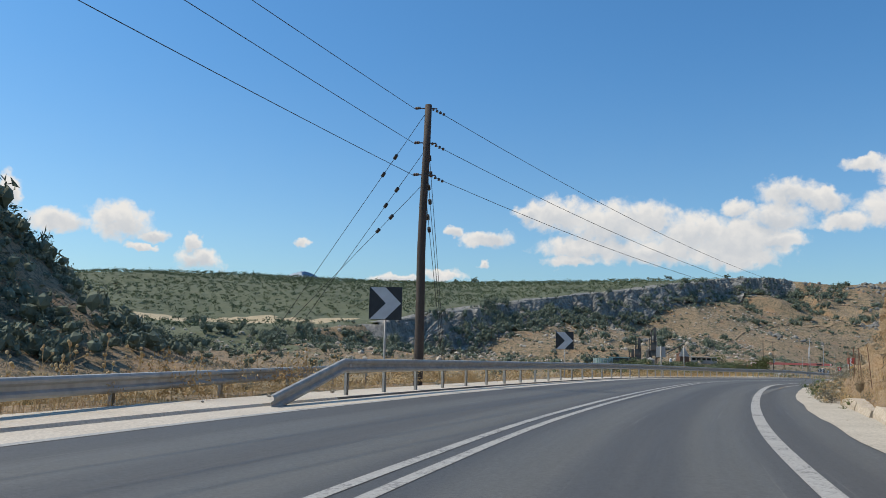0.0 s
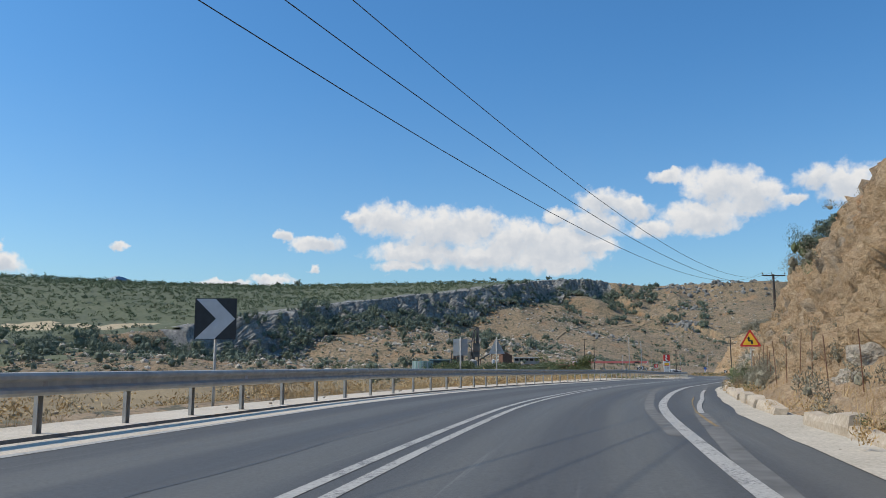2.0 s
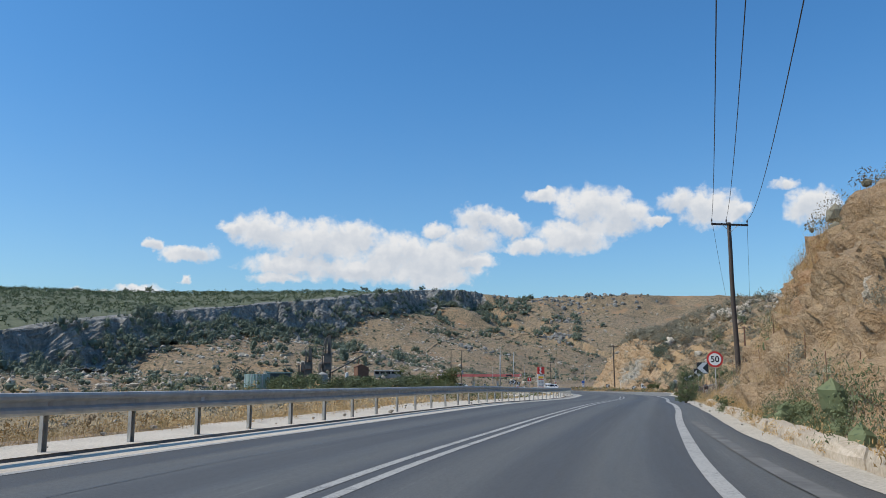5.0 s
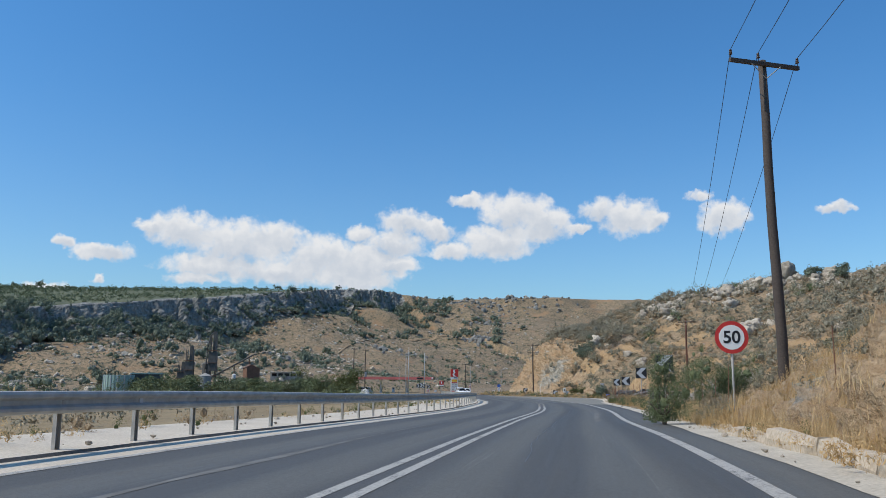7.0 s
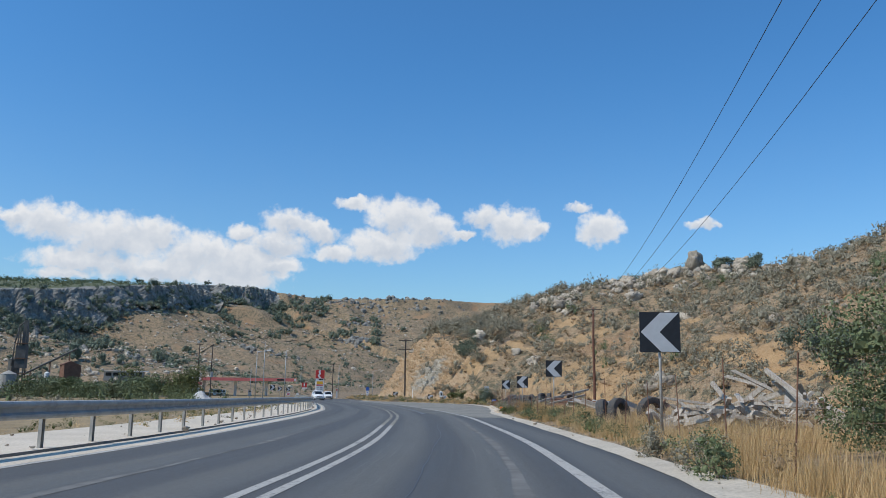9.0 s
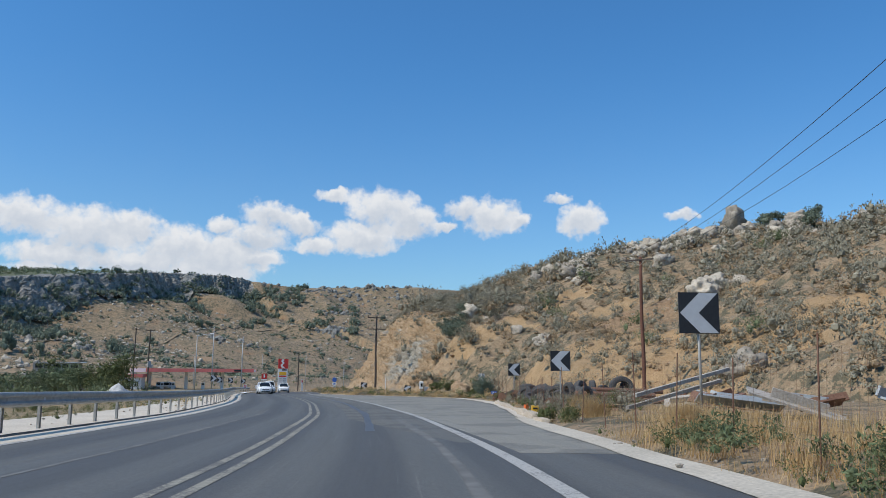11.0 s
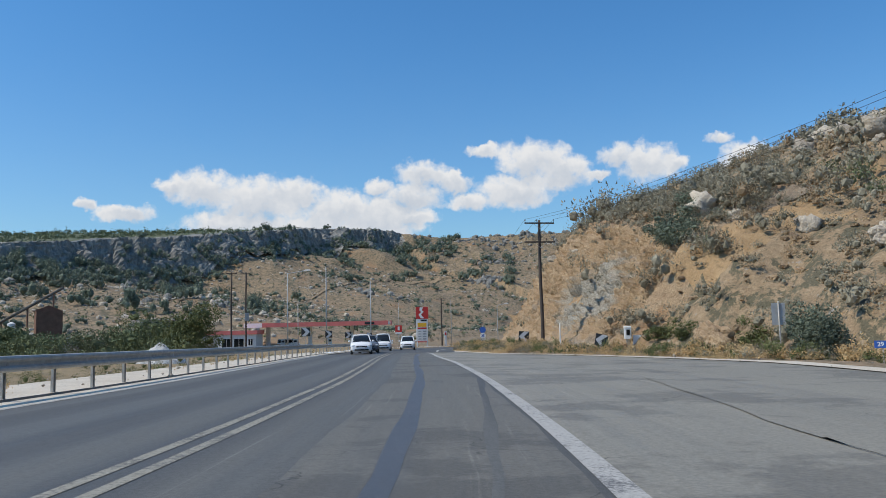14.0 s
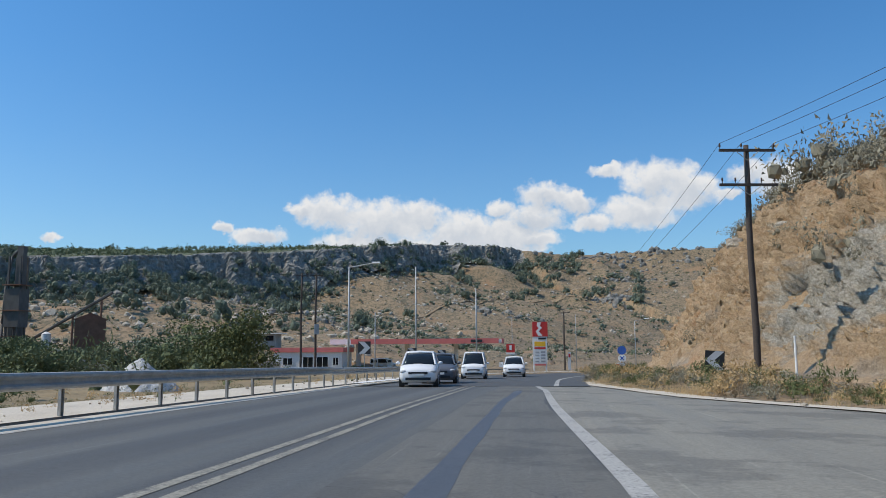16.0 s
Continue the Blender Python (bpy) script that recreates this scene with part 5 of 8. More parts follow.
pole2, T2 = t_pole((16.1, 106.0, -0.55), 9.55, M["pole_wood"], "dark wooden utility pole with a single crossarm", [(9.4, 1.15, (-0.97, -0.18, 0.97))], 12, lean=(-0.1, 0))
pole3, T3 = t_pole((46.4, 191.8, -2.0), 9.75, M["pole_rust"], "red-brown wooden utility pole rising behind the scrap yard", [(9.5, 1.1, (-0.95, -0.15, 0.95))], -50)
pole4, T4 = t_pole((34.2, 241.6, -3.35), 9.7, M["pole_wood"], "dark wooden utility pole with two crossarms by the cutting", [(9.45, 1.2, (-0.97, -0.2, 0.97)), (7.95, 1.25, (-0.9, -0.45, 0.45, 0.9))], 8)
poleF, T5 = t_pole((30.2, 338.0, -5.6), 9.4, M["pole_wood"], "distant dark wooden utility pole behind the filling station", [(9.2, 1.0, (-0.95, 0.0, 0.95))], 0)
poleD, TD = t_pole((-0.45, 299.0, -5.35), 12.2, M["pole_wood"], "dark utility pole with a meter box beside the station road", [(12.0, 0.8, (-0.9, 0.9))], 20, braces=False)
solid("meter_box", lambda bm: box(bm, (0.1, -0.28, 5.6), (0.55, 0.3, 1.2)), M["sign_back"], poleD, "grey steel meter box")
poleE, TE = t_pole((-3.7, 304.0, -5.4), 12.8, M["pole_wood"], "dark utility pole beside the station road", [(12.5, 0.8, (-0.9, 0.9))], 20, braces=False)
for k, h in enumerate(P1H):
    tip = P1 + Vector((0.45, 0.1, h - 0.1))
    wire(tip, T2[(1, 2, 0)[k]], (3.1, 3.3, 2.75)[k])
    wire(P1 + Vector((-0.3, -0.1, h)), (-11.4 + 0.6 * k, -42.0, (10.4, 10.2, 8.4)[k]), 0.5)
for k in range(3):
    wire(T2[k], T3[k], 2.6)
    wire(T3[k], T4[k], 1.0)
    wire(T4[k], T5[k], 2.4)
wire(TD[0], TE[0], 0.1)
wire(TD[1], TE[1], 0.1)
for k, (a, b, sag, r) in enumerate(WIRES):
    cu = bpy.data.curves.new("overhead_wire", "CURVE")
    cu.dimensions = "3D"
    cu.bevel_depth = r
    cu.bevel_resolution = 1
    sp = cu.splines.new("POLY")
    sp.points.add(24)
    for i in range(25):
        u = i / 24
        q = a.lerp(b, u) - Vector((0, 0, sag * 4 * u * (1 - u)))
        sp.points[i].co = (*q, 1)
    cu.materials.append(M["wire"])
    tagged(new("overhead_wire", cu), "thin dark overhead power line strung between poles", "wire", "overhead wires")


# ---- road signs ----
def sign_post(parent, h, r=0.032, below=0.5):
    solid("post", lambda bm: tube(bm, (0, 0, -below), (0, 0, h), r, r, 10), M["post_steel"], parent, smooth=True)


def chevron_sign(at, h, size=0.9, yaw=0.0, left=True, label="", tilt=(0, 0)):
    """A black square board with a pale chevron; at: foot, h: height of the board's middle over it."""
    s = thing("chevron_sign", label or "black square bend marker with a pale chevron on a steel post", "road sign", at, yaw, "bend markers", tilt)
    sign_post(s, h + size * 0.42)
    H = size / 2
    solid("board", lambda bm: prism(bm, [(-H, h - H), (H, h - H), (H, h + H), (-H, h + H)], 0.03, Matrix.Translation((0, -0.075, 0))), M["black"], s)
    k = -1 if left else 1

    def b_chev(bm):
        up = [(-0.95, 0.97), (-0.02, 0.97), (0.95, 0.0), (0.02, 0.0)]
        dn = [(x, -z) for x, z in up]
        for quad in (up, dn):
            q = [(k * x * H, h + z * H) for x, z in quad]
            prism(bm, q, 0.004, Matrix.Translation((0, -0.080, 0)))
    solid("chevron", b_chev, M["white_sign"], s, "pale reflective chevron")
    return s


chevron_sign((-10.0, 19.8, -0.6), 2.92, 0.92, 18, False, "black square bend marker with a grey chevron behind the guard rail")
chevron_sign((-10.1, 40.8, -0.9), 2.62, 0.92, 14, False, "black square bend marker with a grey chevron behind the guard rail")
chevron_sign((20.4, 127.4, -1.2), 1.95, 0.92, -14, True, "black square bend marker with a grey chevron by the scrap yard")
chevron_sign((27.6, 153.7, -1.7), 2.05, 0.92, -10, True, "black square bend marker with a grey chevron by the scrap yard")
chevron_sign((31.8, 172.2, -2.5), 2.06, 0.92, -9, True, "black square bend marker with a grey chevron by the scrap yard")
chevron_sign((37.7, 196.0, -3.0), 2.25, 0.92, -6, True, "black square bend marker with a grey chevron by the scrap yard")
chevron_sign((33.1, 244.7, -3.75), 0.95, 0.85, -4, True, "crooked low bend marker scrawled with dark paint", tilt=(0, 4))
chevron_sign((36.9, 234.4, -3.65), 0.62, 0.85, -6, True, "fallen bend marker leaning among dry weeds", tilt=(-8, 14))
for cx_, cy_, w_ in ((13.0, 263.5, 0.9), (13.2, 285, 0.9), (14.9, 296, 0.9), (17.2, 311, 0.9)):
    chevron_sign((cx_, cy_, float(road_z(cy_)) - 0.1), 2.25, w_, 6, False, "black bend marker with a white chevron by the filling station")

# backs of two rectangular boards and of a triangle, seen from behind
sb = thing("road_sign", "two grey sign boards on one post seen from behind", "road sign", (-7.8, 61.0, -0.75), 10)
sign_post(sb, 2.55, 0.04)
for k in (-1, 1):
    solid("board", lambda bm, k=k: (prism(bm, [(k * 0.02, 1.72), (k * 0.34, 1.70), (k * 0.34, 2.48), (k * 0.02, 2.50)], 0.02, Matrix.Translation((0, 0.05, 0)) @ Matrix.Rotation(k * 0.18, 4, "Z")),
                                   box(bm, (k * 0.18, 0.04, 1.9), (0.28, 0.02, 0.04)), box(bm, (k * 0.18, 0.04, 2.3), (0.28, 0.02, 0.04))), M["sign_back"], sb)
tb = thing("warning_sign", "grey back of a bent triangular warning sign", "road sign", (-6.5, 64.4, -0.75), 8)
sign_post(tb, 2.65, 0.035)
solid("board", lambda bm: prism(bm, [(-0.42, 1.80), (0.42, 1.80), (0.03, 2.56), (-0.03, 2.56)], 0.02, Matrix.Translation((0, 0.05, 0))), M["sign_back"], tb)
solid("bracket", lambda bm: (box(bm, (0, 0.035, 1.98), (0.44, 0.02, 0.05)), box(bm, (0, 0.035, 2.3), (0.2, 0.02, 0.05))), M["post_steel"], tb)

# double-bend warning triangle
ws = thing("warning_sign", "red-bordered orange triangle warning of a double bend", "road sign", (6.8, 70.0, -0.15), -10)
sign_post(ws, 2.1)
WZ = 1.62


def tri(s, cz):
    r = 0.10 * s
    return [(-s + r, cz - s * 0.577), (s - r, cz - s * 0.577), (s - r * 0.4, cz - s * 0.577 + r * 0.9), (r * 0.55, cz + s * 1.155 - r), (-r * 0.55, cz + s * 1.155 - r), (-s + r * 0.4, cz - s * 0.577 + r * 0.9)]


solid("border", lambda bm: prism(bm, tri(0.56, WZ + 0.32), 0.02, Matrix.Translation((0, -0.06, 0))), M["red"], ws)
solid("face", lambda bm: prism(bm, tri(0.41, WZ + 0.32), 0.006, Matrix.Translation((0, -0.066, 0))), M["yellow"], ws)


def b_sym(bm):
    m = Matrix.Translation((0, -0.072, WZ + 0.32))
    prism(bm, [(0.035, -0.19), (0.125, -0.19), (0.125, 0.0), (0.085, 0.035), (-0.035, 0.035), (-0.035, 0.13), (-0.125, 0.13), (-0.125, -0.01), (-0.085, -0.05), (0.035, -0.05)], 0.006, m)
    prism(bm, [(-0.175, 0.11), (0.015, 0.11), (-0.08, 0.235)], 0.006, m)


solid("symbol", b_sym, M["black"], ws, "black double-bend arrow")

# speed limit
sp50 = thing("speed_limit_sign", "round white speed limit sign with a red ring and black 50", "road sign", (15.1, 106.9, -1.1), -12)
sign_post(sp50, 2.55)
SZ = 2.25
solid("ring", lambda bm: prism(bm, disc_pts(0.455, 40, 0, SZ), 0.02, Matrix.Translation((0, -0.06, 0))), M["red"], sp50)
solid("face", lambda bm: prism(bm, disc_pts(0.345, 40, 0, SZ), 0.006, Matrix.Translation((0, -0.066, 0))), M["bright_white"], sp50)


def lettering(text, size, parent, m, material, name="lettering"):
    cu = bpy.data.curves.new(name, "FONT")
    cu.body = text
    cu.size = size
    cu.align_x, cu.align_y = "CENTER", "CENTER"
    cu.extrude = 0.002
    cu.offset = size * 0.022
    tmp = bpy.data.objects.new(name, cu)
    scene.collection.objects.link(tmp)
    dg = bpy.context.evaluated_depsgraph_get()
    me = bpy.data.meshes.new_from_object(tmp.evaluated_get(dg))
    bpy.data.objects.remove(tmp)
    me.materials.clear()
    me.materials.append(material)
    ob = new(name, me)
    ob.parent = parent
    ob.matrix_local = m @ pose(0, 0, 0, 90, 0, 0)
    return ob


lettering("50", 0.48, sp50, Matrix.Translation((0, -0.070, SZ - 0.01)), M["black"])

# ---- plants ----
def pick(n, x0, x1, y0, y1, seed, keep=None):
    rnd = np.random.default_rng(seed)
    x, y = rnd.uniform(x0, x1, n), rnd.uniform(y0, y1, n)
    if keep is not None:
        k = keep(x, y, rnd)
        x, y = x[k], y[k]
    return x, y


def foot(y):
    return np.interp(y, FOOT_Y, FOOT_X)


# scrub of the near right-hand hill
def on_hill(x, y, rnd):
    w = x - foot(y)
    dens = np.where(w < np.interp(y, FOOT_Y, FACE_R) + 3, np.where(y < 236, 0.9, 0.06), 0.9) * (0.45 + 1.1 * (fbm(x, y, 16, 3, 81) + 0.5))
    return (w > 0.5) & (w < 62) & (rnd.random(len(x)) < dens)


def face_spots(ob, n, seed, keep):
    """Feet on the vertices of a rock face."""
    me = ob.data
    co = np.zeros(len(me.vertices) * 3, np.float32)
    me.vertices.foreach_get("co", co)
    co = co.reshape(-1, 3)
    rnd = np.random.default_rng(seed)
    co = co[rnd.integers(0, len(co), n)]
    return co[keep(co, rnd)]


x, y = pick(8400, 34, 112, 120, 330, 11, on_hill)
spots_ = np.concatenate([on_land(x, y), face_spots(face_far, 3000, 31, lambda c, r: (c[:, 0] - foot(c[:, 1]) > 1.0) & (r.random(len(c)) < np.where(c[:, 1] < 236, 0.16, np.clip((c[:, 0] - foot(c[:, 1]) - 6) / 8, 0.03, 1) * np.where(c[:, 2] > 5, 0.8, 0.2))))])
sz = np.random.default_rng(3).gamma(5.0, 0.28, len(spots_)) + 0.3
half = np.random.default_rng(4).random(len(spots_))
near_ = (spots_[:, 0] - foot(spots_[:, 1]) < 22) & (spots_[:, 1] > 185)
for k, (sel_, leaf_, per_) in enumerate(((near_, 0.052, 250), (~near_, 0.09, 80))):
    g_, b_ = sel_ & (half < 0.68), sel_ & (half >= 0.68)
    scatter("hill_scrub", spots_[g_], sz[g_], 12, leaf_, per_, M["scrub"], "grey-green thorny scrub over the rocky hillside", "scrub", 0.78, 21 + 7 * k, -6)
    scatter("hill_scrub", spots_[b_], sz[b_] * 0.8, 10, leaf_, per_, M["scrub_brown"], "brown summer-dry scrub over the rocky hillside", "scrub", 0.65, 22 + 7 * k, -6)
sp_ = face_spots(face_far, 1000, 33, lambda c, r: (c[:, 1] > 230) & (c[:, 0] - foot(c[:, 1]) > 9.3) & (r.random(len(c)) < 0.75))
scatter("crest_scrub", sp_, np.random.default_rng(34).uniform(1.1, 2.5, len(sp_)), 8, 0.05, 360, M["scrub"], "grey-green bushes along the top of the cutting", "scrub", 0.85, 35, -6)
x, y = pick(170, 40, 100, 150, 300, 12, lambda x, y, r: (x - foot(y) > 6) & (fbm(x, y, 20, 2, 85) > 0.0))
scatter("hill_shrubs", on_land(x, y), np.random.default_rng(5).uniform(1.4, 3.0, len(x)), 6, 0.045, 480, M["olive"], "green evergreen shrubs on the rocky hillside", "shrub", 0.85, 23, -6)
# tussocks of dry grass on the hill
x, y = pick(6500, 34, 105, 130, 320, 13, lambda x, y, r: (x - foot(y) > 1) & (r.random(len(x)) < np.where(x - foot(y) < 26, 0.95, 0.45)))
scatter("hill_grass", on_land(x, y), np.random.default_rng(106).uniform(0.35, 0.85, len(x)), 6, 0.16, 16, M["scrub_brown"], "low brown brushwood between the bushes of the hillside", "grass", 0.5, 124, 0)
x, y = pick(5200, 34, 105, 130, 320, 113, lambda x, y, r: (x - foot(y) > 1) & (r.random(len(x)) < 0.75))
scatter("hill_grass", on_land(x, y), np.random.default_rng(6).uniform(0.35, 0.9, len(x)), 6, 0.14, 20, M["straw"], "tussocks of dry yellow grass on the hillside", "grass", 0.6, 24, 0)

# scrub along the top and ledges of the near cutting
def on_cut(x, y, rnd):
    d = x - centre(y)
    return ((d > 11.0) & (rnd.random(len(x)) < 0.85)) | ((d > 8.3) & (d < 11) & (rnd.random(len(x)) < 0.22))


x, y = pick(560, 2, 34, 20, 112, 14, on_cut)
spots_ = np.concatenate([on_land(x, y), face_spots(face_near, 420, 32, lambda c, r: (r.random(len(c)) < np.where(c[:, 2] > 3.6, 0.4, 0.03)) & (c[:, 0] - centre(c[:, 1]) > 7.5))])
sz = np.random.default_rng(8).uniform(0.4, 1.4, len(spots_))
scatter("cutting_scrub", spots_, sz, 7, 0.065, 260, M["scrub"], "grey-green scrub on top of the road cutting", "scrub", 0.8, 25)
# scrub at the foot of the cutting
x, y = pick(420, 0, 26, 22, 120, 15, lambda x, y, r: (x - centre(y) > 6.4) & (x - centre(y) < 8.6) & (r.random(len(x)) < 0.75))
scatter("bank_scrub", on_land(x, y), np.random.default_rng(9).uniform(0.4, 1.2, len(x)), 7, 0.042, 560, M["scrub"], "grey-green weeds and scrub on the roadside bank", "scrub", 0.95, 26)
x, y = pick(420, 0, 30, 22, 126, 16, lambda x, y, r: (x - centre(y) > 6.2) & (x - centre(y) < 9.5) & (r.random(len(x)) < 0.5))
scatter("bank_scrub", on_land(x, y), np.random.default_rng(10).uniform(0.4, 1.2, len(x)), 7, 0.042, 520, M["scrub_brown"], "dry brown brushwood on the roadside bank", "scrub", 0.95, 27)


def blades(name, spots, hmin, hmax, per, spread_r, width, material, label, seed, lean=0.35):
    """Tufts of grass blades, each one a thin bent strip."""
    rnd = np.random.default_rng(seed)
    n = len(spots) * per
    base = np.repeat(spots, per, 0) + np.stack([rnd.normal(0, spread_r, n), rnd.normal(0, spread_r, n), np.full(n, -0.03)], 1)
    h = rnd.uniform(hmin, hmax, n) * np.repeat(rnd.uniform(0.6, 1.15, len(spots)), per)
    a = rnd.uniform(0, 6.283, n)
    out = np.stack([np.cos(a), np.sin(a)], 1)
    ln = rnd.uniform(0.1, 1.0, n) * lean
    side = np.stack([-out[:, 1], out[:, 0], np.zeros(n)], 1) * (width * rnd.uniform(0.6, 1.4, n))[:, None]
    tip = base + np.stack([out[:, 0] * ln * h, out[:, 1] * ln * h, h * (1 - 0.25 * ln)], 1)
    V = np.stack([base - side, base + side, tip], 1).reshape(-1, 3)
    F = np.arange(3 * n).reshape(n, 3)
    return tagged(new(name, mesh_from(name, V, F, [material])), label, "grass", kind="stuff")


def bank_strip(n, y0, y1, r0, r1, seed, thr=-0.02):
    rnd = np.random.default_rng(seed)
    y = rnd.uniform(y0, y1, n)
    r = rnd.uniform(r0, r1, n)
    x = centre(y) + np.interp(y, EDGE_Y, EDGE_D) + r
    k = fbm(x, y, 5, 3, 91) > thr
    return on_land(x[k], y[k])


blades("bank_grass", bank_strip(1200, 24, 104, 1.25, 3.4, 31), 0.12, 0.36, 60, 0.16, 0.0018, M["straw"], "dry yellow grass on the roadside bank", 41, 0.7)
blades("bank_grass", bank_strip(2400, 84, 135, 1.0, 4.5, 32, -0.25), 0.2, 0.7, 50, 0.18, 0.003, M["straw"], "dry yellow grass on the roadside bank", 42, 0.7)
blades("yard_grass", bank_strip(800, 130, 205, 0.8, 6.0, 33, 0.0), 0.12, 0.38, 36, 0.18, 0.0035, M["straw"], "dry grass along the scrap yard fence", 43, 0.8)
blades("layby_grass", bank_strip(900, 206, 300, 0.4, 4.5, 34, 0.0), 0.10, 0.42, 44, 0.22, 0.0045, M["straw"], "dry grass at the foot of the cutting", 44, 0.8)
sp_ = np.concatenate([bank_strip(480, 88, 157, 1.1, 4.0, 231, -0.1), bank_strip(420, 80, 112, 1.0, 6.5, 237, -0.5)])
blades("bank_tufts", sp_, 0.25, 0.75, 70, 0.17, 0.0042, M["straw"], "straw-yellow tussocks along the verge", 233, 0.6)
sp_ = bank_strip(70, 112, 150, 1.0, 2.2, 234, 0.0)
scatter("bank_weeds", sp_, np.random.default_rng(235).uniform(0.5, 1.1, len(sp_)), 7, 0.06, 320, M["olive"], "yellow-green broom bushes along the verge", "weeds", 0.7, 236)
sp_ = face_spots(face_near, 2600, 238, lambda c, r: (c[:, 2] - road_z(c[:, 1]) < np.where(c[:, 1] > 82, 2.6, 1.0)) & (r.random(len(c)) < np.where(c[:, 1] > 82, 0.8, 0.35)))
blades("bank_tufts", sp_, 0.2, 0.6, 30, 0.16, 0.0045, M["straw"], "straw-yellow tussocks on the foot of the cutting", 240, 0.7)
sp_ = face_spots(face_near, 500, 241, lambda c, r: (c[:, 2] - road_z(c[:, 1]) < 2.2) & (r.random(len(c)) < 0.4))
scatter("bank_scrub", sp_, np.random.default_rng(242).uniform(0.4, 1.2, len(sp_)), 7, 0.06, 300, M["scrub"], "grey-green scrub on the foot of the cutting", "scrub", 0.8, 243)
# mixed low weeds at the foot of the cutting beside the lay-by
for mat_, n_, s0_, s1_, lab_, sd_ in (("green_weed", 300, 0.45, 1.15, "low green weed bushes at the foot of the cutting", 81), ("straw", 300, 0.4, 1.05, "dry straw-yellow bushes at the foot of the cutting", 82), ("scrub", 200, 0.4, 1.0, "grey-green bushes at the foot of the cutting", 83), ("scrub_brown", 160, 0.4, 0.85, "brown dry bushes at the foot of the cutting", 84)):
    sp_ = bank_strip(n_, 196, 302, 0.9, 5.5, sd_, -0.3)
    sp_ = sp_[(np.hypot(sp_[:, 0] - 38.2, sp_[:, 1] - 231.0) > 2.2)]
    scatter("layby_weeds", sp_, np.random.default_rng(sd_).uniform(s0_, s1_, len(sp_)), 7, 0.085, 210, M[mat_], lab_, "weeds", 0.75, sd_, 3, 1, 0.3)
# bushes growing through the scrap
rb_ = np.random.default_rng(88)
for mat_, n_, lab_ in (("scrub", 46, "grey-green weeds growing through the scrap"), ("green_weed", 22, "green weeds growing through the scrap")):
    yy_ = rb_.uniform(158, 190, n_)
    xx_ = centre(yy_) + np.interp(yy_, EDGE_Y, EDGE_D) + rb_.uniform(0.9, 4.5, n_)
    scatter("yard_weeds", on_land(xx_, yy_), rb_.uniform(0.4, 1.0, n_), 6, 0.045, 420, M[mat_], lab_, "weeds", 0.9, 89)


def left_strip(n, y0, y1, d0, d1, seed, thr=-0.2):
    rnd = np.random.default_rng(seed)
    y = rnd.uniform(y0, y1, n)
    x = centre(y) - rnd.uniform(d0, d1, n)
    k = fbm(x, y, 6, 3, 93) > thr
    return on_land(x[k], y[k])


blades("verge_grass", left_strip(1800, 0, 90, 6.5, 10.5, 35, -0.3), 0.12, 0.42, 40, 0.22, 0.0022, M["straw"], "dry orange grass behind the guard rail", 45, 0.7)
blades("verge_grass", left_strip(1300, 80, 262, 9.5, 22, 36, 0.0), 0.12, 0.36, 22, 0.25, 0.003, M["straw"], "sparse dry grass on the gravel flat", 46, 0.8)
sp_ = left_strip(420, -4, 250, 7.6, 20, 37, 0.04)
scatter("verge_weeds", sp_, np.random.default_rng(47).uniform(0.3, 0.9, len(sp_)), 6, 0.06, 160, M["green_weed"], "green weeds behind the guard rail", "weeds", 0.8, 47)
sp_ = left_strip(2600, -4, 100, 6.3, 16, 138, -0.4)
scatter("verge_tufts", sp_, np.random.default_rng(148).uniform(0.5, 1.1, len(sp_)), 7, 0.065, 70, M["straw"], "matted dry orange grass behind the guard rail", "grass", 0.8, 148, 0)
sp_ = left_strip(500, -4, 130, 7.0, 16, 137, -0.1)
scatter("verge_brush", sp_, np.random.default_rng(48).uniform(0.3, 0.9, len(sp_)), 6, 0.06, 150, M["scrub_brown"], "dry brown brush behind the guard rail", "scrub", 0.8, 48)
sp_ = left_strip(420, 84, 262, 6.3, 12, 139, -0.05)
scatter("flat_weeds", left_strip(520, 170, 258, 9.5, 24, 239, -0.15), np.random.default_rng(240).uniform(0.35, 1.0, 520), 7, 0.07, 90, M["green_weed"], "low green weeds on the flat behind the guard rail", "weeds", 0.6, 243, 0)
scatter("flat_tufts", sp_, np.random.default_rng(140).uniform(0.2, 0.6, len(sp_)), 7, 0.09, 70, M["straw"], "small straw-yellow tufts on the gravel flat", "grass", 0.8, 141, 0)
sp_ = left_strip(260, 84, 262, 6.5, 13, 142, 0.0)
scatter("flat_weeds", sp_, np.random.default_rng(143).uniform(0.2, 0.6, len(sp_)), 7, 0.08, 90, M["green_weed"], "small green weeds on the gravel flat", "weeds", 0.8, 144)
sp_ = bank_strip(150, 20, 104, 0.3, 1.2, 339, -0.1)
scatter("gutter_tufts", sp_, np.random.default_rng(349).uniform(0.2, 0.6, len(sp_)), 6, 0.08, 140, M["straw"], "dry tufts growing over the broken blocks", "grass", 0.9, 349, 0)
sp_ = bank_strip(80, 20, 190, 0.5, 1.3, 39)
scatter("gutter_weeds", sp_, np.random.default_rng(49).uniform(0.15, 0.5, len(sp_)), 6, 0.07, 160, M["green_weed"], "green weeds growing from the gutter", "weeds", 0.9, 49)

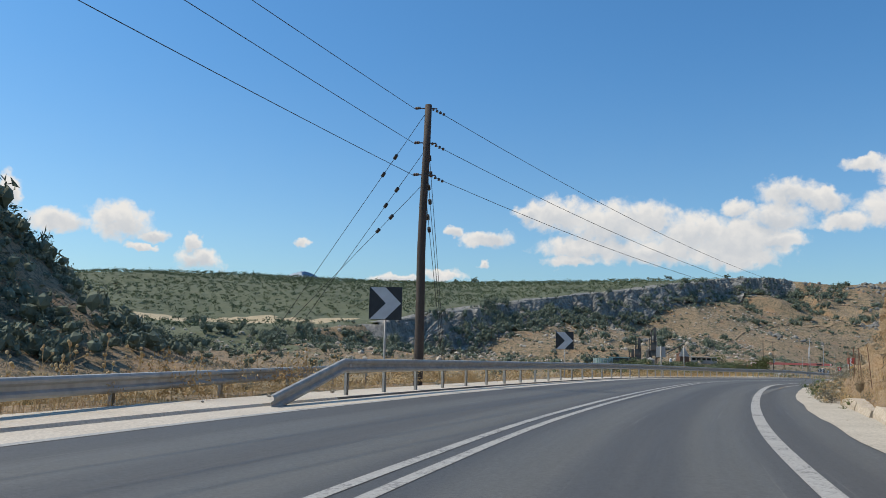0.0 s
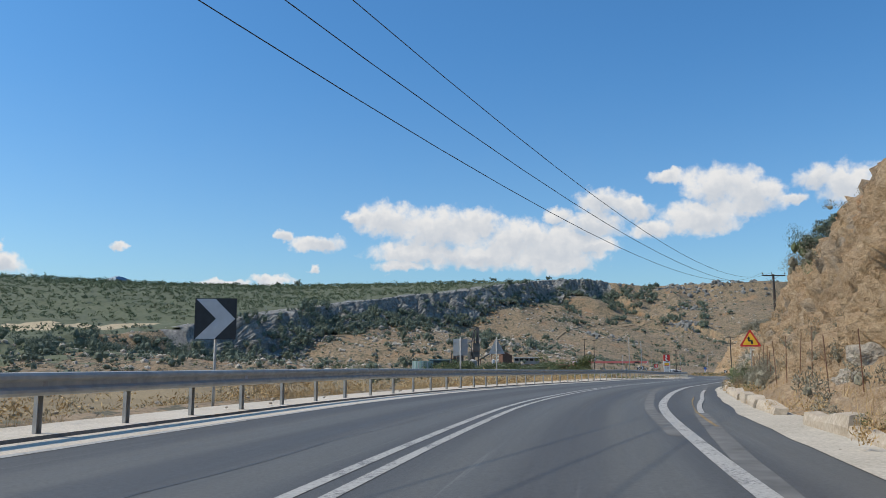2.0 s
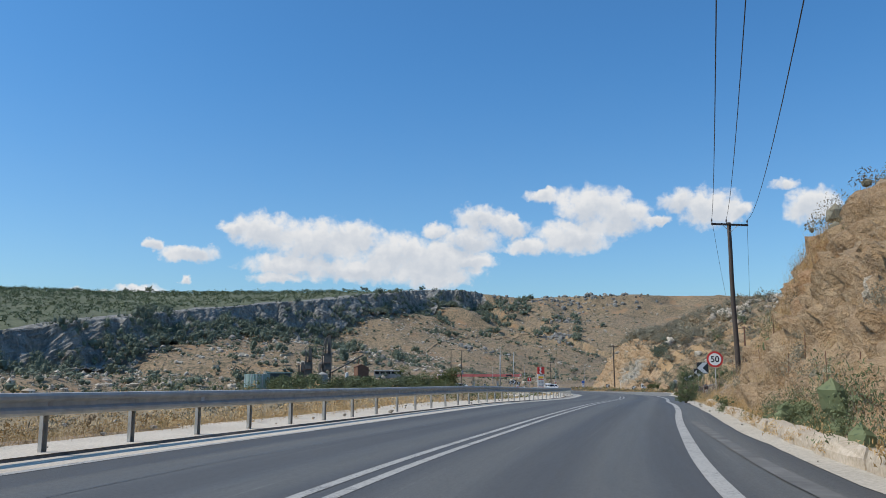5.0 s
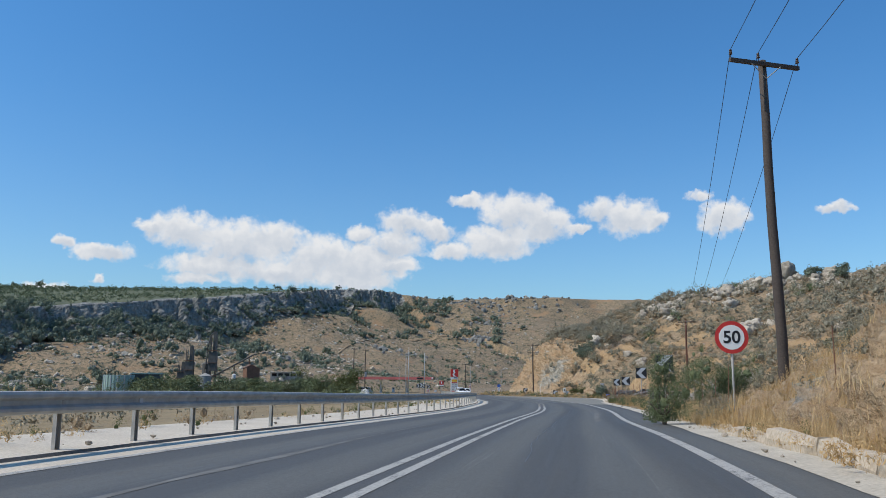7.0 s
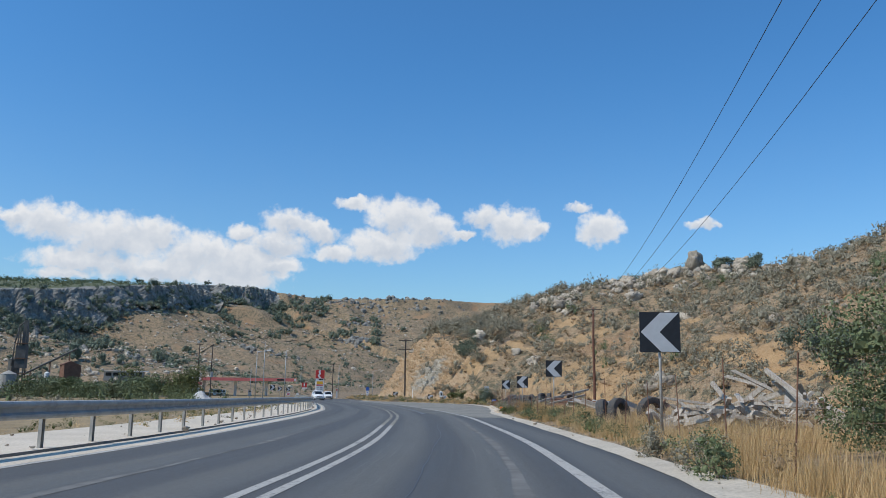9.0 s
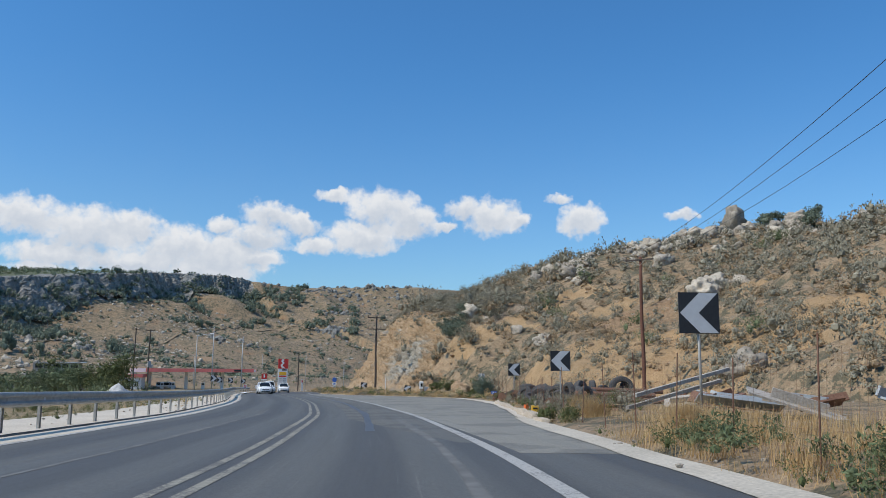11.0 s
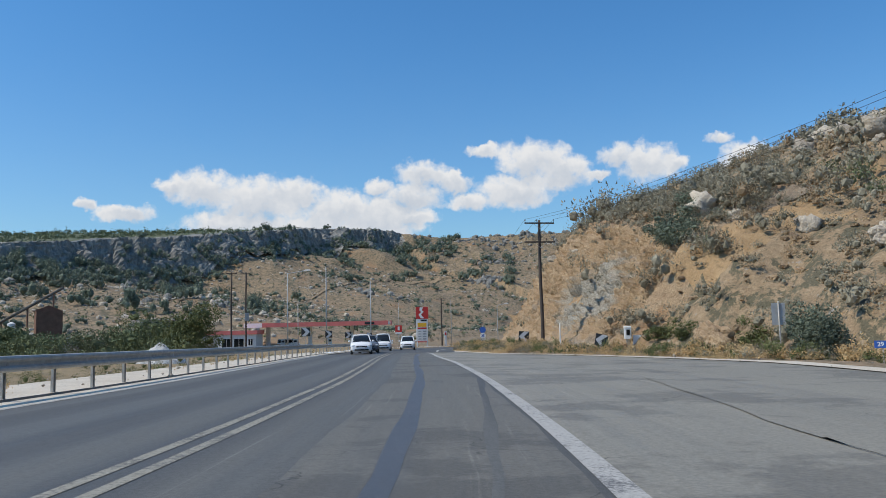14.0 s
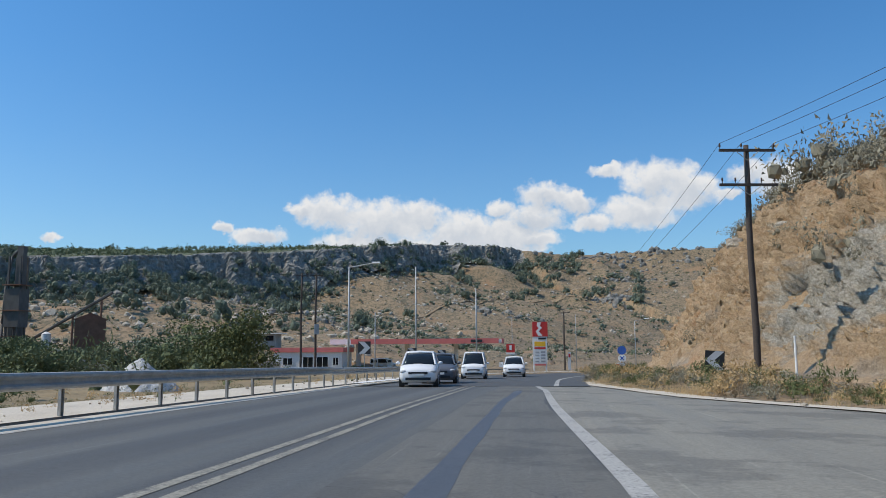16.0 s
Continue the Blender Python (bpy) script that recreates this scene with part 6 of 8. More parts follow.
# thistles behind the old rail
rt = np.random.default_rng(51)
bm = bmesh.new()
for k in range(60):
    yy = rt.uniform(3, 24)
    xx = float(centre(yy)) - rt.uniform(6.6, 9.6)
    zz = float(land(xx, yy))
    h = rt.uniform(0.6, 1.25)
    top = Vector((xx + rt.normal(0, 0.08), yy + rt.normal(0, 0.08), zz + h))
    tube(bm, (xx, yy, zz - 0.05), top, 0.006, 0.004, 5, False)
    for j in range(rt.integers(2, 5)):
        q = Vector((xx, yy, zz)).lerp(top, rt.uniform(0.45, 0.9))
        e2 = q + Vector((rt.normal(0, 0.14), rt.normal(0, 0.14), rt.uniform(0.1, 0.25)))
        tube(bm, q, e2, 0.004, 0.003, 4, False)
        ball(bm, e2, 0.028, 1, (1, 1, 1.2), 0.3, k)
    ball(bm, top, 0.035, 1, (1, 1, 1.2), 0.3, k)
th = part("thistles", bm, M["straw"], None)
tagged(th, "tall dry thistles with round seed heads behind the old rail", "thistle", kind="stuff")

# the far hill: scrub, evergreen oaks under the cliffs, olive groves on the plateau
def far_keep(x, y, rnd):
    p, sd, rz_, u = far_p(x, y, True)
    left = 1 - sstep(u, 70, 108)
    dens = 0.035 + left * (0.16 + 0.6 * sstep(fbm(x, y, 42, 3, 101), -0.15, 0.14)) + 0.35 * sstep(fbm(x, y, 70, 3, 102), 0.10, 0.35)
    dens = dens * np.where(u < 40, 1.4, 1.0)
    return (p > 0.02) & (sd > 18) & (rnd.random(len(x)) < dens)


x, y = pick(7600, -330, 170, 130, 840, 61, far_keep)
away = ~((x > -28) & (x < 70) & (y < 400))
x, y = x[away], y[away]
sz = np.minimum(np.random.default_rng(62).gamma(2.6, 0.8, len(x)) + 0.9, 6.0)
scatter("far_scrub", on_land(x, y), sz, 12, 0.12, 60, M["oak"], "dark evergreen scrub and oaks over the far hillside", "scrub", 0.62, 63, 6, 1, 0.62)
x, y = pick(7000, -300, 190, 150, 850, 64, lambda x, y, r: (far_p(x, y) > 0.0) & (far_p(x, y) < 1.0))
scatter("far_scrub", on_land(x, y), np.random.default_rng(65).uniform(0.8, 2.2, len(x)), 6, 0.22, 14, M["scrub"], "grey-green low scrub over the far hillside", "scrub", 0.6, 66, 2, 1, 0.6)
x, y = pick(6500, -220, 150, 200, 830, 166, lambda x, y, r: (far_p(x, y) > 0.0) & (far_p(x, y) < 0.97) & (r.random(len(x)) < 0.75))
scatter("far_scrub", on_land(x, y), np.random.default_rng(165).uniform(0.8, 2.1, len(x)), 8, 0.16, 16, M["olive"], "low dark green scrub over the far hillside", "scrub", 0.6, 167, 2, 1, 0.6)
# clumps of big oaks: middle and width
OAKS_WEST = [(-149, 419, 10), (-144, 419, 11), (-143, 406, 6), (-149, 458, 9), (-141, 453, 10), (-127, 444, 9), (-61, 277, 6), (-68, 262, 4), (-136, 493, 6), (-105, 423, 5), (-125, 489, 8), (-124, 513, 12), (-118, 542, 10), (-111, 492, 11), (-113, 556, 8), (-97, 572, 11), (-98, 596, 9), (-138, 512, 10), (-127, 549, 10), (-114, 571, 10)]
OAKS_MID = [(-72, 508, 16), (-71, 541, 9), (-36, 491, 10), (-37, 399, 5), (-66, 684, 17), (-22, 645, 9), (-10, 664, 14), (-16, 705, 12), (-31, 567, 6), (-33, 481, 10), (-36, 736, 11), (-17, 740, 7), (-88, 626, 9), (-78, 631, 7)]
OAKS_EAST = [(17, 700, 11), (30, 762, 22), (18, 774, 12), (51, 796, 20), (31, 799, 18), (53, 813, 14), (38, 777, 16), (48, 749, 7), (72, 729, 17), (100, 784, 10), (88, 708, 16), (82, 775, 7), (118, 745, 6), (20, 822, 18), (34, 826, 16), (60, 830, 14), (69, 734, 9), (98, 757, 9), (96, 731, 10), (85, 768, 7), (21, 818, 14), (47, 808, 12), (18, 748, 13), (25, 730, 12), (10, 780, 14), (72, 760, 6)]
OAKS_NORTH = [(-180, 292, 12), (-161, 307, 14), (-160, 329, 13), (-177, 255, 10), (-159, 351, 11), (-154, 366, 14), (-147, 388, 12), (-145, 418, 13), (-145, 449, 13), (-190, 240, 16), (-170, 275, 16), (-205, 215, 16), (-185, 215, 14), (-226, 271, 8), (-215, 180, 18), (-165, 240, 14), (-150, 340, 12), (-230, 150, 18)]
OAKS_LOWER = [(-91, 403, 6), (-83, 404, 7), (-120, 500, 10), (-68, 401, 6), (-98, 496, 7), (-51, 394, 6), (-43, 395, 5), (-53, 466, 7), (-99, 574, 8), (-30, 389, 4), (-132, 505, 10), (-115, 552, 8), (-79, 491, 6), (-72, 588, 6), (-71, 374, 5), (-29, 479, 5), (-62, 473, 5)]
rc = np.random.default_rng(67)
X_, Y_, S_ = [], [], []
for cx_, cy_, cw_ in OAKS_WEST + OAKS_MID + OAKS_EAST + OAKS_NORTH + OAKS_LOWER:
    n_ = max(1, int(round((cw_ / 4.2) ** 1.6)))
    X_ += list(rc.normal(cx_, cw_ * 0.27, n_) if n_ > 1 else [cx_])
    Y_ += list(rc.normal(cy_, cw_ * 0.27, n_) if n_ > 1 else [cy_])
    S_ += list(rc.uniform(0.75, 1.2, n_) * (min(cw_, 6.0) if n_ > 1 else cw_))
scatter("oak_clumps", on_land(np.array(X_), np.array(Y_)), np.array(S_) * 1.12, 12, 0.075, 260, M["oak"], "clumps of dark evergreen oaks on the far slope", "tree", 0.85, 68, 7, 1, 0.62)
# trees along the foot and the top of the cliffs
U_ = rc.uniform(24, 124, 980)
SD_ = np.where(rc.random(980) < 0.9, rc.uniform(4, 24, 980), rc.uniform(-6, 1, 980))
foot_ = [rim_start(u) for u in U_]
xr = np.array([p[0] + d[0] * (14 + q) for (p, d), q in zip(foot_, SD_)])
yr = np.array([p[1] + d[1] * (14 + q) for (p, d), q in zip(foot_, SD_)])
scatter("cliff_trees", on_land(xr, yr), np.where(SD_ > 3, rc.uniform(2.6, 6.4, 980), rc.uniform(1.5, 3.2, 980)), 12, 0.085, 150, M["oak"], "dark evergreen trees at the foot of the cliffs", "tree", 0.8, 69, 6, 1, 0.62)
# olive grove rows
gx_, gy2_ = np.meshgrid(np.arange(-640, -100, 8.0), np.arange(120, 900, 8.5))
gx_, gy2_ = gx_.ravel() + rc.normal(0, 1.0, gx_.size), gy2_.ravel() + rc.normal(0, 1.0, gx_.size)
pg = far_p(gx_, gy2_)
kg = (pg > 1.02) & (pg < 2.4) & ~((np.abs(gy2_ - 296 - 0.75 * (gx_ + 250)) < 20) & (gx_ > -310) & (gx_ < -190))
scatter("olive_grove", on_land(gx_[kg], gy2_[kg]), rc.uniform(4.0, 7.0, kg.sum()), 8, 0.22, 28, M["sage"], "rows of olive trees on the far slope", "tree", 0.55, 70, 0)
gx2, gy3 = np.meshgrid(np.arange(-170, 20, 8.0), np.arange(640, 960, 8.5))
gx2, gy3 = gx2.ravel() + rc.normal(0, 1.2, gx2.size), gy3.ravel() + rc.normal(0, 1.2, gx2.size)
kg = (far_p(gx2, gy3) > 1.03) & (gx2 > -100)
scatter("olive_grove", on_land(gx2[kg], gy3[kg]), rc.uniform(3.2, 5.0, kg.sum()), 6, 0.20, 20, M["sage"], "olive trees on the plateau above the cliffs", "tree", 0.5, 71, 0)
# wooded spur
x, y = pick(5200, -260, -92, 10, 190, 72, lambda x, y, r: (spur_h(x, y) > 7) & (fbm(x, y, 30, 3, 113) > -0.3))
scatter("spur_trees", on_land(x, y), np.random.default_rng(73).gamma(4.0, 0.75, len(x)) + 1.2, 9, 0.135, 38, M["oak"], "dark trees and scrub on the steep wooded spur", "tree", 0.75, 74, 6, 1, 0.62)
x, y = pick(5200, -330, -80, -30, 210, 172, lambda x, y, r: (spur_h(x, y) > 3) & (r.random(len(x)) < 0.75))
scatter("spur_scrub", on_land(x, y), np.random.default_rng(173).uniform(0.8, 2.4, len(x)), 7, 0.17, 22, M["scrub"], "grey-green low scrub on the steep spur", "scrub", 0.65, 174, 0)
# valley bushes between the road and the plant
x, y = pick(520, -80, 8, 200, 330, 75, lambda x, y, r: (x < centre(y) - 19) & (x < 23 - 0.345 * (y - 207)) & (fbm(x, y, 22, 3, 115) > 0.0))
scatter("valley_bushes", on_land(x, y), np.random.default_rng(76).uniform(1.4, 4.2, len(x)), 8, 0.06, 220, M["olive"], "leafy green bushes on the valley floor", "bush", 0.8, 77)
x, y = pick(2600, -190, -10, 20, 330, 78, lambda x, y, r: (x < centre(y) - 22) & (fbm(x, y, 30, 3, 117) > -0.15))
scatter("valley_bushes", on_land(x, y), np.random.default_rng(79).uniform(0.8, 2.4, len(x)), 8, 0.15, 40, M["scrub"], "low scrub on the valley floor", "bush", 0.6, 80, 0)
x, y = pick(700, -220, -30, 60, 340, 178, lambda x, y, r: (x < centre(y) - 60) & (fbm(x, y, 40, 3, 217) > 0.0))
scatter("valley_bushes", on_land(x, y), np.random.default_rng(179).uniform(1.2, 3.6, len(x)), 8, 0.09, 130, M["oak"], "dark evergreen bushes on the valley floor", "bush", 0.75, 180, 6, 1, 0.62)


def tree(name, at, h, w, material, label, leaf=0.10, n=2600, trunk_h=0.45, seed=1, bushy=False, group=""):
    """A tapered trunk with limbs and a crown of many small leaves."""
    rnd = np.random.default_rng(seed)
    t = thing(name, label, "bush" if bushy else "tree", at, 0, group)
    rr = random.Random(seed)

    def b_trunk(bm):
        base = Vector((0, 0, -0.3))
        fork = Vector((rr.uniform(-0.1, 0.1) * w, rr.uniform(-0.1, 0.1) * w, h * trunk_h))
        tube(bm, base, fork, 0.05 * h ** 0.9, 0.032 * h ** 0.9, 9)
        for k in range(7):
            a = k * 0.9 + rr.uniform(0, 0.5)
            m1 = fork + Vector((math.cos(a) * w * 0.2, math.sin(a) * w * 0.2, h * 0.14))
            tube(bm, fork, m1, 0.022 * h, 0.013 * h, 7)
            m2 = m1 + Vector((math.cos(a + 0.3) * w * 0.18, math.sin(a + 0.3) * w * 0.18, h * rr.uniform(0.08, 0.22)))
            tube(bm, m1, m2, 0.013 * h, 0.004 * h, 6)
    solid("trunk", b_trunk, M["bark"], t, smooth=True)
    k = 14
    cen = rnd.normal(size=(k, 3)) * (0.24, 0.24, 0.24 if bushy else 0.17) + (0, 0, 0.46 if bushy else 0.66)
    rad = rnd.uniform(0.20, 0.33, k) if bushy else rnd.uniform(0.13, 0.27, k)
    wi = rnd.integers(0, k, n)
    d = rnd.normal(size=(n, 3))
    d /= np.linalg.norm(d, axis=1)[:, None]
    p = cen[wi] + d * (rad[wi] * rnd.uniform(0.5, 1.12, n) ** 0.7)[:, None]
    if bushy:
        p[:, 2] = np.abs(p[:, 2] - 0.02) + 0.02
    p = p * (w, w, h)
    v, f = quads(p, leaf, rnd)
    tri_ = np.concatenate([v[f[:, [0, 1, 2]]].reshape(-1, 3), v[f[:, [0, 2, 3]]].reshape(-1, 3)])
    iv_, if_ = ICO[2]
    inner_ = [((iv_ * (rad[q] * (0.28 if bushy else 0.45) * (1 + rnd.normal(0, 0.14, (len(iv_), 1)))) + cen[q]) * (w, w, h))[if_].reshape(-1, 3) for q in range(k)]
    tri_ = np.concatenate([tri_] + inner_)
    if bushy:
        tri_[:, 2] = np.maximum(tri_[:, 2], -0.02)
    c = new("crown", mesh_from("crown", tri_, np.arange(len(tri_)).reshape(-1, 3), [material]))
    c.parent = t
    return t


def at_land(x, y, dz=0.0):
    return (x, y, float(land(x, y)) + dz)


tree("tree", at_land(11.9, 70.6, -0.3), 2.5, 2.3, M["oak"], "dark evergreen tree standing on top of the road cutting", 0.06, 6500, 0.15, 3)
tree("bush", at_land(14.3, 110.3), 2.0, 1.35, M["olive"], "dense dark green bush beside the road verge", 0.022, 17000, 0.08, 4, True)
tree("bush", at_land(20.4, 119.4), 2.0, 2.1, M["olive"], "dark green bush overhanging the scrap yard fence", 0.028, 24000, 0.08, 14, True)
tree("bush", at_land(39.6, 209.5), 2.5, 2.1, M["oak"], "dense dark green bush by the kilometre plate", 0.05, 14000, 0.22, 5, True)
tree("tree", at_land(90.5, 226.5, -0.5), 4.0, 4.0, M["oak"], "round dark tree among the boulders on the crest", 0.13, 2600, 0.3, 6)
tree("tree", at_land(87.6, 231.5, -0.3), 2.8, 4.2, M["oak"], "low spreading tree beside the rock on the crest", 0.13, 1800, 0.3, 7)
tree("tree", at_land(80, 178, -0.3), 4.2, 2.6, M["scrub"], "thin-crowned small tree on the skyline", 0.12, 700, 0.5, 8)
tree("tree", at_land(56.0, 166.0, -0.2), 4.2, 5.0, M["oak"], "dark green tree low on the rocky hillside", 0.12, 5000, 0.3, 17)
for k, (bx_, by_, bh_, bw_) in enumerate(((1.5, 263, 3.4, 5.0), (-4, 270, 3.2, 6.5), (-10, 268, 3.0, 6.0), (-15, 262, 2.8, 6.0), (-21, 266, 3.0, 6.5), (-27, 258, 3.0, 6.0), (-8, 281, 3.8, 6.0))):
    bx_, by_ = 24.3 + 1.27 * (bx_ - 24.3), 187 + 1.27 * (by_ - 187)
    tree("bush", at_land(bx_, by_), bh_ * (1.8 if k == 0 else 1.3), bw_ * 1.4, M["green_weed"] if k in (0, 6) else M["olive" if k % 2 else "sage"], "broad leafy green bush on the valley floor", 0.15, 9500, 0.25, 100 + k, True, "valley bushes")
for k, (bx_, by_, bh_, bw_) in enumerate(((42.9, 223.0, 1.35, 1.9), (40.7, 227.9, 1.1, 2.0), (39.9, 230.2, 0.9, 1.6))):
    tree("bush", at_land(bx_, by_, -0.1), bh_, bw_, M["green_weed"], "bright green weedy bush at the foot of the cutting", 0.05, 3200, 0.12, 130 + k, True, "green weeds")
for k, (bx_, by_, bh_, bw_) in enumerate(((44.9, 238.2, 2.1, 3.0), (43.4, 236.0, 1.8, 2.8), (46.2, 240.6, 1.9, 2.6), (43.0, 239.0, 1.5, 2.2))):
    tree("bush", at_land(bx_, by_, 0.3), bh_, bw_, M["oak"], "dark evergreen shrub growing on the face of the cutting", 0.07, 2600, 0.2, 140 + k, True, "cutting shrubs")
for k, (bx_, by_, bh_, bw_) in enumerate(((-45.5, 257, 3.6, 5.0), (-41.0, 262, 3.8, 5.5), (-36.0, 288, 3.6, 6.0), (-30.5, 296, 3.2, 5.5))):
    tree("bush", at_land(bx_, by_), bh_, bw_, M["olive"], "dense green bush beside the disused plant", 0.17, 4200, 0.25, 110 + k, True, "plant bushes")
rb_ = np.random.default_rng(121)
for lo_, hi_, y0_, y1_, n_, s0_, s1_, mat_, lab_ in ((10.4, 12.2, 64, 99, 30, 1.1, 2.0, "scrub", "grey-green bushes along the brow of the cutting"), (10.2, 12.0, 66, 97, 22, 1.0, 2.1, "olive", "dark green bushes along the brow of the cutting"),
                                                     (6.5, 7.6, 50, 82, 24, 0.9, 1.7, "scrub", "big grey-brown bushes at the foot of the cutting"), (6.3, 7.4, 60, 88, 13, 0.9, 1.6, "olive", "green bushes at the foot of the cutting")):
    yy_ = rb_.uniform(y0_, y1_, n_)
    dd_ = rb_.uniform(lo_, hi_, n_) - np.interp(yy_, [66, 80], [0.0, 1.2]) * (lo_ > 9)
    scatter("brow_bushes" if lo_ > 9 else "foot_bushes", on_land(centre(yy_) + dd_, yy_) - (0, 0, 0.1), rb_.uniform(s0_, s1_, n_), 8, 0.03, 1500, M[mat_], lab_, "bush", 0.85, int(lo_ * 10) + n_, 6, 1, 0.5)
for k, (bx_, by_) in enumerate(((2.1, 30.5), (1.6, 24.5), (9.4, 90.6), (24.6, 121.6), (17.5, 120.6), (19.4, 124.2))):
    tree("bush", (float(centre(by_)) + float(np.interp(by_, EDGE_Y, EDGE_D)) + 0.6, by_, float(surf(centre(by_) + 5, by_)) - 0.03), 0.62, 0.66, M["scrub"] if k % 2 else M["olive"], "small grey-green weed bush growing in the gutter", 0.02, 1300, 0.15, 140 + k, True, "gutter weeds")
for k, (bx_, by_) in enumerate(((26.7, 161.9), (26.6, 160.6), (24.6, 152.0))):
    s_ = on_land(np.array([bx_ + 1.6]), np.array([by_]))
    blades("grass_clump", np.repeat(s_, 3, 0), 0.45, 0.85, 900, 0.16, 0.004, M["straw"], "dense rusty dry grass clump over the kerb wall", 150 + k, 0.5)

for k, (bx_, by_, bh_, bw_) in enumerate(((27.0, 161.5, 0.5, 0.5), (26.9, 159.6, 0.5, 0.65), (27.9, 164.2, 0.35, 0.36), (28.0, 166.3, 0.2, 0.22), (29.6, 169.8, 0.6, 0.7))):
    tree("bush", at_land(bx_, by_, -0.05), bh_, bw_, M["green_weed"], "green weed bush growing along the kerb wall", 0.022, 1700, 0.15, 160 + k, True, "kerb weeds")
for k, (bx_, by_, bh_) in enumerate(((-330, 720, 5.0), (-293, 735, 4.5), (-277, 745, 6.0), (-95, 812, 5.0), (-40, 805, 4.5))):
    tree("tree", at_land(bx_, by_, -0.2), bh_, bh_ * 1.1, M["oak"], "small lone tree on the plateau skyline", 0.3, 700, 0.35, 170 + k, False, "plateau trees")

# agaves by the shrine
for k, (ax_, ay_, as_) in enumerate(((39.6, 232.0, 0.9), (37.2, 234.0, 0.8), (36.6, 231.0, 0.6))):
    ag = thing("agave", "spiky green agave beside the roadside shrine", "agave", at_land(ax_, ay_), 40 * k, "agaves")
    for q in range(22):
        a_, e_ = q * 2.4, 0.35 + 1.05 * ((q * 7) % 22) / 22
        d_ = Vector((math.cos(a_) * math.cos(e_), math.sin(a_) * math.cos(e_), math.sin(e_))) * as_
        sd_ = Vector((-math.sin(a_), math.cos(a_), 0)) * 0.045 * as_

        def b_leaf(bm):
            vs = [bm.verts.new(v) for v in (-sd_ * 0.7, sd_ * 0.7, d_ * 0.45 + sd_, d_, d_ * 0.45 - sd_)]
            lo = bm.verts.new(d_ * 0.4 - Vector((0, 0, 0.03)))
            bm.faces.new(vs)
            for i in range(5):
                bm.faces.new((vs[(i + 1) % 5], vs[i], lo))
        solid("leaf", b_leaf, M["olive"], ag)

# ---- rocks ----
rock_meshes = []
for k in range(8):
    bm = bmesh.new()
    ball(bm, (0, 0, 0), 1.0, 3, (1.0, 0.8, 0.72), 0.42, k + 2)
    for v in bm.verts:      # worn facets
        d_ = noise.voronoi(v.co * 1.5 + Vector((k * 4.0, 0, 0)))[0]
        v.co *= 0.80 + 0.55 * min(d_[1] - d_[0], 0.6) + 0.09 * noise.noise(v.co * 5.0)
    me = bpy.data.meshes.new("boulder")
    bm.to_mesh(me)
    bm.free()
    me.materials.append(M["boulder"])
    me.polygons.foreach_set("use_smooth", np.full(len(me.polygons), True))
    rock_meshes.append(me)
# finer ones for the big outcrops
outcrop_meshes = []
for k in range(4):
    bm = bmesh.new()
    ball(bm, (0, 0, 0), 1.0, 5, (1.0, 0.8, 0.85), 0.30, k + 12)
    for v in bm.verts:
        q_ = v.co + Vector((k * 6.0, 1.0, 0))
        d_ = noise.voronoi(q_ * 1.3)[0]
        e_ = noise.voronoi(q_ * 3.4)[0]
        v.co *= 0.78 + 0.42 * min(d_[1] - d_[0], 0.5) + 0.13 * min(e_[1] - e_[0], 0.5) + 0.09 * noise.fractal(q_ * 3.0, 0.8, 2.1, 5)
    me = bpy.data.meshes.new("boulder")
    bm.to_mesh(me)
    bm.free()
    me.materials.append(M["boulder"])
    me.polygons.foreach_set("use_smooth", np.full(len(me.polygons), True))
    outcrop_meshes.append(me)


def boulder(x, y, s, dz=0.0, label="pale weathered limestone boulder on the hillside", sq=(1, 1, 1)):
    k = int(rock_rng.integers(0, 8))
    ob = new("boulder", rock_meshes[k])
    a = [float(v) for v in rock_rng.uniform(-30, 30, 3)]
    ob.matrix_world = pose(x, y, float(land(x, y)) + dz + s * 0.25, a[0], a[1], a[2] * 6) @ Matrix.Diagonal((s * sq[0], s * sq[1], s * sq[2], 1))
    return tagged(ob, label, "boulder", "boulders")


rock_rng = np.random.default_rng(91)
big_ = boulder(41.2, 224.4, 1.35, 0.35, "big ochre boulder lying at the foot of the cutting", (1.15, 0.8, 0.95))
big_.data = outcrop_meshes[1].copy()
big_.data.materials[0] = M["cut"]
boulder(84.4, 235.4, 2.1, 1.2, "tall pale rock standing on the crest", (0.8, 0.8, 1.5))
CREST = [(60, 247), (64, 246), (69, 248), (76, 243), (84, 236), (92, 226), (100, 214)]
for k in range(290):
    u = rock_rng.random() ** 0.8 * 6
    cx_, cy_ = (np.interp(u, range(7), [p[q] for p in CREST]) for q in (0, 1))
    boulder(float(cx_ + rock_rng.normal(0, 3.2)), float(cy_ - abs(rock_rng.normal(0, 5.5)) + 1.5), float(min(rock_rng.gamma(2.4, 0.20) + 0.25, 1.5)))
for bx_, by_, bs_ in ((60.4, 245.3, 0.8), (68.6, 249.8, 1.5), (71.7, 241.7, 1.2), (75.4, 243.7, 1.6), (63.8, 211.2, 2.3), (65.5, 212.5, 1.8), (62.6, 209.6, 1.4), (49.5, 220.8, 1.1), (47.8, 236.2, 0.8), (90.0, 229.0, 2.2), (95.0, 222.0, 2.4)):
    boulder(bx_, by_, bs_, 0.1, "big pale limestone outcrop on the hillside").data = outcrop_meshes[int(bx_) % 4]
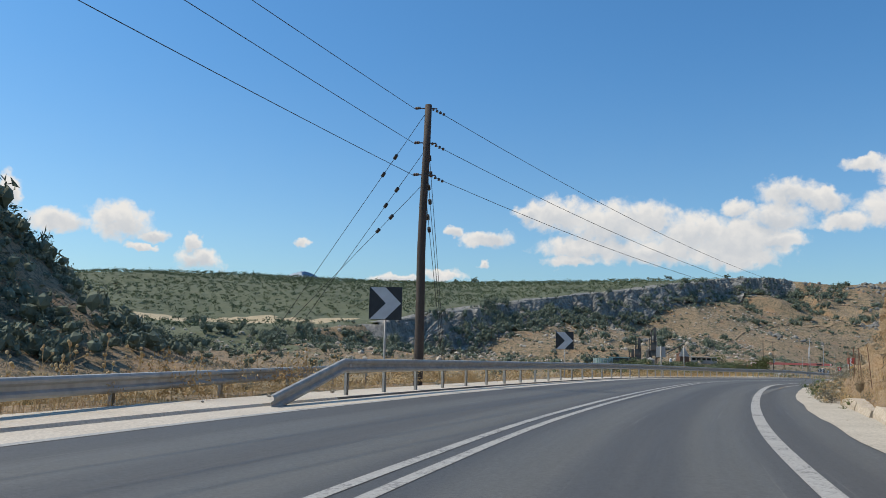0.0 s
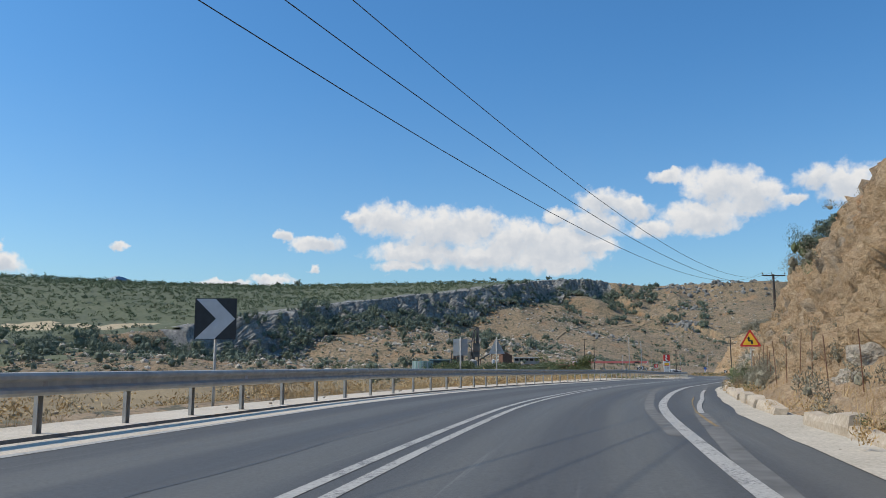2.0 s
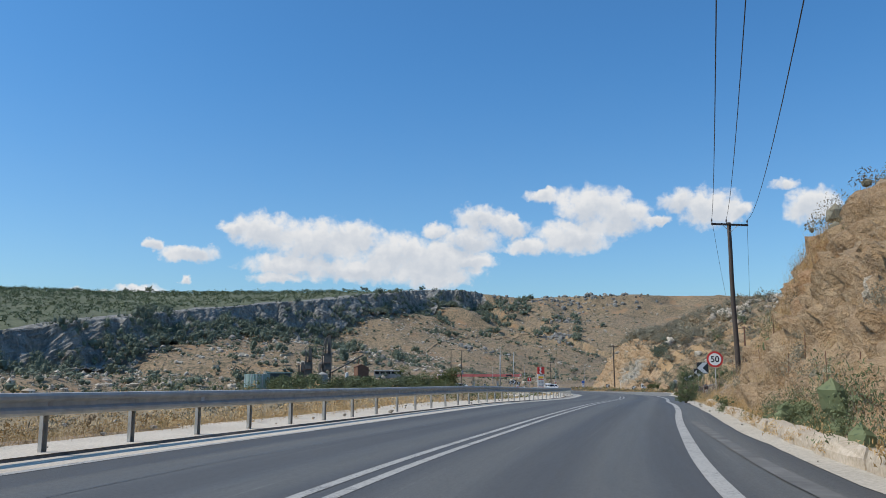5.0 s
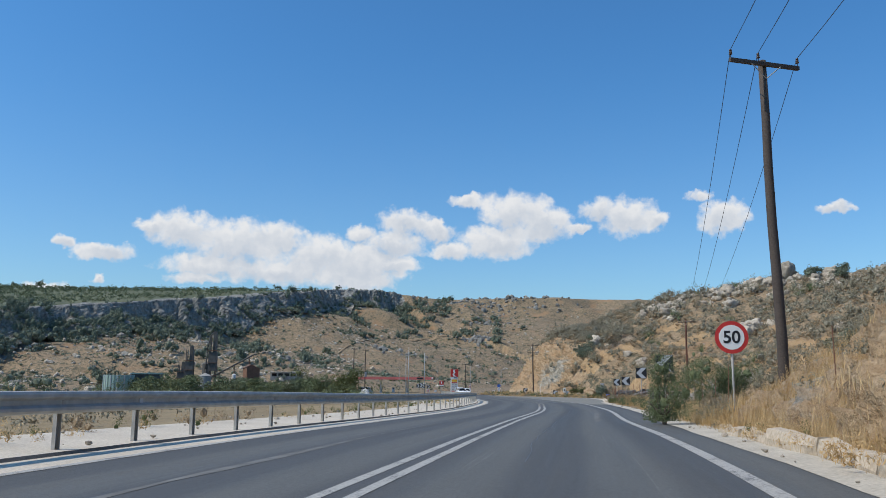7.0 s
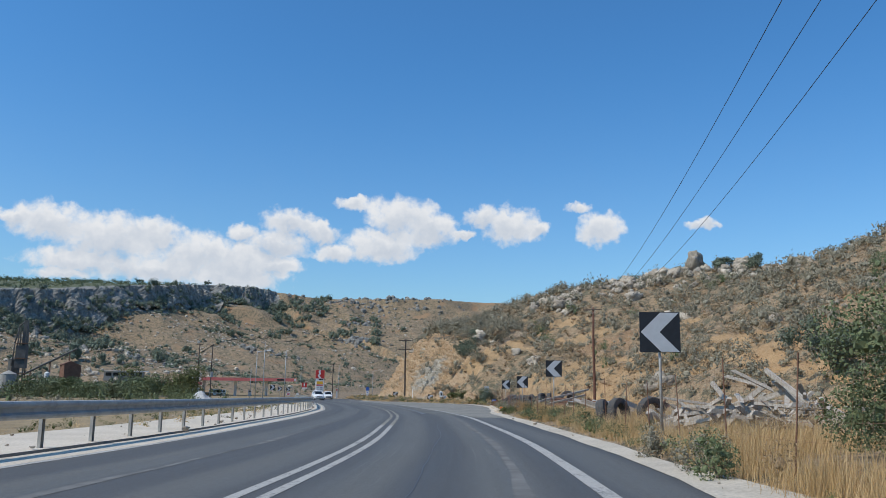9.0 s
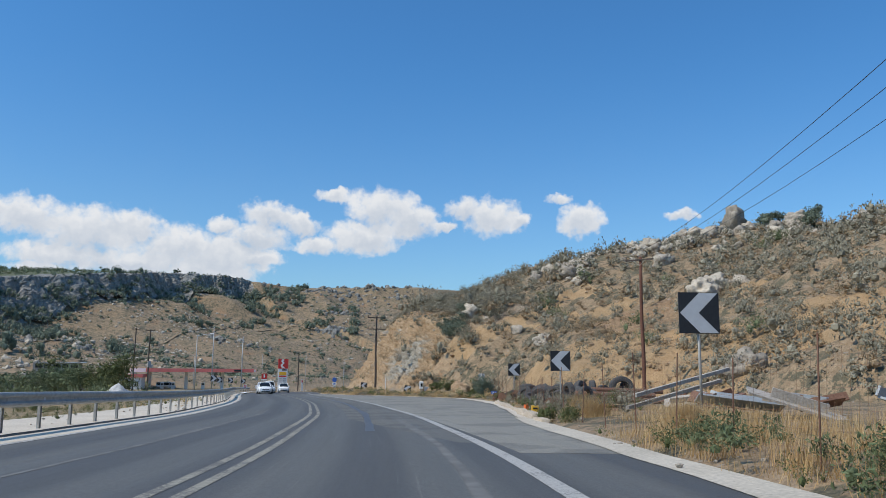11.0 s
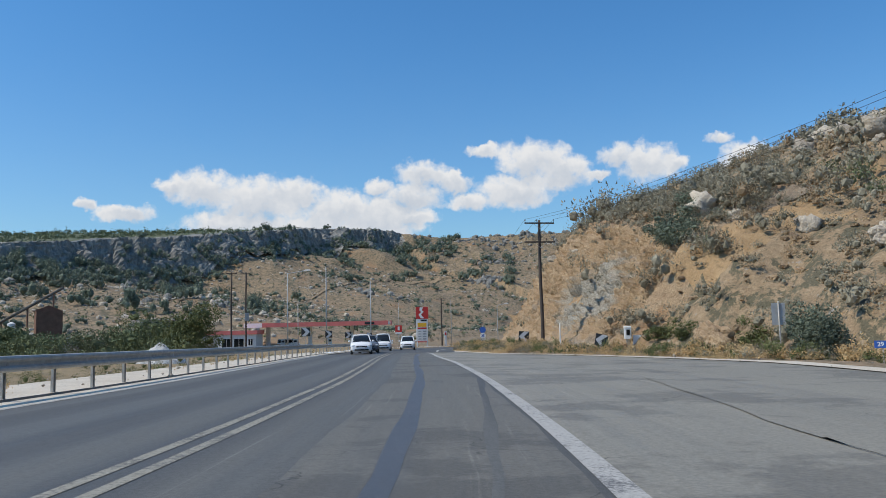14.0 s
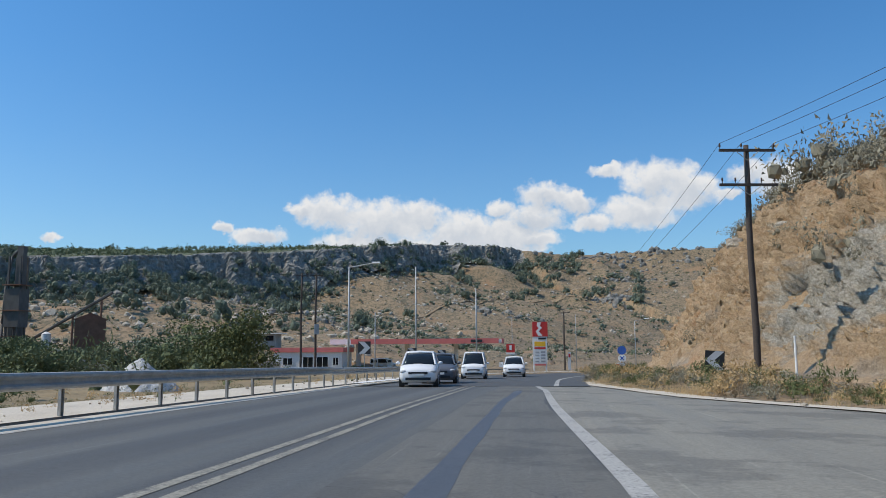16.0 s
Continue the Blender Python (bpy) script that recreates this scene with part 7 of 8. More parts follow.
for k in range(60):
    yy = rock_rng.uniform(150, 310)
    xx = float(foot(yy)) + rock_rng.uniform(3, 45)
    boulder(xx, yy, float(rock_rng.gamma(2.5, 0.22) + 0.15))
for k in range(26):
    yy = rock_rng.uniform(34, 110)
    xx = float(centre(yy)) + rock_rng.uniform(7.4, 12.5)
    boulder(xx, yy, float(rock_rng.gamma(2.5, 0.10) + 0.10), 0, "loose pale rock on the cutting")
# rubble on the lower slope of the near hill, joined
RV, RF = [], []
x, y = pick(1500, 38, 84, 165, 240, 191, lambda x, y, r: (x - foot(y) > 2) & (x - foot(y) < 30) & (fbm(x, y, 9, 3, 63) > -0.1))
for k, (p, s_) in enumerate(zip(on_land(x, y), np.random.default_rng(192).gamma(2.0, 0.06, len(x)) + 0.05)):
    RV.append(ICO[1][0] * (1 + rock_rng.normal(0, 0.16, (12, 1))) * s_ * (1.2, 1.0, 0.7) + p)
    RF.append(ICO[1][1] + 12 * k)
tagged(new("hill_rubble", mesh_from("hill_rubble", np.concatenate(RV), np.concatenate(RF), [M["cut"]])), "ochre stones and rubble strewn over the lower hillside", "rocks", kind="stuff")
# stones of the far hill, joined
RV, RF = [], []
ico = bmesh.new()
bmesh.ops.create_icosphere(ico, subdivisions=1, radius=1.0)
iv = np.array([v.co[:] for v in ico.verts])
ifc = np.array([[v.index for v in f.verts] for f in ico.faces])
ico.free()
xs, ys_ = pick(5200, -250, 200, 200, 850, 95, lambda x, y, r: (far_p(x, y) > 0.02) & (far_p(x, y) < 1.02) & (fbm(x, y, 55, 3, 121) > -0.05) & ~((x > -28) & (x < 70) & (y < 400)))
x2_, y2_ = pick(3600, -190, -5, 200, 700, 96, lambda x, y, r: (far_p(x, y) > 0.03) & (far_p(x, y) < 0.98))
xs, ys_ = np.concatenate([xs, x2_]), np.concatenate([ys_, y2_])
zs = land(xs, ys_)
for k in range(len(xs)):
    s = min(rock_rng.gamma(1.6, 0.26) + 0.15, 1.3)
    jit = 1 + rock_rng.normal(0, 0.22, (len(iv), 1))
    RV.append(iv * jit * (s, s * 0.8, s * rock_rng.uniform(0.5, 0.95)) + (xs[k], ys_[k], zs[k] + s * 0.2))
    RF.append(ifc + k * len(iv))
tagged(new("far_stones", mesh_from("far_stones", np.concatenate(RV), np.concatenate(RF), [M["boulder"]])), "pale limestone rocks scattered over the far hillside", "rocks", kind="stuff")
# outcrops of grey rock on the far slope
RV, RF = [], []
k = 0
for ox_, oy_, on_, os_ in ((72, 726, 40, 7), (92, 770, 46, 10), (86, 712, 30, 7), (-60, 470, 30, 8), (-35, 455, 26, 7), (-85, 425, 30, 9), (10, 600, 22, 8), (-100, 520, 34, 12), (-120, 470, 34, 12), (60, 838, 50, 16), (100, 843, 80, 22), (150, 843, 80, 22)):
    for q in range(on_):
        xx, yy = rock_rng.normal(ox_, os_), rock_rng.normal(oy_, os_ * 0.7)
        s = (rock_rng.gamma(2.4, 0.42) + 0.4) * (0.6 if ox_ < 0 else 1.0)
        jit = 1 + rock_rng.normal(0, 0.2, (len(iv), 1))
        RV.append(iv * jit * (s, s * 0.8, s * rock_rng.uniform(0.7, 1.2)) + (xx, yy, float(land(xx, yy)) + s * 0.15))
        RF.append(ifc + k * len(iv))
        k += 1
tagged(new("rock_outcrops", mesh_from("rock_outcrops", np.concatenate(RV), np.concatenate(RF), [M["cliff"]])), "outcrops of grey limestone on the far slope", "rocks", kind="stuff")
# small stones along verge and bank
RV, RF = [], []
ys_ = rock_rng.uniform(0, 260, 900)
side_ = rock_rng.random(900)
ds_ = np.where(side_ < 0.45, -rock_rng.uniform(5.0, 9.5, 900), np.interp(ys_, EDGE_Y, EDGE_D) + rock_rng.uniform(0.1, 3.2, 900))
xs = centre(ys_) + ds_
zs = np.where(side_ < 0.45, surf(xs, ys_) + 0.09, land(xs, ys_))
for k in range(900):
    s = rock_rng.gamma(2.0, 0.013) + 0.010
    jit = 1 + rock_rng.normal(0, 0.2, (len(iv), 1))
    RV.append(iv * jit * (s, s * 0.85, s * 0.65) + (xs[k], ys_[k], zs[k] + s * 0.3))
    RF.append(ifc + k * len(iv))
tagged(new("loose_stones", mesh_from("loose_stones", np.concatenate(RV), np.concatenate(RF), [M["boulder"]])), "loose pale stones on the verge and bank", "stones", kind="stuff")
# cart track across the far slope
tx = np.linspace(-60, 125, 80)
ty = _smooth(np.interp(tx, [-60, -34, -12, 11, 54, 91, 125], [450, 538, 634, 691, 737, 703, 655]), 9)
V = []
for k in range(80):
    for o in (-2.6, 2.6):
        V.append((tx[k], ty[k] + o, float(land(tx[k], ty[k] + o)) + 0.4))
tagged(new("path", mesh_from("path", V, [(2 * i, 2 * i + 1, 2 * i + 3, 2 * i + 2) for i in range(79)], [M["track"]])), "pale dirt track crossing the far slope", "track", kind="structure")

# ---- filling station ----
GZ0 = -5.45
st = thing("canopy", "filling station canopy with a sun-faded red fascia on white columns", "canopy", (0, 0, 0))
solid("roof", lambda bm: box(bm, (5.5, 343.5, -0.86), (29.0, 8.0, 0.55)), M["bright_white"], st)
solid("fascia", lambda bm: (box(bm, (7.0, 339.42, -0.82), (25.0, 0.12, 0.85)), box(bm, (20.06, 343.5, -0.82), (0.12, 8.2, 0.85))), M["faded_red"], st, "sun-faded red fascia band")
solid("fascia", lambda bm: box(bm, (-7.3, 339.40, -0.82), (3.6, 0.12, 0.85)), M["bright_white"], st, "white end of the fascia band")
solid("sign_bar", lambda bm: box(bm, (15.8, 339.30, -0.82), (1.9, 0.06, 0.45)), M["black"], st, "dark lettering bar on the fascia")
for cx_ in (-5.0, 3.5, 12.0):
    solid("column", lambda bm, cx_=cx_: box(bm, (cx_, 343.5, (GZ0 - 1.1) / 2 - 0.1), (0.75, 0.75, -GZ0 - 1.0)), M["wall_white"], st)
shop = thing("station_shop", "low white station building with a red roof band", "building", (-11.5, 337.5, GZ0))
solid("wall", lambda bm: box(bm, (0, 0, 1.45), (11.6, 7.0, 3.1)), M["wall_white"], shop)
solid("roof", lambda bm: (box(bm, (0, 0, 3.32), (12.2, 7.6, 0.75))), M["faded_red"], shop, "faded red roof band")
for k, (wx_, ww_, wz_, wh_) in enumerate(((-3.2, 1.6, 1.5, 1.1), (0.2, 1.7, 1.15, 2.1), (2.6, 1.9, 1.15, 2.1), (4.8, 0.9, 1.5, 1.2))):
    w_ = solid("window", lambda bm: box(bm, (wx_, -3.53, wz_), (ww_, 0.10, wh_)), M["glass_dark"], shop, "dark window pane")
    solid("frame", lambda bm: (box(bm, (wx_, -3.6, wz_ + wh_ / 2), (ww_ + 0.1, 0.06, 0.09)), box(bm, (wx_ - ww_ / 2, -3.6, wz_), (0.08, 0.06, wh_)), box(bm, (wx_ + ww_ / 2, -3.6, wz_), (0.08, 0.06, wh_)), box(bm, (wx_, -3.6, wz_), (0.06, 0.06, wh_))), M["bright_white"], w_)
solid("notice", lambda bm: box(bm, (-4.9, -3.55, 1.9), (1.2, 0.06, 0.9)), M["bright_white"], shop, "white notice board")
for k, px_ in enumerate((-2.0, 0.5, 7.5)):
    pu = thing("fuel_pump", "white and red fuel pump under the canopy", "fuel pump", (px_, 343.4, GZ0), 0, "fuel pumps")
    solid("body", lambda bm: box(bm, (0, 0, 0.85), (0.8, 0.5, 1.7)), M["bright_white"], pu)
    solid("display", lambda bm: box(bm, (0, -0.26, 1.3), (0.6, 0.04, 0.4)), M["black"], pu)

tot = thing("price_totem", "tall white filling station price sign with a red top", "sign", (26.2, 332.5, -5.75), 3)
solid("leg", lambda bm: box(bm, (-0.95, 0, 0.6), (0.22, 0.4, 1.8)), M["bright_white"], tot)
solid("leg", lambda bm: box(bm, (0.95, 0, 0.6), (0.22, 0.4, 1.8)), M["bright_white"], tot)
solid("panel", lambda bm: box(bm, (0, 0, 3.35), (2.2, 0.42, 4.2)), M["bright_white"], tot)
solid("top", lambda bm: box(bm, (0.05, 0, 6.6), (2.35, 0.5, 2.3)), M["red"], tot, "red emblem panel")


def b_wave(bm):
    pts = [(-0.35, 1.05), (0.25, 1.05), (0.05, 0.55), (0.35, 0.2), (-0.15, -0.35), (0.45, -1.05), (-0.25, -1.05), (-0.62, -0.35), (-0.15, 0.15), (-0.45, 0.5)]
    prism(bm, [(x_ - 0.0, z_ + 6.6) for x_, z_ in pts], 0.02, Matrix.Translation((0, -0.275, 0)))


solid("emblem", b_wave, M["bright_white"], tot, "plain white winding stripe")
solid("name_bar", lambda bm: box(bm, (0.35, -0.22, 5.15), (1.2, 0.04, 0.28)), M["black"], tot)
solid("offer_panel", lambda bm: box(bm, (0, -0.22, 4.3), (1.7, 0.04, 0.75)), M["yellow"], tot, "yellow price field")
solid("red_bar", lambda bm: box(bm, (0, -0.22, 3.65), (1.75, 0.04, 0.3)), M["red"], tot)
for r_ in range(4):
    solid("price_bar", lambda bm, r_=r_: (box(bm, (-0.45, -0.22, 3.05 - 0.48 * r_), (0.6, 0.04, 0.16)), box(bm, (0.45, -0.22, 3.05 - 0.48 * r_), (0.7, 0.04, 0.24))), M["sign_back"], tot)
solid("foot_bar", lambda bm: box(bm, (0, -0.22, 1.1), (1.8, 0.04, 0.28)), M["faded_red"], tot)


def lamp_post(at, h, arm=1.6, yaw=0.0, r=0.10, label="tall pale steel street lamp by the filling station"):
    l = thing("street_lamp", label, "street lamp", at, yaw, "street lamps")
    solid("pole", lambda bm: tube(bm, (0, 0, -0.3), (0, 0, h), r, r * 0.55, 10), M["sign_back"], l, smooth=True)
    if arm:
        solid("arm", lambda bm: tube(bm, (0, 0, h - 0.05), (arm, 0, h + 0.28), 0.045, 0.04, 8), M["sign_back"], l)
        solid("lantern", lambda bm: (box(bm, (arm + 0.3, 0, h + 0.33), (0.75, 0.26, 0.13), None, 0.8)), M["bright_white"], l)
    return l


def rz_at(y):
    return float(road_z(y))


lamp_post((9.8, 272.2, rz_at(272) - 0.2), 9.3, 2.0, 0)
lamp_post((11.2, 301.4, rz_at(301) - 0.3), 13.0, 0, 0, 0.12, "tall dark steel mast beside the station")
lamp_post((16.7, 326.6, rz_at(326) - 0.3), 12.7, 0, 0, 0.15, "tall white steel mast beside the station")
lamp_post((8.5, 290.0, rz_at(290) - 0.3), 6.8, 0, 0, 0.07, "thin dark steel mast beside the station")
lamp_post((40.5, 330.0, rz_at(330) - 0.3), 7.8, 1.5, 0, 0.08)
lamp_post((21.6, 345.0, rz_at(340) - 0.3), 9.2, 0, 0, 0.06, "thin steel mast behind the station")
lamp_post((32.5, 345.0, rz_at(345) - 0.3), 9.6, 0, 0, 0.07, "thin steel mast behind the station")


def board_sign(at, w, h, z, face, label, yaw=0.0, post_r=0.04, bars=()):
    s = thing("sign_board", label, "sign", at, yaw)
    sign_post(s, z + h * 0.4, post_r)
    solid("board", lambda bm: box(bm, (0, -0.07, z), (w, 0.05, h)), face, s)
    for bx_, bz_, bw_, bh_, m_ in bars:
        solid("mark", lambda bm: box(bm, (bx_, -0.105, z + bz_), (bw_, 0.02, bh_)), m_, s)
    return s


board_sign((21.8, 326.0, rz_at(326) - 0.2), 1.25, 1.3, 3.6, M["red"], "red and white station board on a post", 3, 0.05, ((0, 0.1, 0.35, 0.7, M["bright_white"]), (0, -0.75, 1.25, 0.3, M["bright_white"])))
board_sign((17.6, 322.0, rz_at(322) - 0.2), 0.9, 0.85, 1.3, M["bright_white"], "small red and white board on the kerb", 3, 0.03, ((0, 0.15, 0.6, 0.2, M["red"]), (0, -0.15, 0.6, 0.2, M["red"])))
board_sign((20.2, 330.0, rz_at(330) - 0.2), 0.7, 0.7, 1.2, M["bright_white"], "small pale board on the kerb", 3, 0.03)
board_sign((37.0, 322.0, rz_at(322) - 0.2), 0.9, 0.8, 1.0, M["bright_white"], "small red and white board on the kerb", 3, 0.03, ((0, 0.15, 0.6, 0.2, M["red"]), (0, -0.15, 0.6, 0.2, M["red"])))
board_sign((30.4, 326.0, rz_at(326) - 0.2), 0.45, 2.6, 1.7, M["bright_white"], "white feather flag at the filling station", 10, 0.03, ((0, 0.8, 0.3, 0.5, M["red"]),))
np_ = thing("road_sign", "round blue no-parking sign with a white plate on a post", "road sign", (33.6, 286.0, rz_at(286) - 0.05), -4)
sign_post(np_, 2.75)
solid("disc", lambda bm: prism(bm, disc_pts(0.42, 28, 0, 2.3), 0.02, Matrix.Translation((0, -0.06, 0))), M["blue"], np_)
solid("disc", lambda bm: prism(bm, disc_pts(0.38, 28, 0, 1.55), 0.02, Matrix.Translation((0, -0.06, 0))), M["bright_white"], np_, "white round plate")
solid("cross", lambda bm: (box(bm, (0, -0.075, 1.55), (0.5, 0.012, 0.10), Matrix.Rotation(0.78, 3, "Y")), box(bm, (0, -0.075, 1.55), (0.5, 0.012, 0.10), Matrix.Rotation(-0.78, 3, "Y"))), M["blue"], np_)
solid("plate", lambda bm: box(bm, (0, -0.06, 1.0), (0.5, 0.02, 0.3)), M["white_sign"], np_)
# kilometre plate
km = thing("kilometre_plate", "small blue kilometre plate on a thin post", "road sign", (38.8, 204.6, -3.45), -24)
km.scale = (0.78, 0.78, 0.78)
sign_post(km, 1.0, 0.022)
solid("plate", lambda bm: box(bm, (0, -0.04, 0.95), (0.62, 0.02, 0.30)), M["blue"], km)
lettering("29", 0.24, km, Matrix.Translation((-0.08, -0.054, 0.95)), M["bright_white"])
solid("mark", lambda bm: box(bm, (0.18, -0.054, 0.92), (0.09, 0.008, 0.12)), M["white_sign"], km)

sb = thing("road_sign", "grey back of a tall road sign on a steel post", "road sign", at_land(41.3, 216.8), 168)
sign_post(sb, 2.75, 0.035)
solid("board", lambda bm: box(bm, (0, -0.06, 2.15), (0.62, 0.02, 1.05)), M["sign_back"], sb)
# roadside shrine
sh = thing("roadside_shrine", "small white roadside shrine on an ochre pedestal", "shrine", (38.4, 232.6, -3.75), -8)
sh.scale = (0.82, 0.82, 0.9)
solid("pedestal", lambda bm: box(bm, (0, 0, 0.42), (0.34, 0.34, 0.95), None, 0.85), M["kerb"], sh)
solid("box", lambda bm: box(bm, (0, 0, 1.32), (0.52, 0.5, 0.85)), M["bright_white"], sh)
solid("door", lambda bm: box(bm, (0.02, -0.26, 1.38), (0.28, 0.03, 0.42)), M["glass_dark"], sh)
solid("roof", lambda bm: box(bm, (0, 0, 1.80), (0.62, 0.6, 0.10), None, 0.8), M["bright_white"], sh)
solid("side_wall", lambda bm: box(bm, (0.85, 0.3, 0.75), (0.75, 0.12, 0.85)), M["bright_white"], sh)
solid("ramp", lambda bm: prism(bm, [(-1.25, -0.15), (-0.15, -0.15), (-0.15, 0.62)], 0.35, Matrix.Translation((0, -0.2, 0))), M["rust"], sh, "sloping red-brown side step")
mk = thing("marker_post", "thin white marker post in dry weeds", "marker post", (35.3, 240.2, -3.6), 0)
solid("stake", lambda bm: (tube(bm, (0, 0, -0.3), (0, 0, 1.8), 0.05, 0.045, 8)), M["bright_white"], mk)


# ---- vehicles ----
def car(at, yaw, L, W, H, hood, paint, label, van=False):
    """A small car that faces its own -y."""
    c = thing("car", label, "car", at, yaw, "vehicles")
    y0, y1, h = -L / 2, L / 2, W / 2

    def ring(bm, y, half, z0, z1, crown):
        pts = [(half * 0.86, z0), (half, z0 + (z1 - z0) * 0.28), (half, z0 + (z1 - z0) * 0.62), (half * 0.955, z0 + (z1 - z0) * 0.88), (half * 0.74, z1), (0.0, z1 + crown)]
        pts = pts + [(-x, z) for x, z in pts[-2::-1]]
        return [bm.verts.new((x, y, z)) for x, z in pts]

    def loft(bm, rows):
        rings = [ring(bm, *r) for r in rows]
        for a, b in zip(rings, rings[1:]):
            for q in range(len(a)):
                bm.faces.new((a[q], a[(q + 1) % len(a)], b[(q + 1) % len(b)], b[q]))
        bm.faces.new(rings[0])
        bm.faces.new(rings[-1][::-1])
    nose = 0.10 if van else 0.0
    solid("body", lambda bm: loft(bm, [(y0, h * 0.74, 0.34, 0.66 + nose, 0.02), (y0 + 0.07, h * 0.88, 0.24, 0.76 + nose, 0.03), (y0 + 0.30, h * 0.96, 0.20, 0.84 + nose, 0.04), (y0 + hood, h, 0.18, 0.97, 0.04),
                                       (0.2, h, 0.18, 1.0, 0.0), (y1 - 0.35, h * 0.98, 0.20, 1.0, 0.0), (y1 - 0.08, h * 0.92, 0.26, 0.96, 0.0), (y1, h * 0.80, 0.36, 0.86, 0.0)]), paint, c, smooth=True)
    wt = y0 + hood + (0.42 if van else 0.72)      # top of the windscreen
    rt_ = y1 - (0.12 if van else 0.48)
    cab = solid("cabin", lambda bm: loft(bm, [(y0 + hood - 0.12, h * 0.80, 0.90, 0.97, 0.02), (wt, h * 0.80, 0.92, H - 0.07, 0.03), ((wt + rt_) / 2, h * 0.82, 0.92, H - 0.04, 0.03), (rt_, h * 0.80, 0.92, H - 0.09, 0.03), (y1 - 0.06, h * 0.82, 0.90, 0.98, 0.0)]), M["glass_dark"], c, "dark tinted windows", True)
    solid("roof", lambda bm: loft(bm, [(wt - 0.03, h * 0.72, H - 0.12, H - 0.045, 0.03), (wt + 0.3, h * 0.76, H - 0.10, H - 0.005, 0.03), (rt_ - 0.2, h * 0.76, H - 0.10, H - 0.02, 0.03), (rt_ + 0.06, h * 0.70, H - 0.14, H - 0.07, 0.02)]), paint, c, smooth=True)
    for s_ in (-1, 1):
        solid("pillar", lambda bm: tube(bm, (s_ * h * 0.86, y0 + hood - 0.06, 0.93), (s_ * h * 0.70, wt, H - 0.08), 0.045, 0.04, 6), paint, c)
        solid("pillar", lambda bm: box(bm, (s_ * h * 0.80, (wt + rt_) / 2, (H + 0.9) / 2), (0.10, 0.10, H - 1.0), Matrix.Rotation(s_ * -0.14, 3, "Y")), paint, c)
        solid("pillar", lambda bm: tube(bm, (s_ * h * 0.84, y1 - 0.14, 0.95), (s_ * h * 0.70, rt_ - 0.05, H - 0.1), 0.09, 0.07, 6), paint, c)
        solid("headlight", lambda bm: ball(bm, (s_ * h * 0.72, y0 + 0.12, 0.66 + nose), 0.16, 2, (1.15, 0.8, 0.5)), M["white_sign"], c, "clear headlight", True)
        solid("mirror", lambda bm: ball(bm, (s_ * (h + 0.09), y0 + hood + 0.22, 1.0), 0.10, 2, (1.0, 0.6, 0.75)), paint, c, "", True)
        for yy in (y0 + 0.72, y1 - 0.68):
            w_ = solid("wheel", lambda bm: tube(bm, (s_ * (h - 0.20), yy, 0.30), (s_ * (h + 0.005), yy, 0.30), 0.30, 0.30, 20), M["rubber"], c)
            solid("rim", lambda bm: tube(bm, (s_ * (h - 0.02), yy, 0.30), (s_ * (h + 0.015), yy, 0.30), 0.19, 0.17, 14), M["white_sign"], w_)
    solid("grille", lambda bm: box(bm, (0, y0 + 0.0, 0.60), (0.80, 0.07, 0.09)), M["black"], c)
    solid("bumper_intake", lambda bm: box(bm, (0, y0 + 0.02, 0.36), (1.05, 0.10, 0.11)), M["black"], c)
    solid("number_plate", lambda bm: box(bm, (0, y0 - 0.045, 0.52), (0.5, 0.02, 0.10)), M["bright_white"], c, "plain white number plate")
    return c


def on_road(d, y):
    return (float(centre(y)) + d, y, rz_at(y) + 0.01)


car(on_road(-2.3, 242.0), 5, 3.6, 1.64, 1.50, 0.75, M["car_white"], "white compact hatchback on the oncoming lane")
car((20.35, 247.4, rz_at(247.4) + 0.01), 4, 4.1, 1.7, 1.46, 0.95, M["car_grey"], "dark grey car following on the oncoming lane")
car((21.18, 259.5, rz_at(259.5) + 0.01), 2, 3.7, 1.62, 1.72, 0.55, M["car_white"], "white box van with a dark bumper", True)
car((23.6, 267.5, rz_at(267.5) + 0.01), 0, 3.6, 1.62, 1.50, 0.75, M["car_white"], "white small hatchback coming round the bend")
car((-1.5, 347.5, GZ0), 70, 4.6, 1.8, 1.75, 0.9, M["car_white"], "white pickup parked beside the station", True)

# ---- works and plant in the valley ----
def zland(x, y):
    return float(land(x, y))


tk = thing("storage_tank", "pale green corrugated storage tank", "tank", (-51.7, 260.5, zland(-51.7, 260.5) + 1.4), 0)
solid("drum", lambda bm: tube(bm, (0, 0, -1.9), (0, 0, 3.1), 3.1, 3.1, 28), M["tank_green"], tk)
for k in range(28):
    a_ = k * 6.28319 / 28
    solid("rib", lambda bm, a_=a_: box(bm, (3.12 * math.cos(a_), 3.12 * math.sin(a_), 1.4), (0.14, 0.14, 3.3)), M["tank_green"] if k % 2 else M["white_sign"], tk)
sd = thing("shed", "dark green flat-roofed metal shed", "shed", (-47.5, 266.5, zland(-47.5, 266.5)), 8)
solid("wall", lambda bm: box(bm, (0, 0, 2.3), (6.0, 4.0, 5.0)), M["dark_steel"], sd)
solid("roof", lambda bm: box(bm, (0, 0, 4.95), (6.5, 4.6, 0.3)), M["tank_green"], sd)


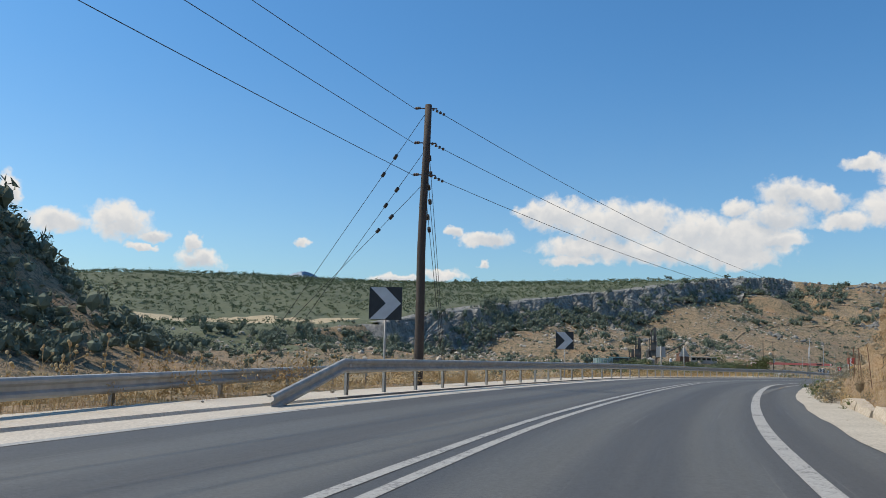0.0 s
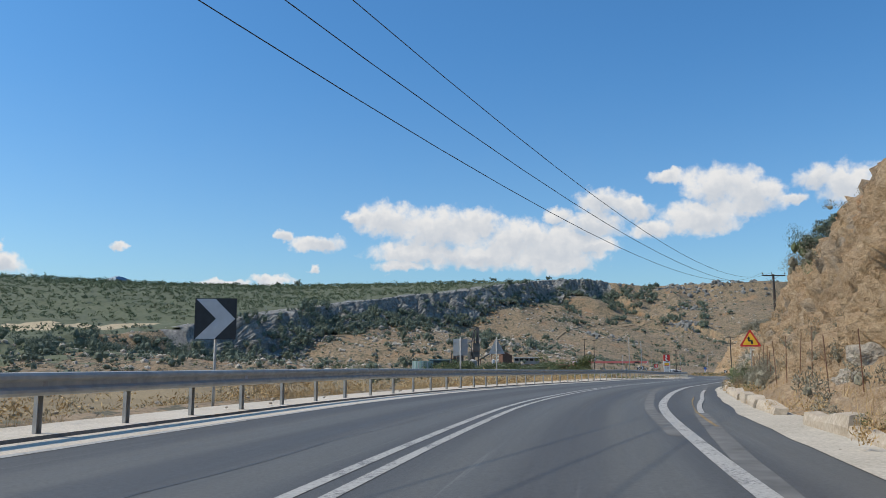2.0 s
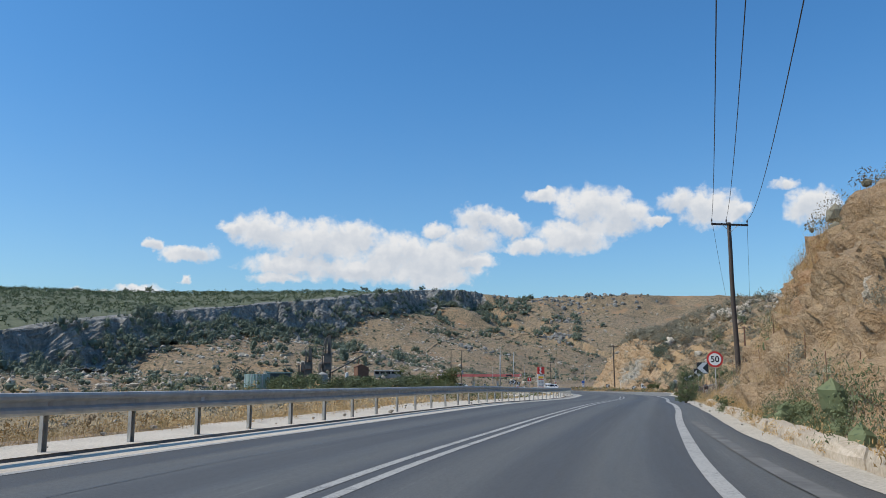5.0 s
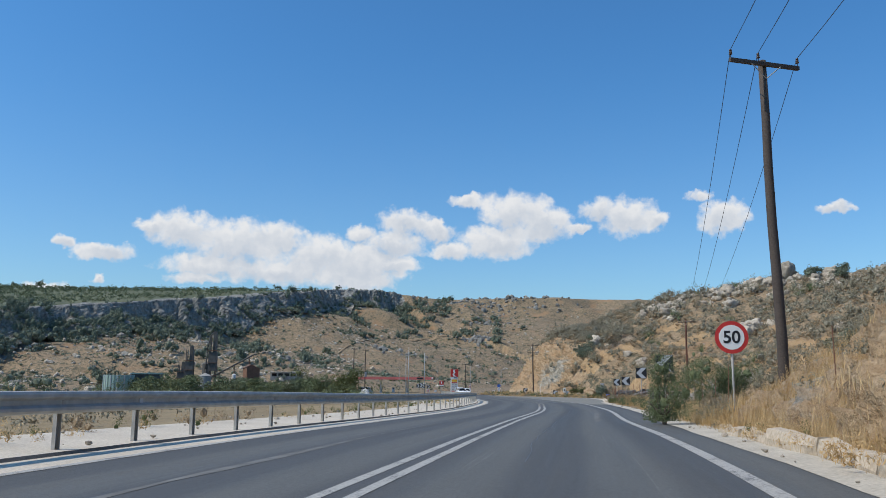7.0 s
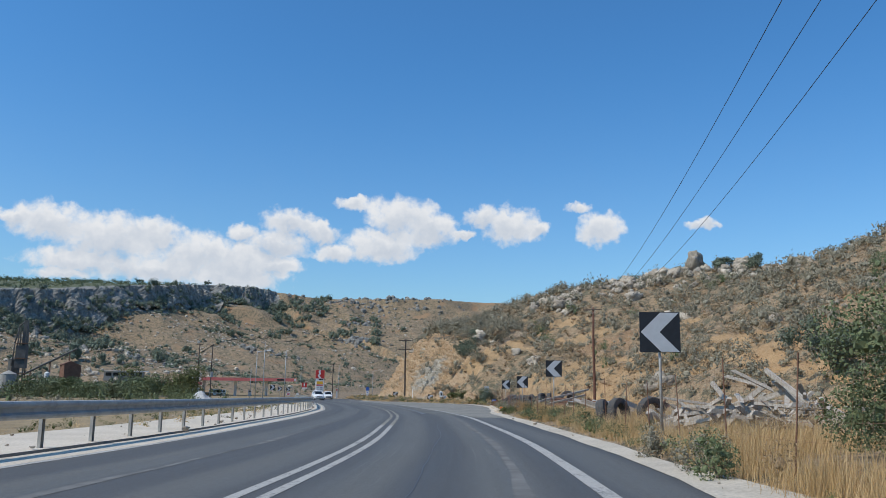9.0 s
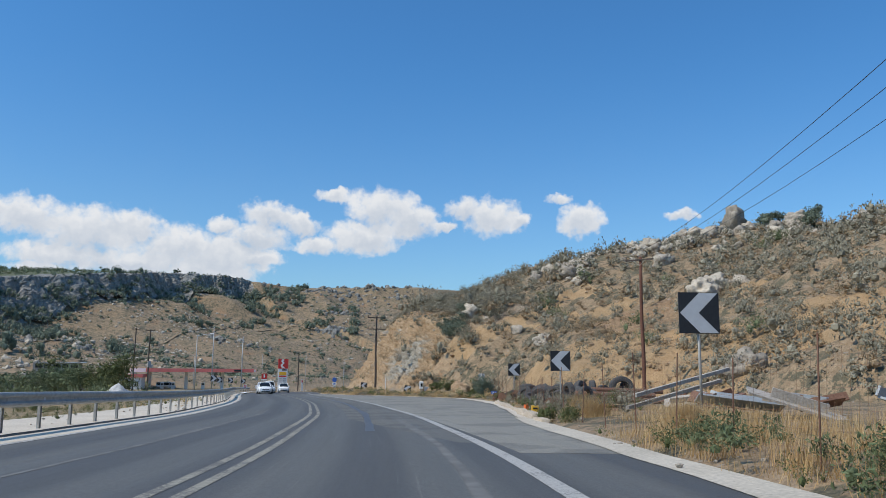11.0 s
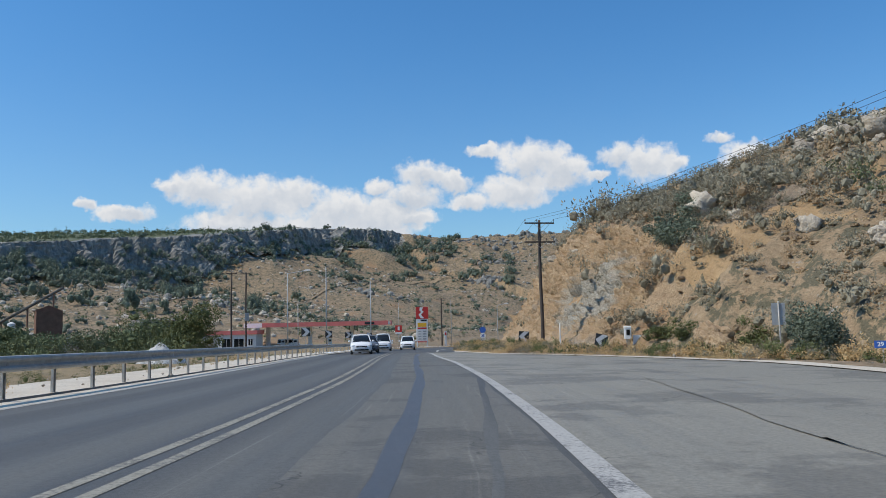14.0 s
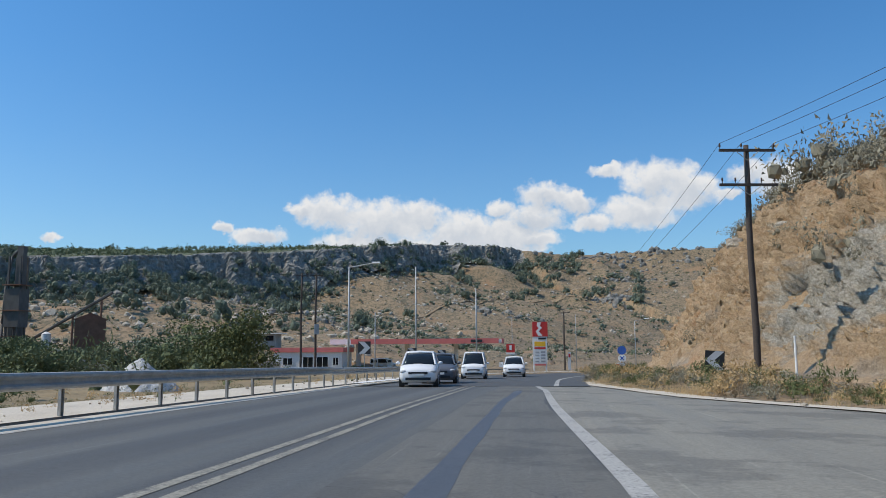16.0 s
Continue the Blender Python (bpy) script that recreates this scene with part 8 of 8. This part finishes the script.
def plant_tower(at, h, label, horn=True):
    p = thing("plant_tower", label, "industrial plant", at, 0)
    p.scale = (0.7, 0.7, 1.0)
    for sx_, sy_ in ((-1, -1), (1, -1), (-1, 1), (1, 1)):
        solid("leg", lambda bm: box(bm, (sx_ * 1.1, sy_ * 1.1, h * 0.45), (0.3, 0.3, h * 0.95)), M["dark_steel"], p)
    solid("hopper", lambda bm: box(bm, (0, 0, h * 0.52), (2.9, 2.9, h * 0.30), None, 1.0), M["dark_steel"], p)
    solid("chimney", lambda bm: box(bm, (0.6, 0, h * 0.75), (1.5, 1.5, h * 0.52), None, 0.75), M["dark_steel"], p)
    if horn:
        def b_duct(bm):
            q = [Vector((0.3, 0, h)), Vector((-1.3, 0, h * 0.93)), Vector((-2.3, 0, h * 0.7)), Vector((-2.6, 0, h * 0.4)), Vector((-2.6, 0, 0))]
            for i in range(4):
                tube(bm, q[i], q[i + 1], 0.22, 0.22, 8)
        solid("duct", b_duct, M["dark_steel"], p, "curved exhaust duct", True)
    for k in range(3):
        solid("platform", lambda bm, k=k: box(bm, (0, 0, h * (0.3 + 0.2 * k)), (3.6, 3.6, 0.12)), M["rust"], p)
    return p


plant_tower((-41.3, 303.0, zland(-41.3, 303)), 16.5, "dark disused asphalt plant tower with a curved duct")
plant_tower((-46.6, 300.0, zland(-46.6, 300)), 12.5, "dark disused hopper tower of the old plant", False)
plant_tower((-49.6, 304.0, zland(-49.6, 304)), 8.5, "dark squat bin of the disused plant", False)
for k, (sx_, sy_, r_, h_, m_) in enumerate(((-41.8, 297, 1.6, 4.6, "wall_grey"), (-35.0, 300, 0.55, 5.2, "wall_white"), (-43.5, 306, 1.2, 8.0, "dark_steel"))):
    so = thing("silo", "weathered upright silo of the disused plant", "silo", (sx_, sy_, zland(sx_, sy_)), 0, "plant silos")
    solid("drum", lambda bm: (tube(bm, (0, 0, -0.5), (0, 0, h_), r_, r_, 18)), M[m_], so, smooth=False)
    solid("cap", lambda bm: tube(bm, (0, 0, h_), (0, 0, h_ + r_ * 0.5), r_ * 1.04, 0.1, 18), M[m_], so)
cv = thing("conveyor", "rusty inclined conveyor over a gravel hopper", "conveyor", (-35.5, 308, zland(-35.5, 308)), 0)
solid("belt_frame", lambda bm: tube(bm, (-9.5, 0, 3.1), (4.5, 0, 10.8), 0.22, 0.22, 6), M["dark_steel"], cv)
for u_ in (-5, -1, 3):
    solid("leg", lambda bm, u_=u_: tube(bm, (u_, 0, -0.3), (u_, 0, 4.2 + (u_ + 7.5) * 0.55), 0.14, 0.14, 6), M["rust"], cv)
hs = thing("hopper_house", "dark hopper house with a low rusty roof under the conveyor", "shed", (-31.0, 303.0, zland(-31, 303)), 30)
solid("wall", lambda bm: box(bm, (0, 0, 3.5), (3.6, 3.0, 7.2)), M["rust"], hs)
solid("roof", lambda bm: prism(bm, [(-2.1, 7.1), (2.1, 7.1), (0.0, 8.0)], 1.7, Matrix.Translation((0, 0, 0))), M["rust"], hs)
cb = thing("site_cabin", "low pale site cabin with a row of windows", "cabin", (-27.5, 352, zland(-27.5, 352)), 4)
solid("wall", lambda bm: box(bm, (0, 0, 1.1), (10.5, 4.0, 2.6)), M["wall_grey"], cb)
solid("roof", lambda bm: box(bm, (0.6, -0.2, 2.48), (11.5, 4.6, 0.18)), M["bright_white"], cb)
for k in range(5):
    solid("window", lambda bm, k=k: box(bm, (-4.0 + 2.0 * k, -2.03, 1.6), (1.5, 0.08, 0.9)), M["glass_dark"], cb)


def heap(x_, y_, r_, h_, label, material, seed):
    bm = bmesh.new()
    bmesh.ops.create_grid(bm, x_segments=34, y_segments=34, size=r_)
    for v in bm.verts:
        q = v.co.xy.length / r_
        v.co.z = h_ * max(0, 1 - q) ** 0.9 + 0.10 * h_ * noise.noise(v.co * 1.3 + Vector((seed, 0, 0))) + 0.05 * h_ * noise.noise(v.co * 5.0) - 0.4 * max(0, q - 0.9)
    ob = part("gravel_mound", bm, material, None)
    ob.location = (x_, y_, zland(x_, y_) - 0.1)
    tagged(ob, label, "mound")


heap(0.84, 254.3, 2.5, 2.05, "heap of crushed white gravel behind the guard rail", M["gravel"], 3)
heap(-29, 305, 6.0, 3.2, "pale gravel heap beside the disused plant", M["gravel"], 5)
ow = thing("boundary_wall", "long low grey wall in front of the plant yard", "wall", (0, 0, 0))
for k in range(9):
    wx_, wy_ = -58 + 6.3 * k, 292 + 0.8 * k
    solid("wall_panel", lambda bm: box(bm, (wx_, wy_, zland(wx_, wy_) + 0.8), (6.25, 0.22, 2.0)), M["wall_grey"], ow)

# ---- scrap yard behind the fence ----
def tyre_mesh(R, r, w):
    bm = bmesh.new()
    n, prof = 26, [(-w / 2, R * 0.62), (-w / 2 * 1.02, R * 0.80), (-w / 2 * 0.9, R * 0.96), (-w / 4, R), (w / 4, R), (w / 2 * 0.9, R * 0.96), (w / 2 * 1.02, R * 0.80), (w / 2, R * 0.62), (w / 2 * 0.7, R * 0.56), (-w / 2 * 0.7, R * 0.56)]
    rings = []
    for i in range(n):
        a = i * 2 * math.pi / n
        bump_ = 0.025 * R if i % 2 else 0.0
        rings.append([bm.verts.new(((rr_ + (bump_ if rr_ > R * 0.9 else 0)) * math.cos(a), x_, (rr_ + (bump_ if rr_ > R * 0.9 else 0)) * math.sin(a))) for x_, rr_ in prof])
    m = len(prof)
    for i in range(n):
        for j in range(m):
            bm.faces.new((rings[i][j], rings[i][(j + 1) % m], rings[(i + 1) % n][(j + 1) % m], rings[(i + 1) % n][j]))
    bmesh.ops.recalc_face_normals(bm, faces=bm.faces[:])
    me = bpy.data.meshes.new("tyre")
    bm.to_mesh(me)
    bm.free()
    me.materials.append(M["rubber"])
    return me


TY = [tyre_mesh(0.46, 0.3, 0.28), tyre_mesh(0.58, 0.4, 0.36), tyre_mesh(0.35, 0.2, 0.22), tyre_mesh(0.70, 0.36, 0.55)]
tr_ = random.Random(17)


def tyre(x_, y_, lift, k, rx_, rz_):
    ob = new("tyre", TY[k])
    ob.matrix_world = pose(x_, y_, zland(x_, y_) + lift, rx_, 0, rz_)
    tagged(ob, "worn black scrap tyre in the roadside yard" if k != 1 else "big worn black truck tyre in the yard", "tyre", "scrap tyres")


tyre(22.6, 134.4, 0.42, 0, -8, 30)
tyre(23.5, 134.0, 0.42, 0, 6, 10)
tyre(22.5, 135.3, 0.42, 0, -14, 50)
for k in range(38):
    yy = tr_.uniform(175.5, 188.5)
    xx = float(centre(yy)) + float(np.interp(yy, EDGE_Y, EDGE_D)) + tr_.uniform(2.2, 5.6)
    up = tr_.random()
    lay = tr_.random() < 0.45
    tyre(xx, yy, 0.16 + 0.5 * up * tr_.random() if lay else 0.36 + 0.35 * up * tr_.random(), tr_.choice((0, 0, 1, 2)), 80 + tr_.uniform(-22, 22) if lay else tr_.uniform(-25, 25), tr_.uniform(0, 180))
# big ones leaning together
for xx, yy, k, turn_ in ((36.4, 180.4, 1, 35), (37.0, 180.1, 1, 62), (37.7, 180.3, 0, 10), (38.7, 180.0, 3, -12), (39.2, 180.5, 1, 40)):
    tyre(xx, yy, (0.46, 0.58, 0.35, 0.70)[k], k, tr_.uniform(-12, 12), turn_)
for k, (xa, ya, xb, yb, zz, rr_) in enumerate(((35.0, 178.6, 39.4, 177.4, 0.46, 0.16), (35.9, 178.0, 40.0, 176.8, 0.16, 0.16), (36.6, 177.2, 39.2, 176.4, 0.14, 0.14), (36.4, 179.0, 40.2, 178.0, 0.66, 0.13))):
    pp_ = thing("scrap_pipe", "long rusty steel pipe lying in the yard", "pipe", (0, 0, 0), 0, "scrap pipes")
    za = zland(xa, ya)
    solid("pipe", lambda bm: (tube(bm, (xa, ya, za + zz), (xb, yb, za + zz - 0.1), rr_, rr_, 16)), M["rust"], pp_, smooth=False)
dr = thing("oil_drum", "rusty drum lying with its round end towards the road", "drum", (29.35, 167.2, zland(29.35, 167.2) + 0.30), -32, "drums")
solid("drum", lambda bm: (tube(bm, (0, 0, 0), (0, 0.9, 0), 0.27, 0.27, 22), tube(bm, (0, -0.02, 0), (0, 0.03, 0), 0.285, 0.285, 22), tube(bm, (0, 0.42, 0), (0, 0.46, 0), 0.28, 0.28, 22)), M["rust"], dr)
for xa, ya, xb, yb, zz, rr_ in ((30.4, 167.6, 31.2, 164.6, 0.26, 0.06), (30.1, 166.6, 30.8, 164.2, 0.12, 0.08)):
    pp_ = thing("scrap_pipe", "rusty steel pipe lying across the scrap", "pipe", (0, 0, 0), 0, "scrap pipes")
    za = zland(30.4, 166.5)
    solid("pipe", lambda bm: tube(bm, (xa, ya, za + zz), (xb, yb, za + zz - 0.06), rr_, rr_, 14), M["rust"], pp_)
for xa, ya, yw_, ln_ in ((30.9, 164.6, 70, 1.1), (31.6, 166.0, 50, 1.0)):
    js = thing("scrap_sheet", "bent rusty plate lying across the scrap", "scrap", (xa, ya, zland(xa, ya) + 0.3), yw_, "scrap sheets", (18, 6))
    solid("sheet", lambda bm: (box(bm, (0, 0, 0), (ln_, 0.35, 0.03)), box(bm, (0, 0.16, 0.06), (ln_, 0.03, 0.14))), M["rust"], js)
bx1 = thing("fuel_can", "battered orange plastic can on the ground", "can", (29.7, 171.0, zland(29.7, 171.0)), 20)
solid("body", lambda bm: box(bm, (0, 0, 0.17), (0.26, 0.2, 0.38), None, 0.9), M["orange"], bx1)
bx1.scale = (0.7, 0.7, 0.8)
solid("spout", lambda bm: tube(bm, (0.07, 0, 0.34), (0.07, 0, 0.42), 0.03, 0.03, 8), M["orange"], bx1)
bx2 = thing("crate", "yellow plastic crate beside the kerb wall", "crate", (29.1, 168.3, zland(29.1, 168.3)), -10)
solid("body", lambda bm: box(bm, (0, 0, 0.14), (0.26, 0.2, 0.34)), M["yellow"], bx2)
solid("slot", lambda bm: box(bm, (0, -0.105, 0.2), (0.18, 0.02, 0.06)), M["black"], bx2)
tk2 = thing("water_tank", "black plastic water tank standing in the yard", "tank", (36.6, 190.0, zland(36.6, 190.0)), 0)
solid("tank", lambda bm: tube(bm, (0, 0, 0), (0, 0, 1.1), 0.6, 0.55, 18), M["rubber"], tk2)
solid("lid", lambda bm: tube(bm, (0, 0, 1.1), (0, 0, 1.22), 0.5, 0.25, 18), M["rubber"], tk2)
tk3 = copy_thing(tk2, pose(37.9, 190.4, zland(37.9, 190.4)))
# rusted machine parts behind the kerb wall
def arc_plate(bm, R, a0, a1, w, t, n=10):
    for i in range(n):
        b0, b1 = (math.radians(a0 + (a1 - a0) * k_ / n) for k_ in (i, i + 1))
        vs = [bm.verts.new((R_ * math.cos(b), y_, R_ * math.sin(b))) for b in (b0, b1) for R_ in (R, R - t) for y_ in (-w / 2, w / 2)]
        for f_ in ((0, 1, 5, 4), (2, 6, 7, 3), (0, 4, 6, 2), (1, 3, 7, 5), (0, 2, 3, 1), (4, 5, 7, 6)):
            bm.faces.new([vs[q] for q in f_])
    bmesh.ops.recalc_face_normals(bm, faces=bm.faces)


wk = thing("machine_wreck", "rusted broken machine with a drum and curved plates", "scrap", (36.75, 195.0, zland(36.75, 195.0)), -35)
wk.scale = (0.72, 0.72, 0.68)
solid("curved_plate", lambda bm: arc_plate(bm, 1.0, 20, 165, 0.9, 0.03), M["rust"], wk)
solid("flywheel", lambda bm: (tube(bm, (-0.25, -0.75, 0.42), (-0.25, -0.62, 0.42), 0.42, 0.42, 26), tube(bm, (-0.25, -0.80, 0.42), (-0.25, -0.55, 0.42), 0.10, 0.10, 12)), M["rust"], wk)
solid("side_plate", lambda bm: box(bm, (1.35, -0.1, 0.62), (1.9, 0.06, 0.55), Matrix.Rotation(0.12, 3, "Y")), M["rust"], wk)
solid("side_plate", lambda bm: box(bm, (1.45, 0.5, 0.85), (2.1, 0.06, 0.45), Matrix.Rotation(0.05, 3, "Y")), M["rust"], wk)
solid("arm", lambda bm: box(bm, (0.35, -0.45, 0.85), (1.3, 0.20, 0.24), Matrix.Rotation(-0.45, 3, "Y"), 0.8), M["rubber"], wk)
solid("arm", lambda bm: tube(bm, (-0.1, -0.6, 0.1), (1.9, -0.5, 0.45), 0.05, 0.05, 10), M["rust"], wk)
bk = thing("bucket", "small rusty open bucket on the ground", "bucket", (35.8, 194.9, zland(35.8, 194.9)), 0)
bk.scale = (0.75, 0.75, 0.65)
solid("body", lambda bm: tube(bm, (0, 0, 0), (0, 0, 0.36), 0.19, 0.22, 18, False), M["rust"], bk)
solid("rim", lambda bm: tube(bm, (0, 0, 0.34), (0, 0, 0.37), 0.235, 0.235, 18), M["rust"], bk)
tb = thing("oil_drum", "rusty drum lying with its end towards the road", "drum", (38.0, 201.2, zland(38.0, 201.2) + 0.30), -28, "drums")
solid("drum", lambda bm: (tube(bm, (0, -0.45, 0), (0, 0.45, 0), 0.30, 0.30, 20), tube(bm, (0, -0.48, 0), (0, -0.44, 0), 0.32, 0.32, 20)), M["rust"], tb)
rb = thing("scrap_beam", "short rusty steel beam lying on rubble", "scrap", (37.8, 198.6, zland(37.8, 198.6) + 0.22), -30)
solid("beam", lambda bm: (box(bm, (0, 0, 0.12), (1.5, 0.18, 0.03)), box(bm, (0, 0, 0), (1.5, 0.03, 0.24)), box(bm, (0, 0, -0.12), (1.5, 0.18, 0.03))), M["rust"], rb)
heap(36.9, 196.9, 0.8, 0.42, "small heap of brown earth in the yard", M["ground"], 9)
fl = thing("scrap_beam", "pale scrap lattice beam lying in the yard", "scrap", (30.2, 158.8, zland(30.2, 158.8) + 0.9), 20)
solid("chord", lambda bm: box(bm, (0, 0, 0), (4.2, 0.12, 0.1), Matrix.Rotation(-0.18, 3, "Y")), M["dead_wood"], fl)
solid("chord", lambda bm: box(bm, (0, 0.3, -0.35), (4.2, 0.12, 0.1), Matrix.Rotation(-0.18, 3, "Y")), M["dead_wood"], fl)
for k in range(14):
    yy = tr_.uniform(150, 170)
    xx = float(centre(yy)) + 9.5 + tr_.uniform(1, 6)
    js = thing("scrap_sheet", "bent rusty sheet of scrap metal", "scrap", (xx, yy, zland(xx, yy) + 0.3), tr_.uniform(0, 180), "scrap sheets", (tr_.uniform(-30, 30), tr_.uniform(-20, 20)))
    solid("sheet", lambda bm: (box(bm, (0, 0, 0), (tr_.uniform(0.8, 2.4), tr_.uniform(0.3, 0.8), 0.05)), box(bm, (0, tr_.uniform(-0.3, 0.3), 0.12), (1.2, 0.06, 0.22))), M[tr_.choice(("rust", "rust", "dead_wood", "sign_back"))], js)
# heap of bleached timber
wr = random.Random(23)
for k in range(110):
    u_ = wr.random()
    xx, yy = 21.7 + 1.2 * u_ + wr.gauss(0, 0.4), 129.6 - 4.8 * u_ + wr.gauss(0, 0.3)
    up_ = abs(wr.gauss(0.10, 0.33)) * (1.25 - abs(u_ - 0.55))
    tb_ = thing("timber", "bleached grey beam in a heap of timber", "timber", (xx, yy, zland(xx, yy) + 0.12 + min(up_, 1.1)), wr.uniform(0, 180), "timber heap", (wr.uniform(-48, 48), wr.uniform(-14, 14)))
    ln_ = wr.uniform(0.6, 1.6)
    solid("beam", lambda bm: box(bm, (0, 0, 0), (wr.uniform(0.05, 0.13), ln_, wr.uniform(0.05, 0.12)), None, wr.uniform(0.75, 1.0)), M["dead_wood"], tb_)
# stake fence with wire along the bank and the yard
fence = thing("stake_fence", "leaning rusty stakes with slack wire mesh", "fence", (0, 0, 0))
fr_ = random.Random(31)
prev = None
y = 27.0
while y < 196:
    off_ = float(np.interp(y, EDGE_Y, EDGE_D)) + (1.9 if y < 120 else 1.5)
    x = float(centre(y)) + off_
    z = zland(x, y)
    h_ = fr_.uniform(1.35, 1.75)
    lx, ly = fr_.uniform(-0.14, 0.14), fr_.uniform(-0.12, 0.12)
    if not (100 < y < 109):
        solid("stake", lambda bm: tube(bm, (x, y, z - 0.3), (x + lx, y + ly, z + h_), 0.013, 0.011, 6), M["rust"], fence)
        if prev is not None and y > 118:
            px_, py_, pz_, ph_, plx, ply = prev

            def b_mesh(bm):
                for u in (0.15, 0.3, 0.45, 0.6, 0.75, 0.9):
                    tube(bm, (px_ + plx * u, py_ + ply * u, pz_ + ph_ * u), (x + lx * u, y + ly * u, z + h_ * u), 0.0016, 0.0016, 3, False)
                for q in range(1, 14):
                    w_ = q / 14
                    xa, ya, za = px_ + (x - px_) * w_, py_ + (y - py_) * w_, pz_ + (z - pz_) * w_
                    tube(bm, (xa, ya, za), (xa + lx, ya + ly, za + 1.4), 0.0013, 0.0013, 3, False)
            solid("wire_mesh", b_mesh, M["rust"], fence)
        prev = (x, y, z, h_, lx, ly)
    else:
        prev = None
    y += fr_.uniform(2.1, 3.0)
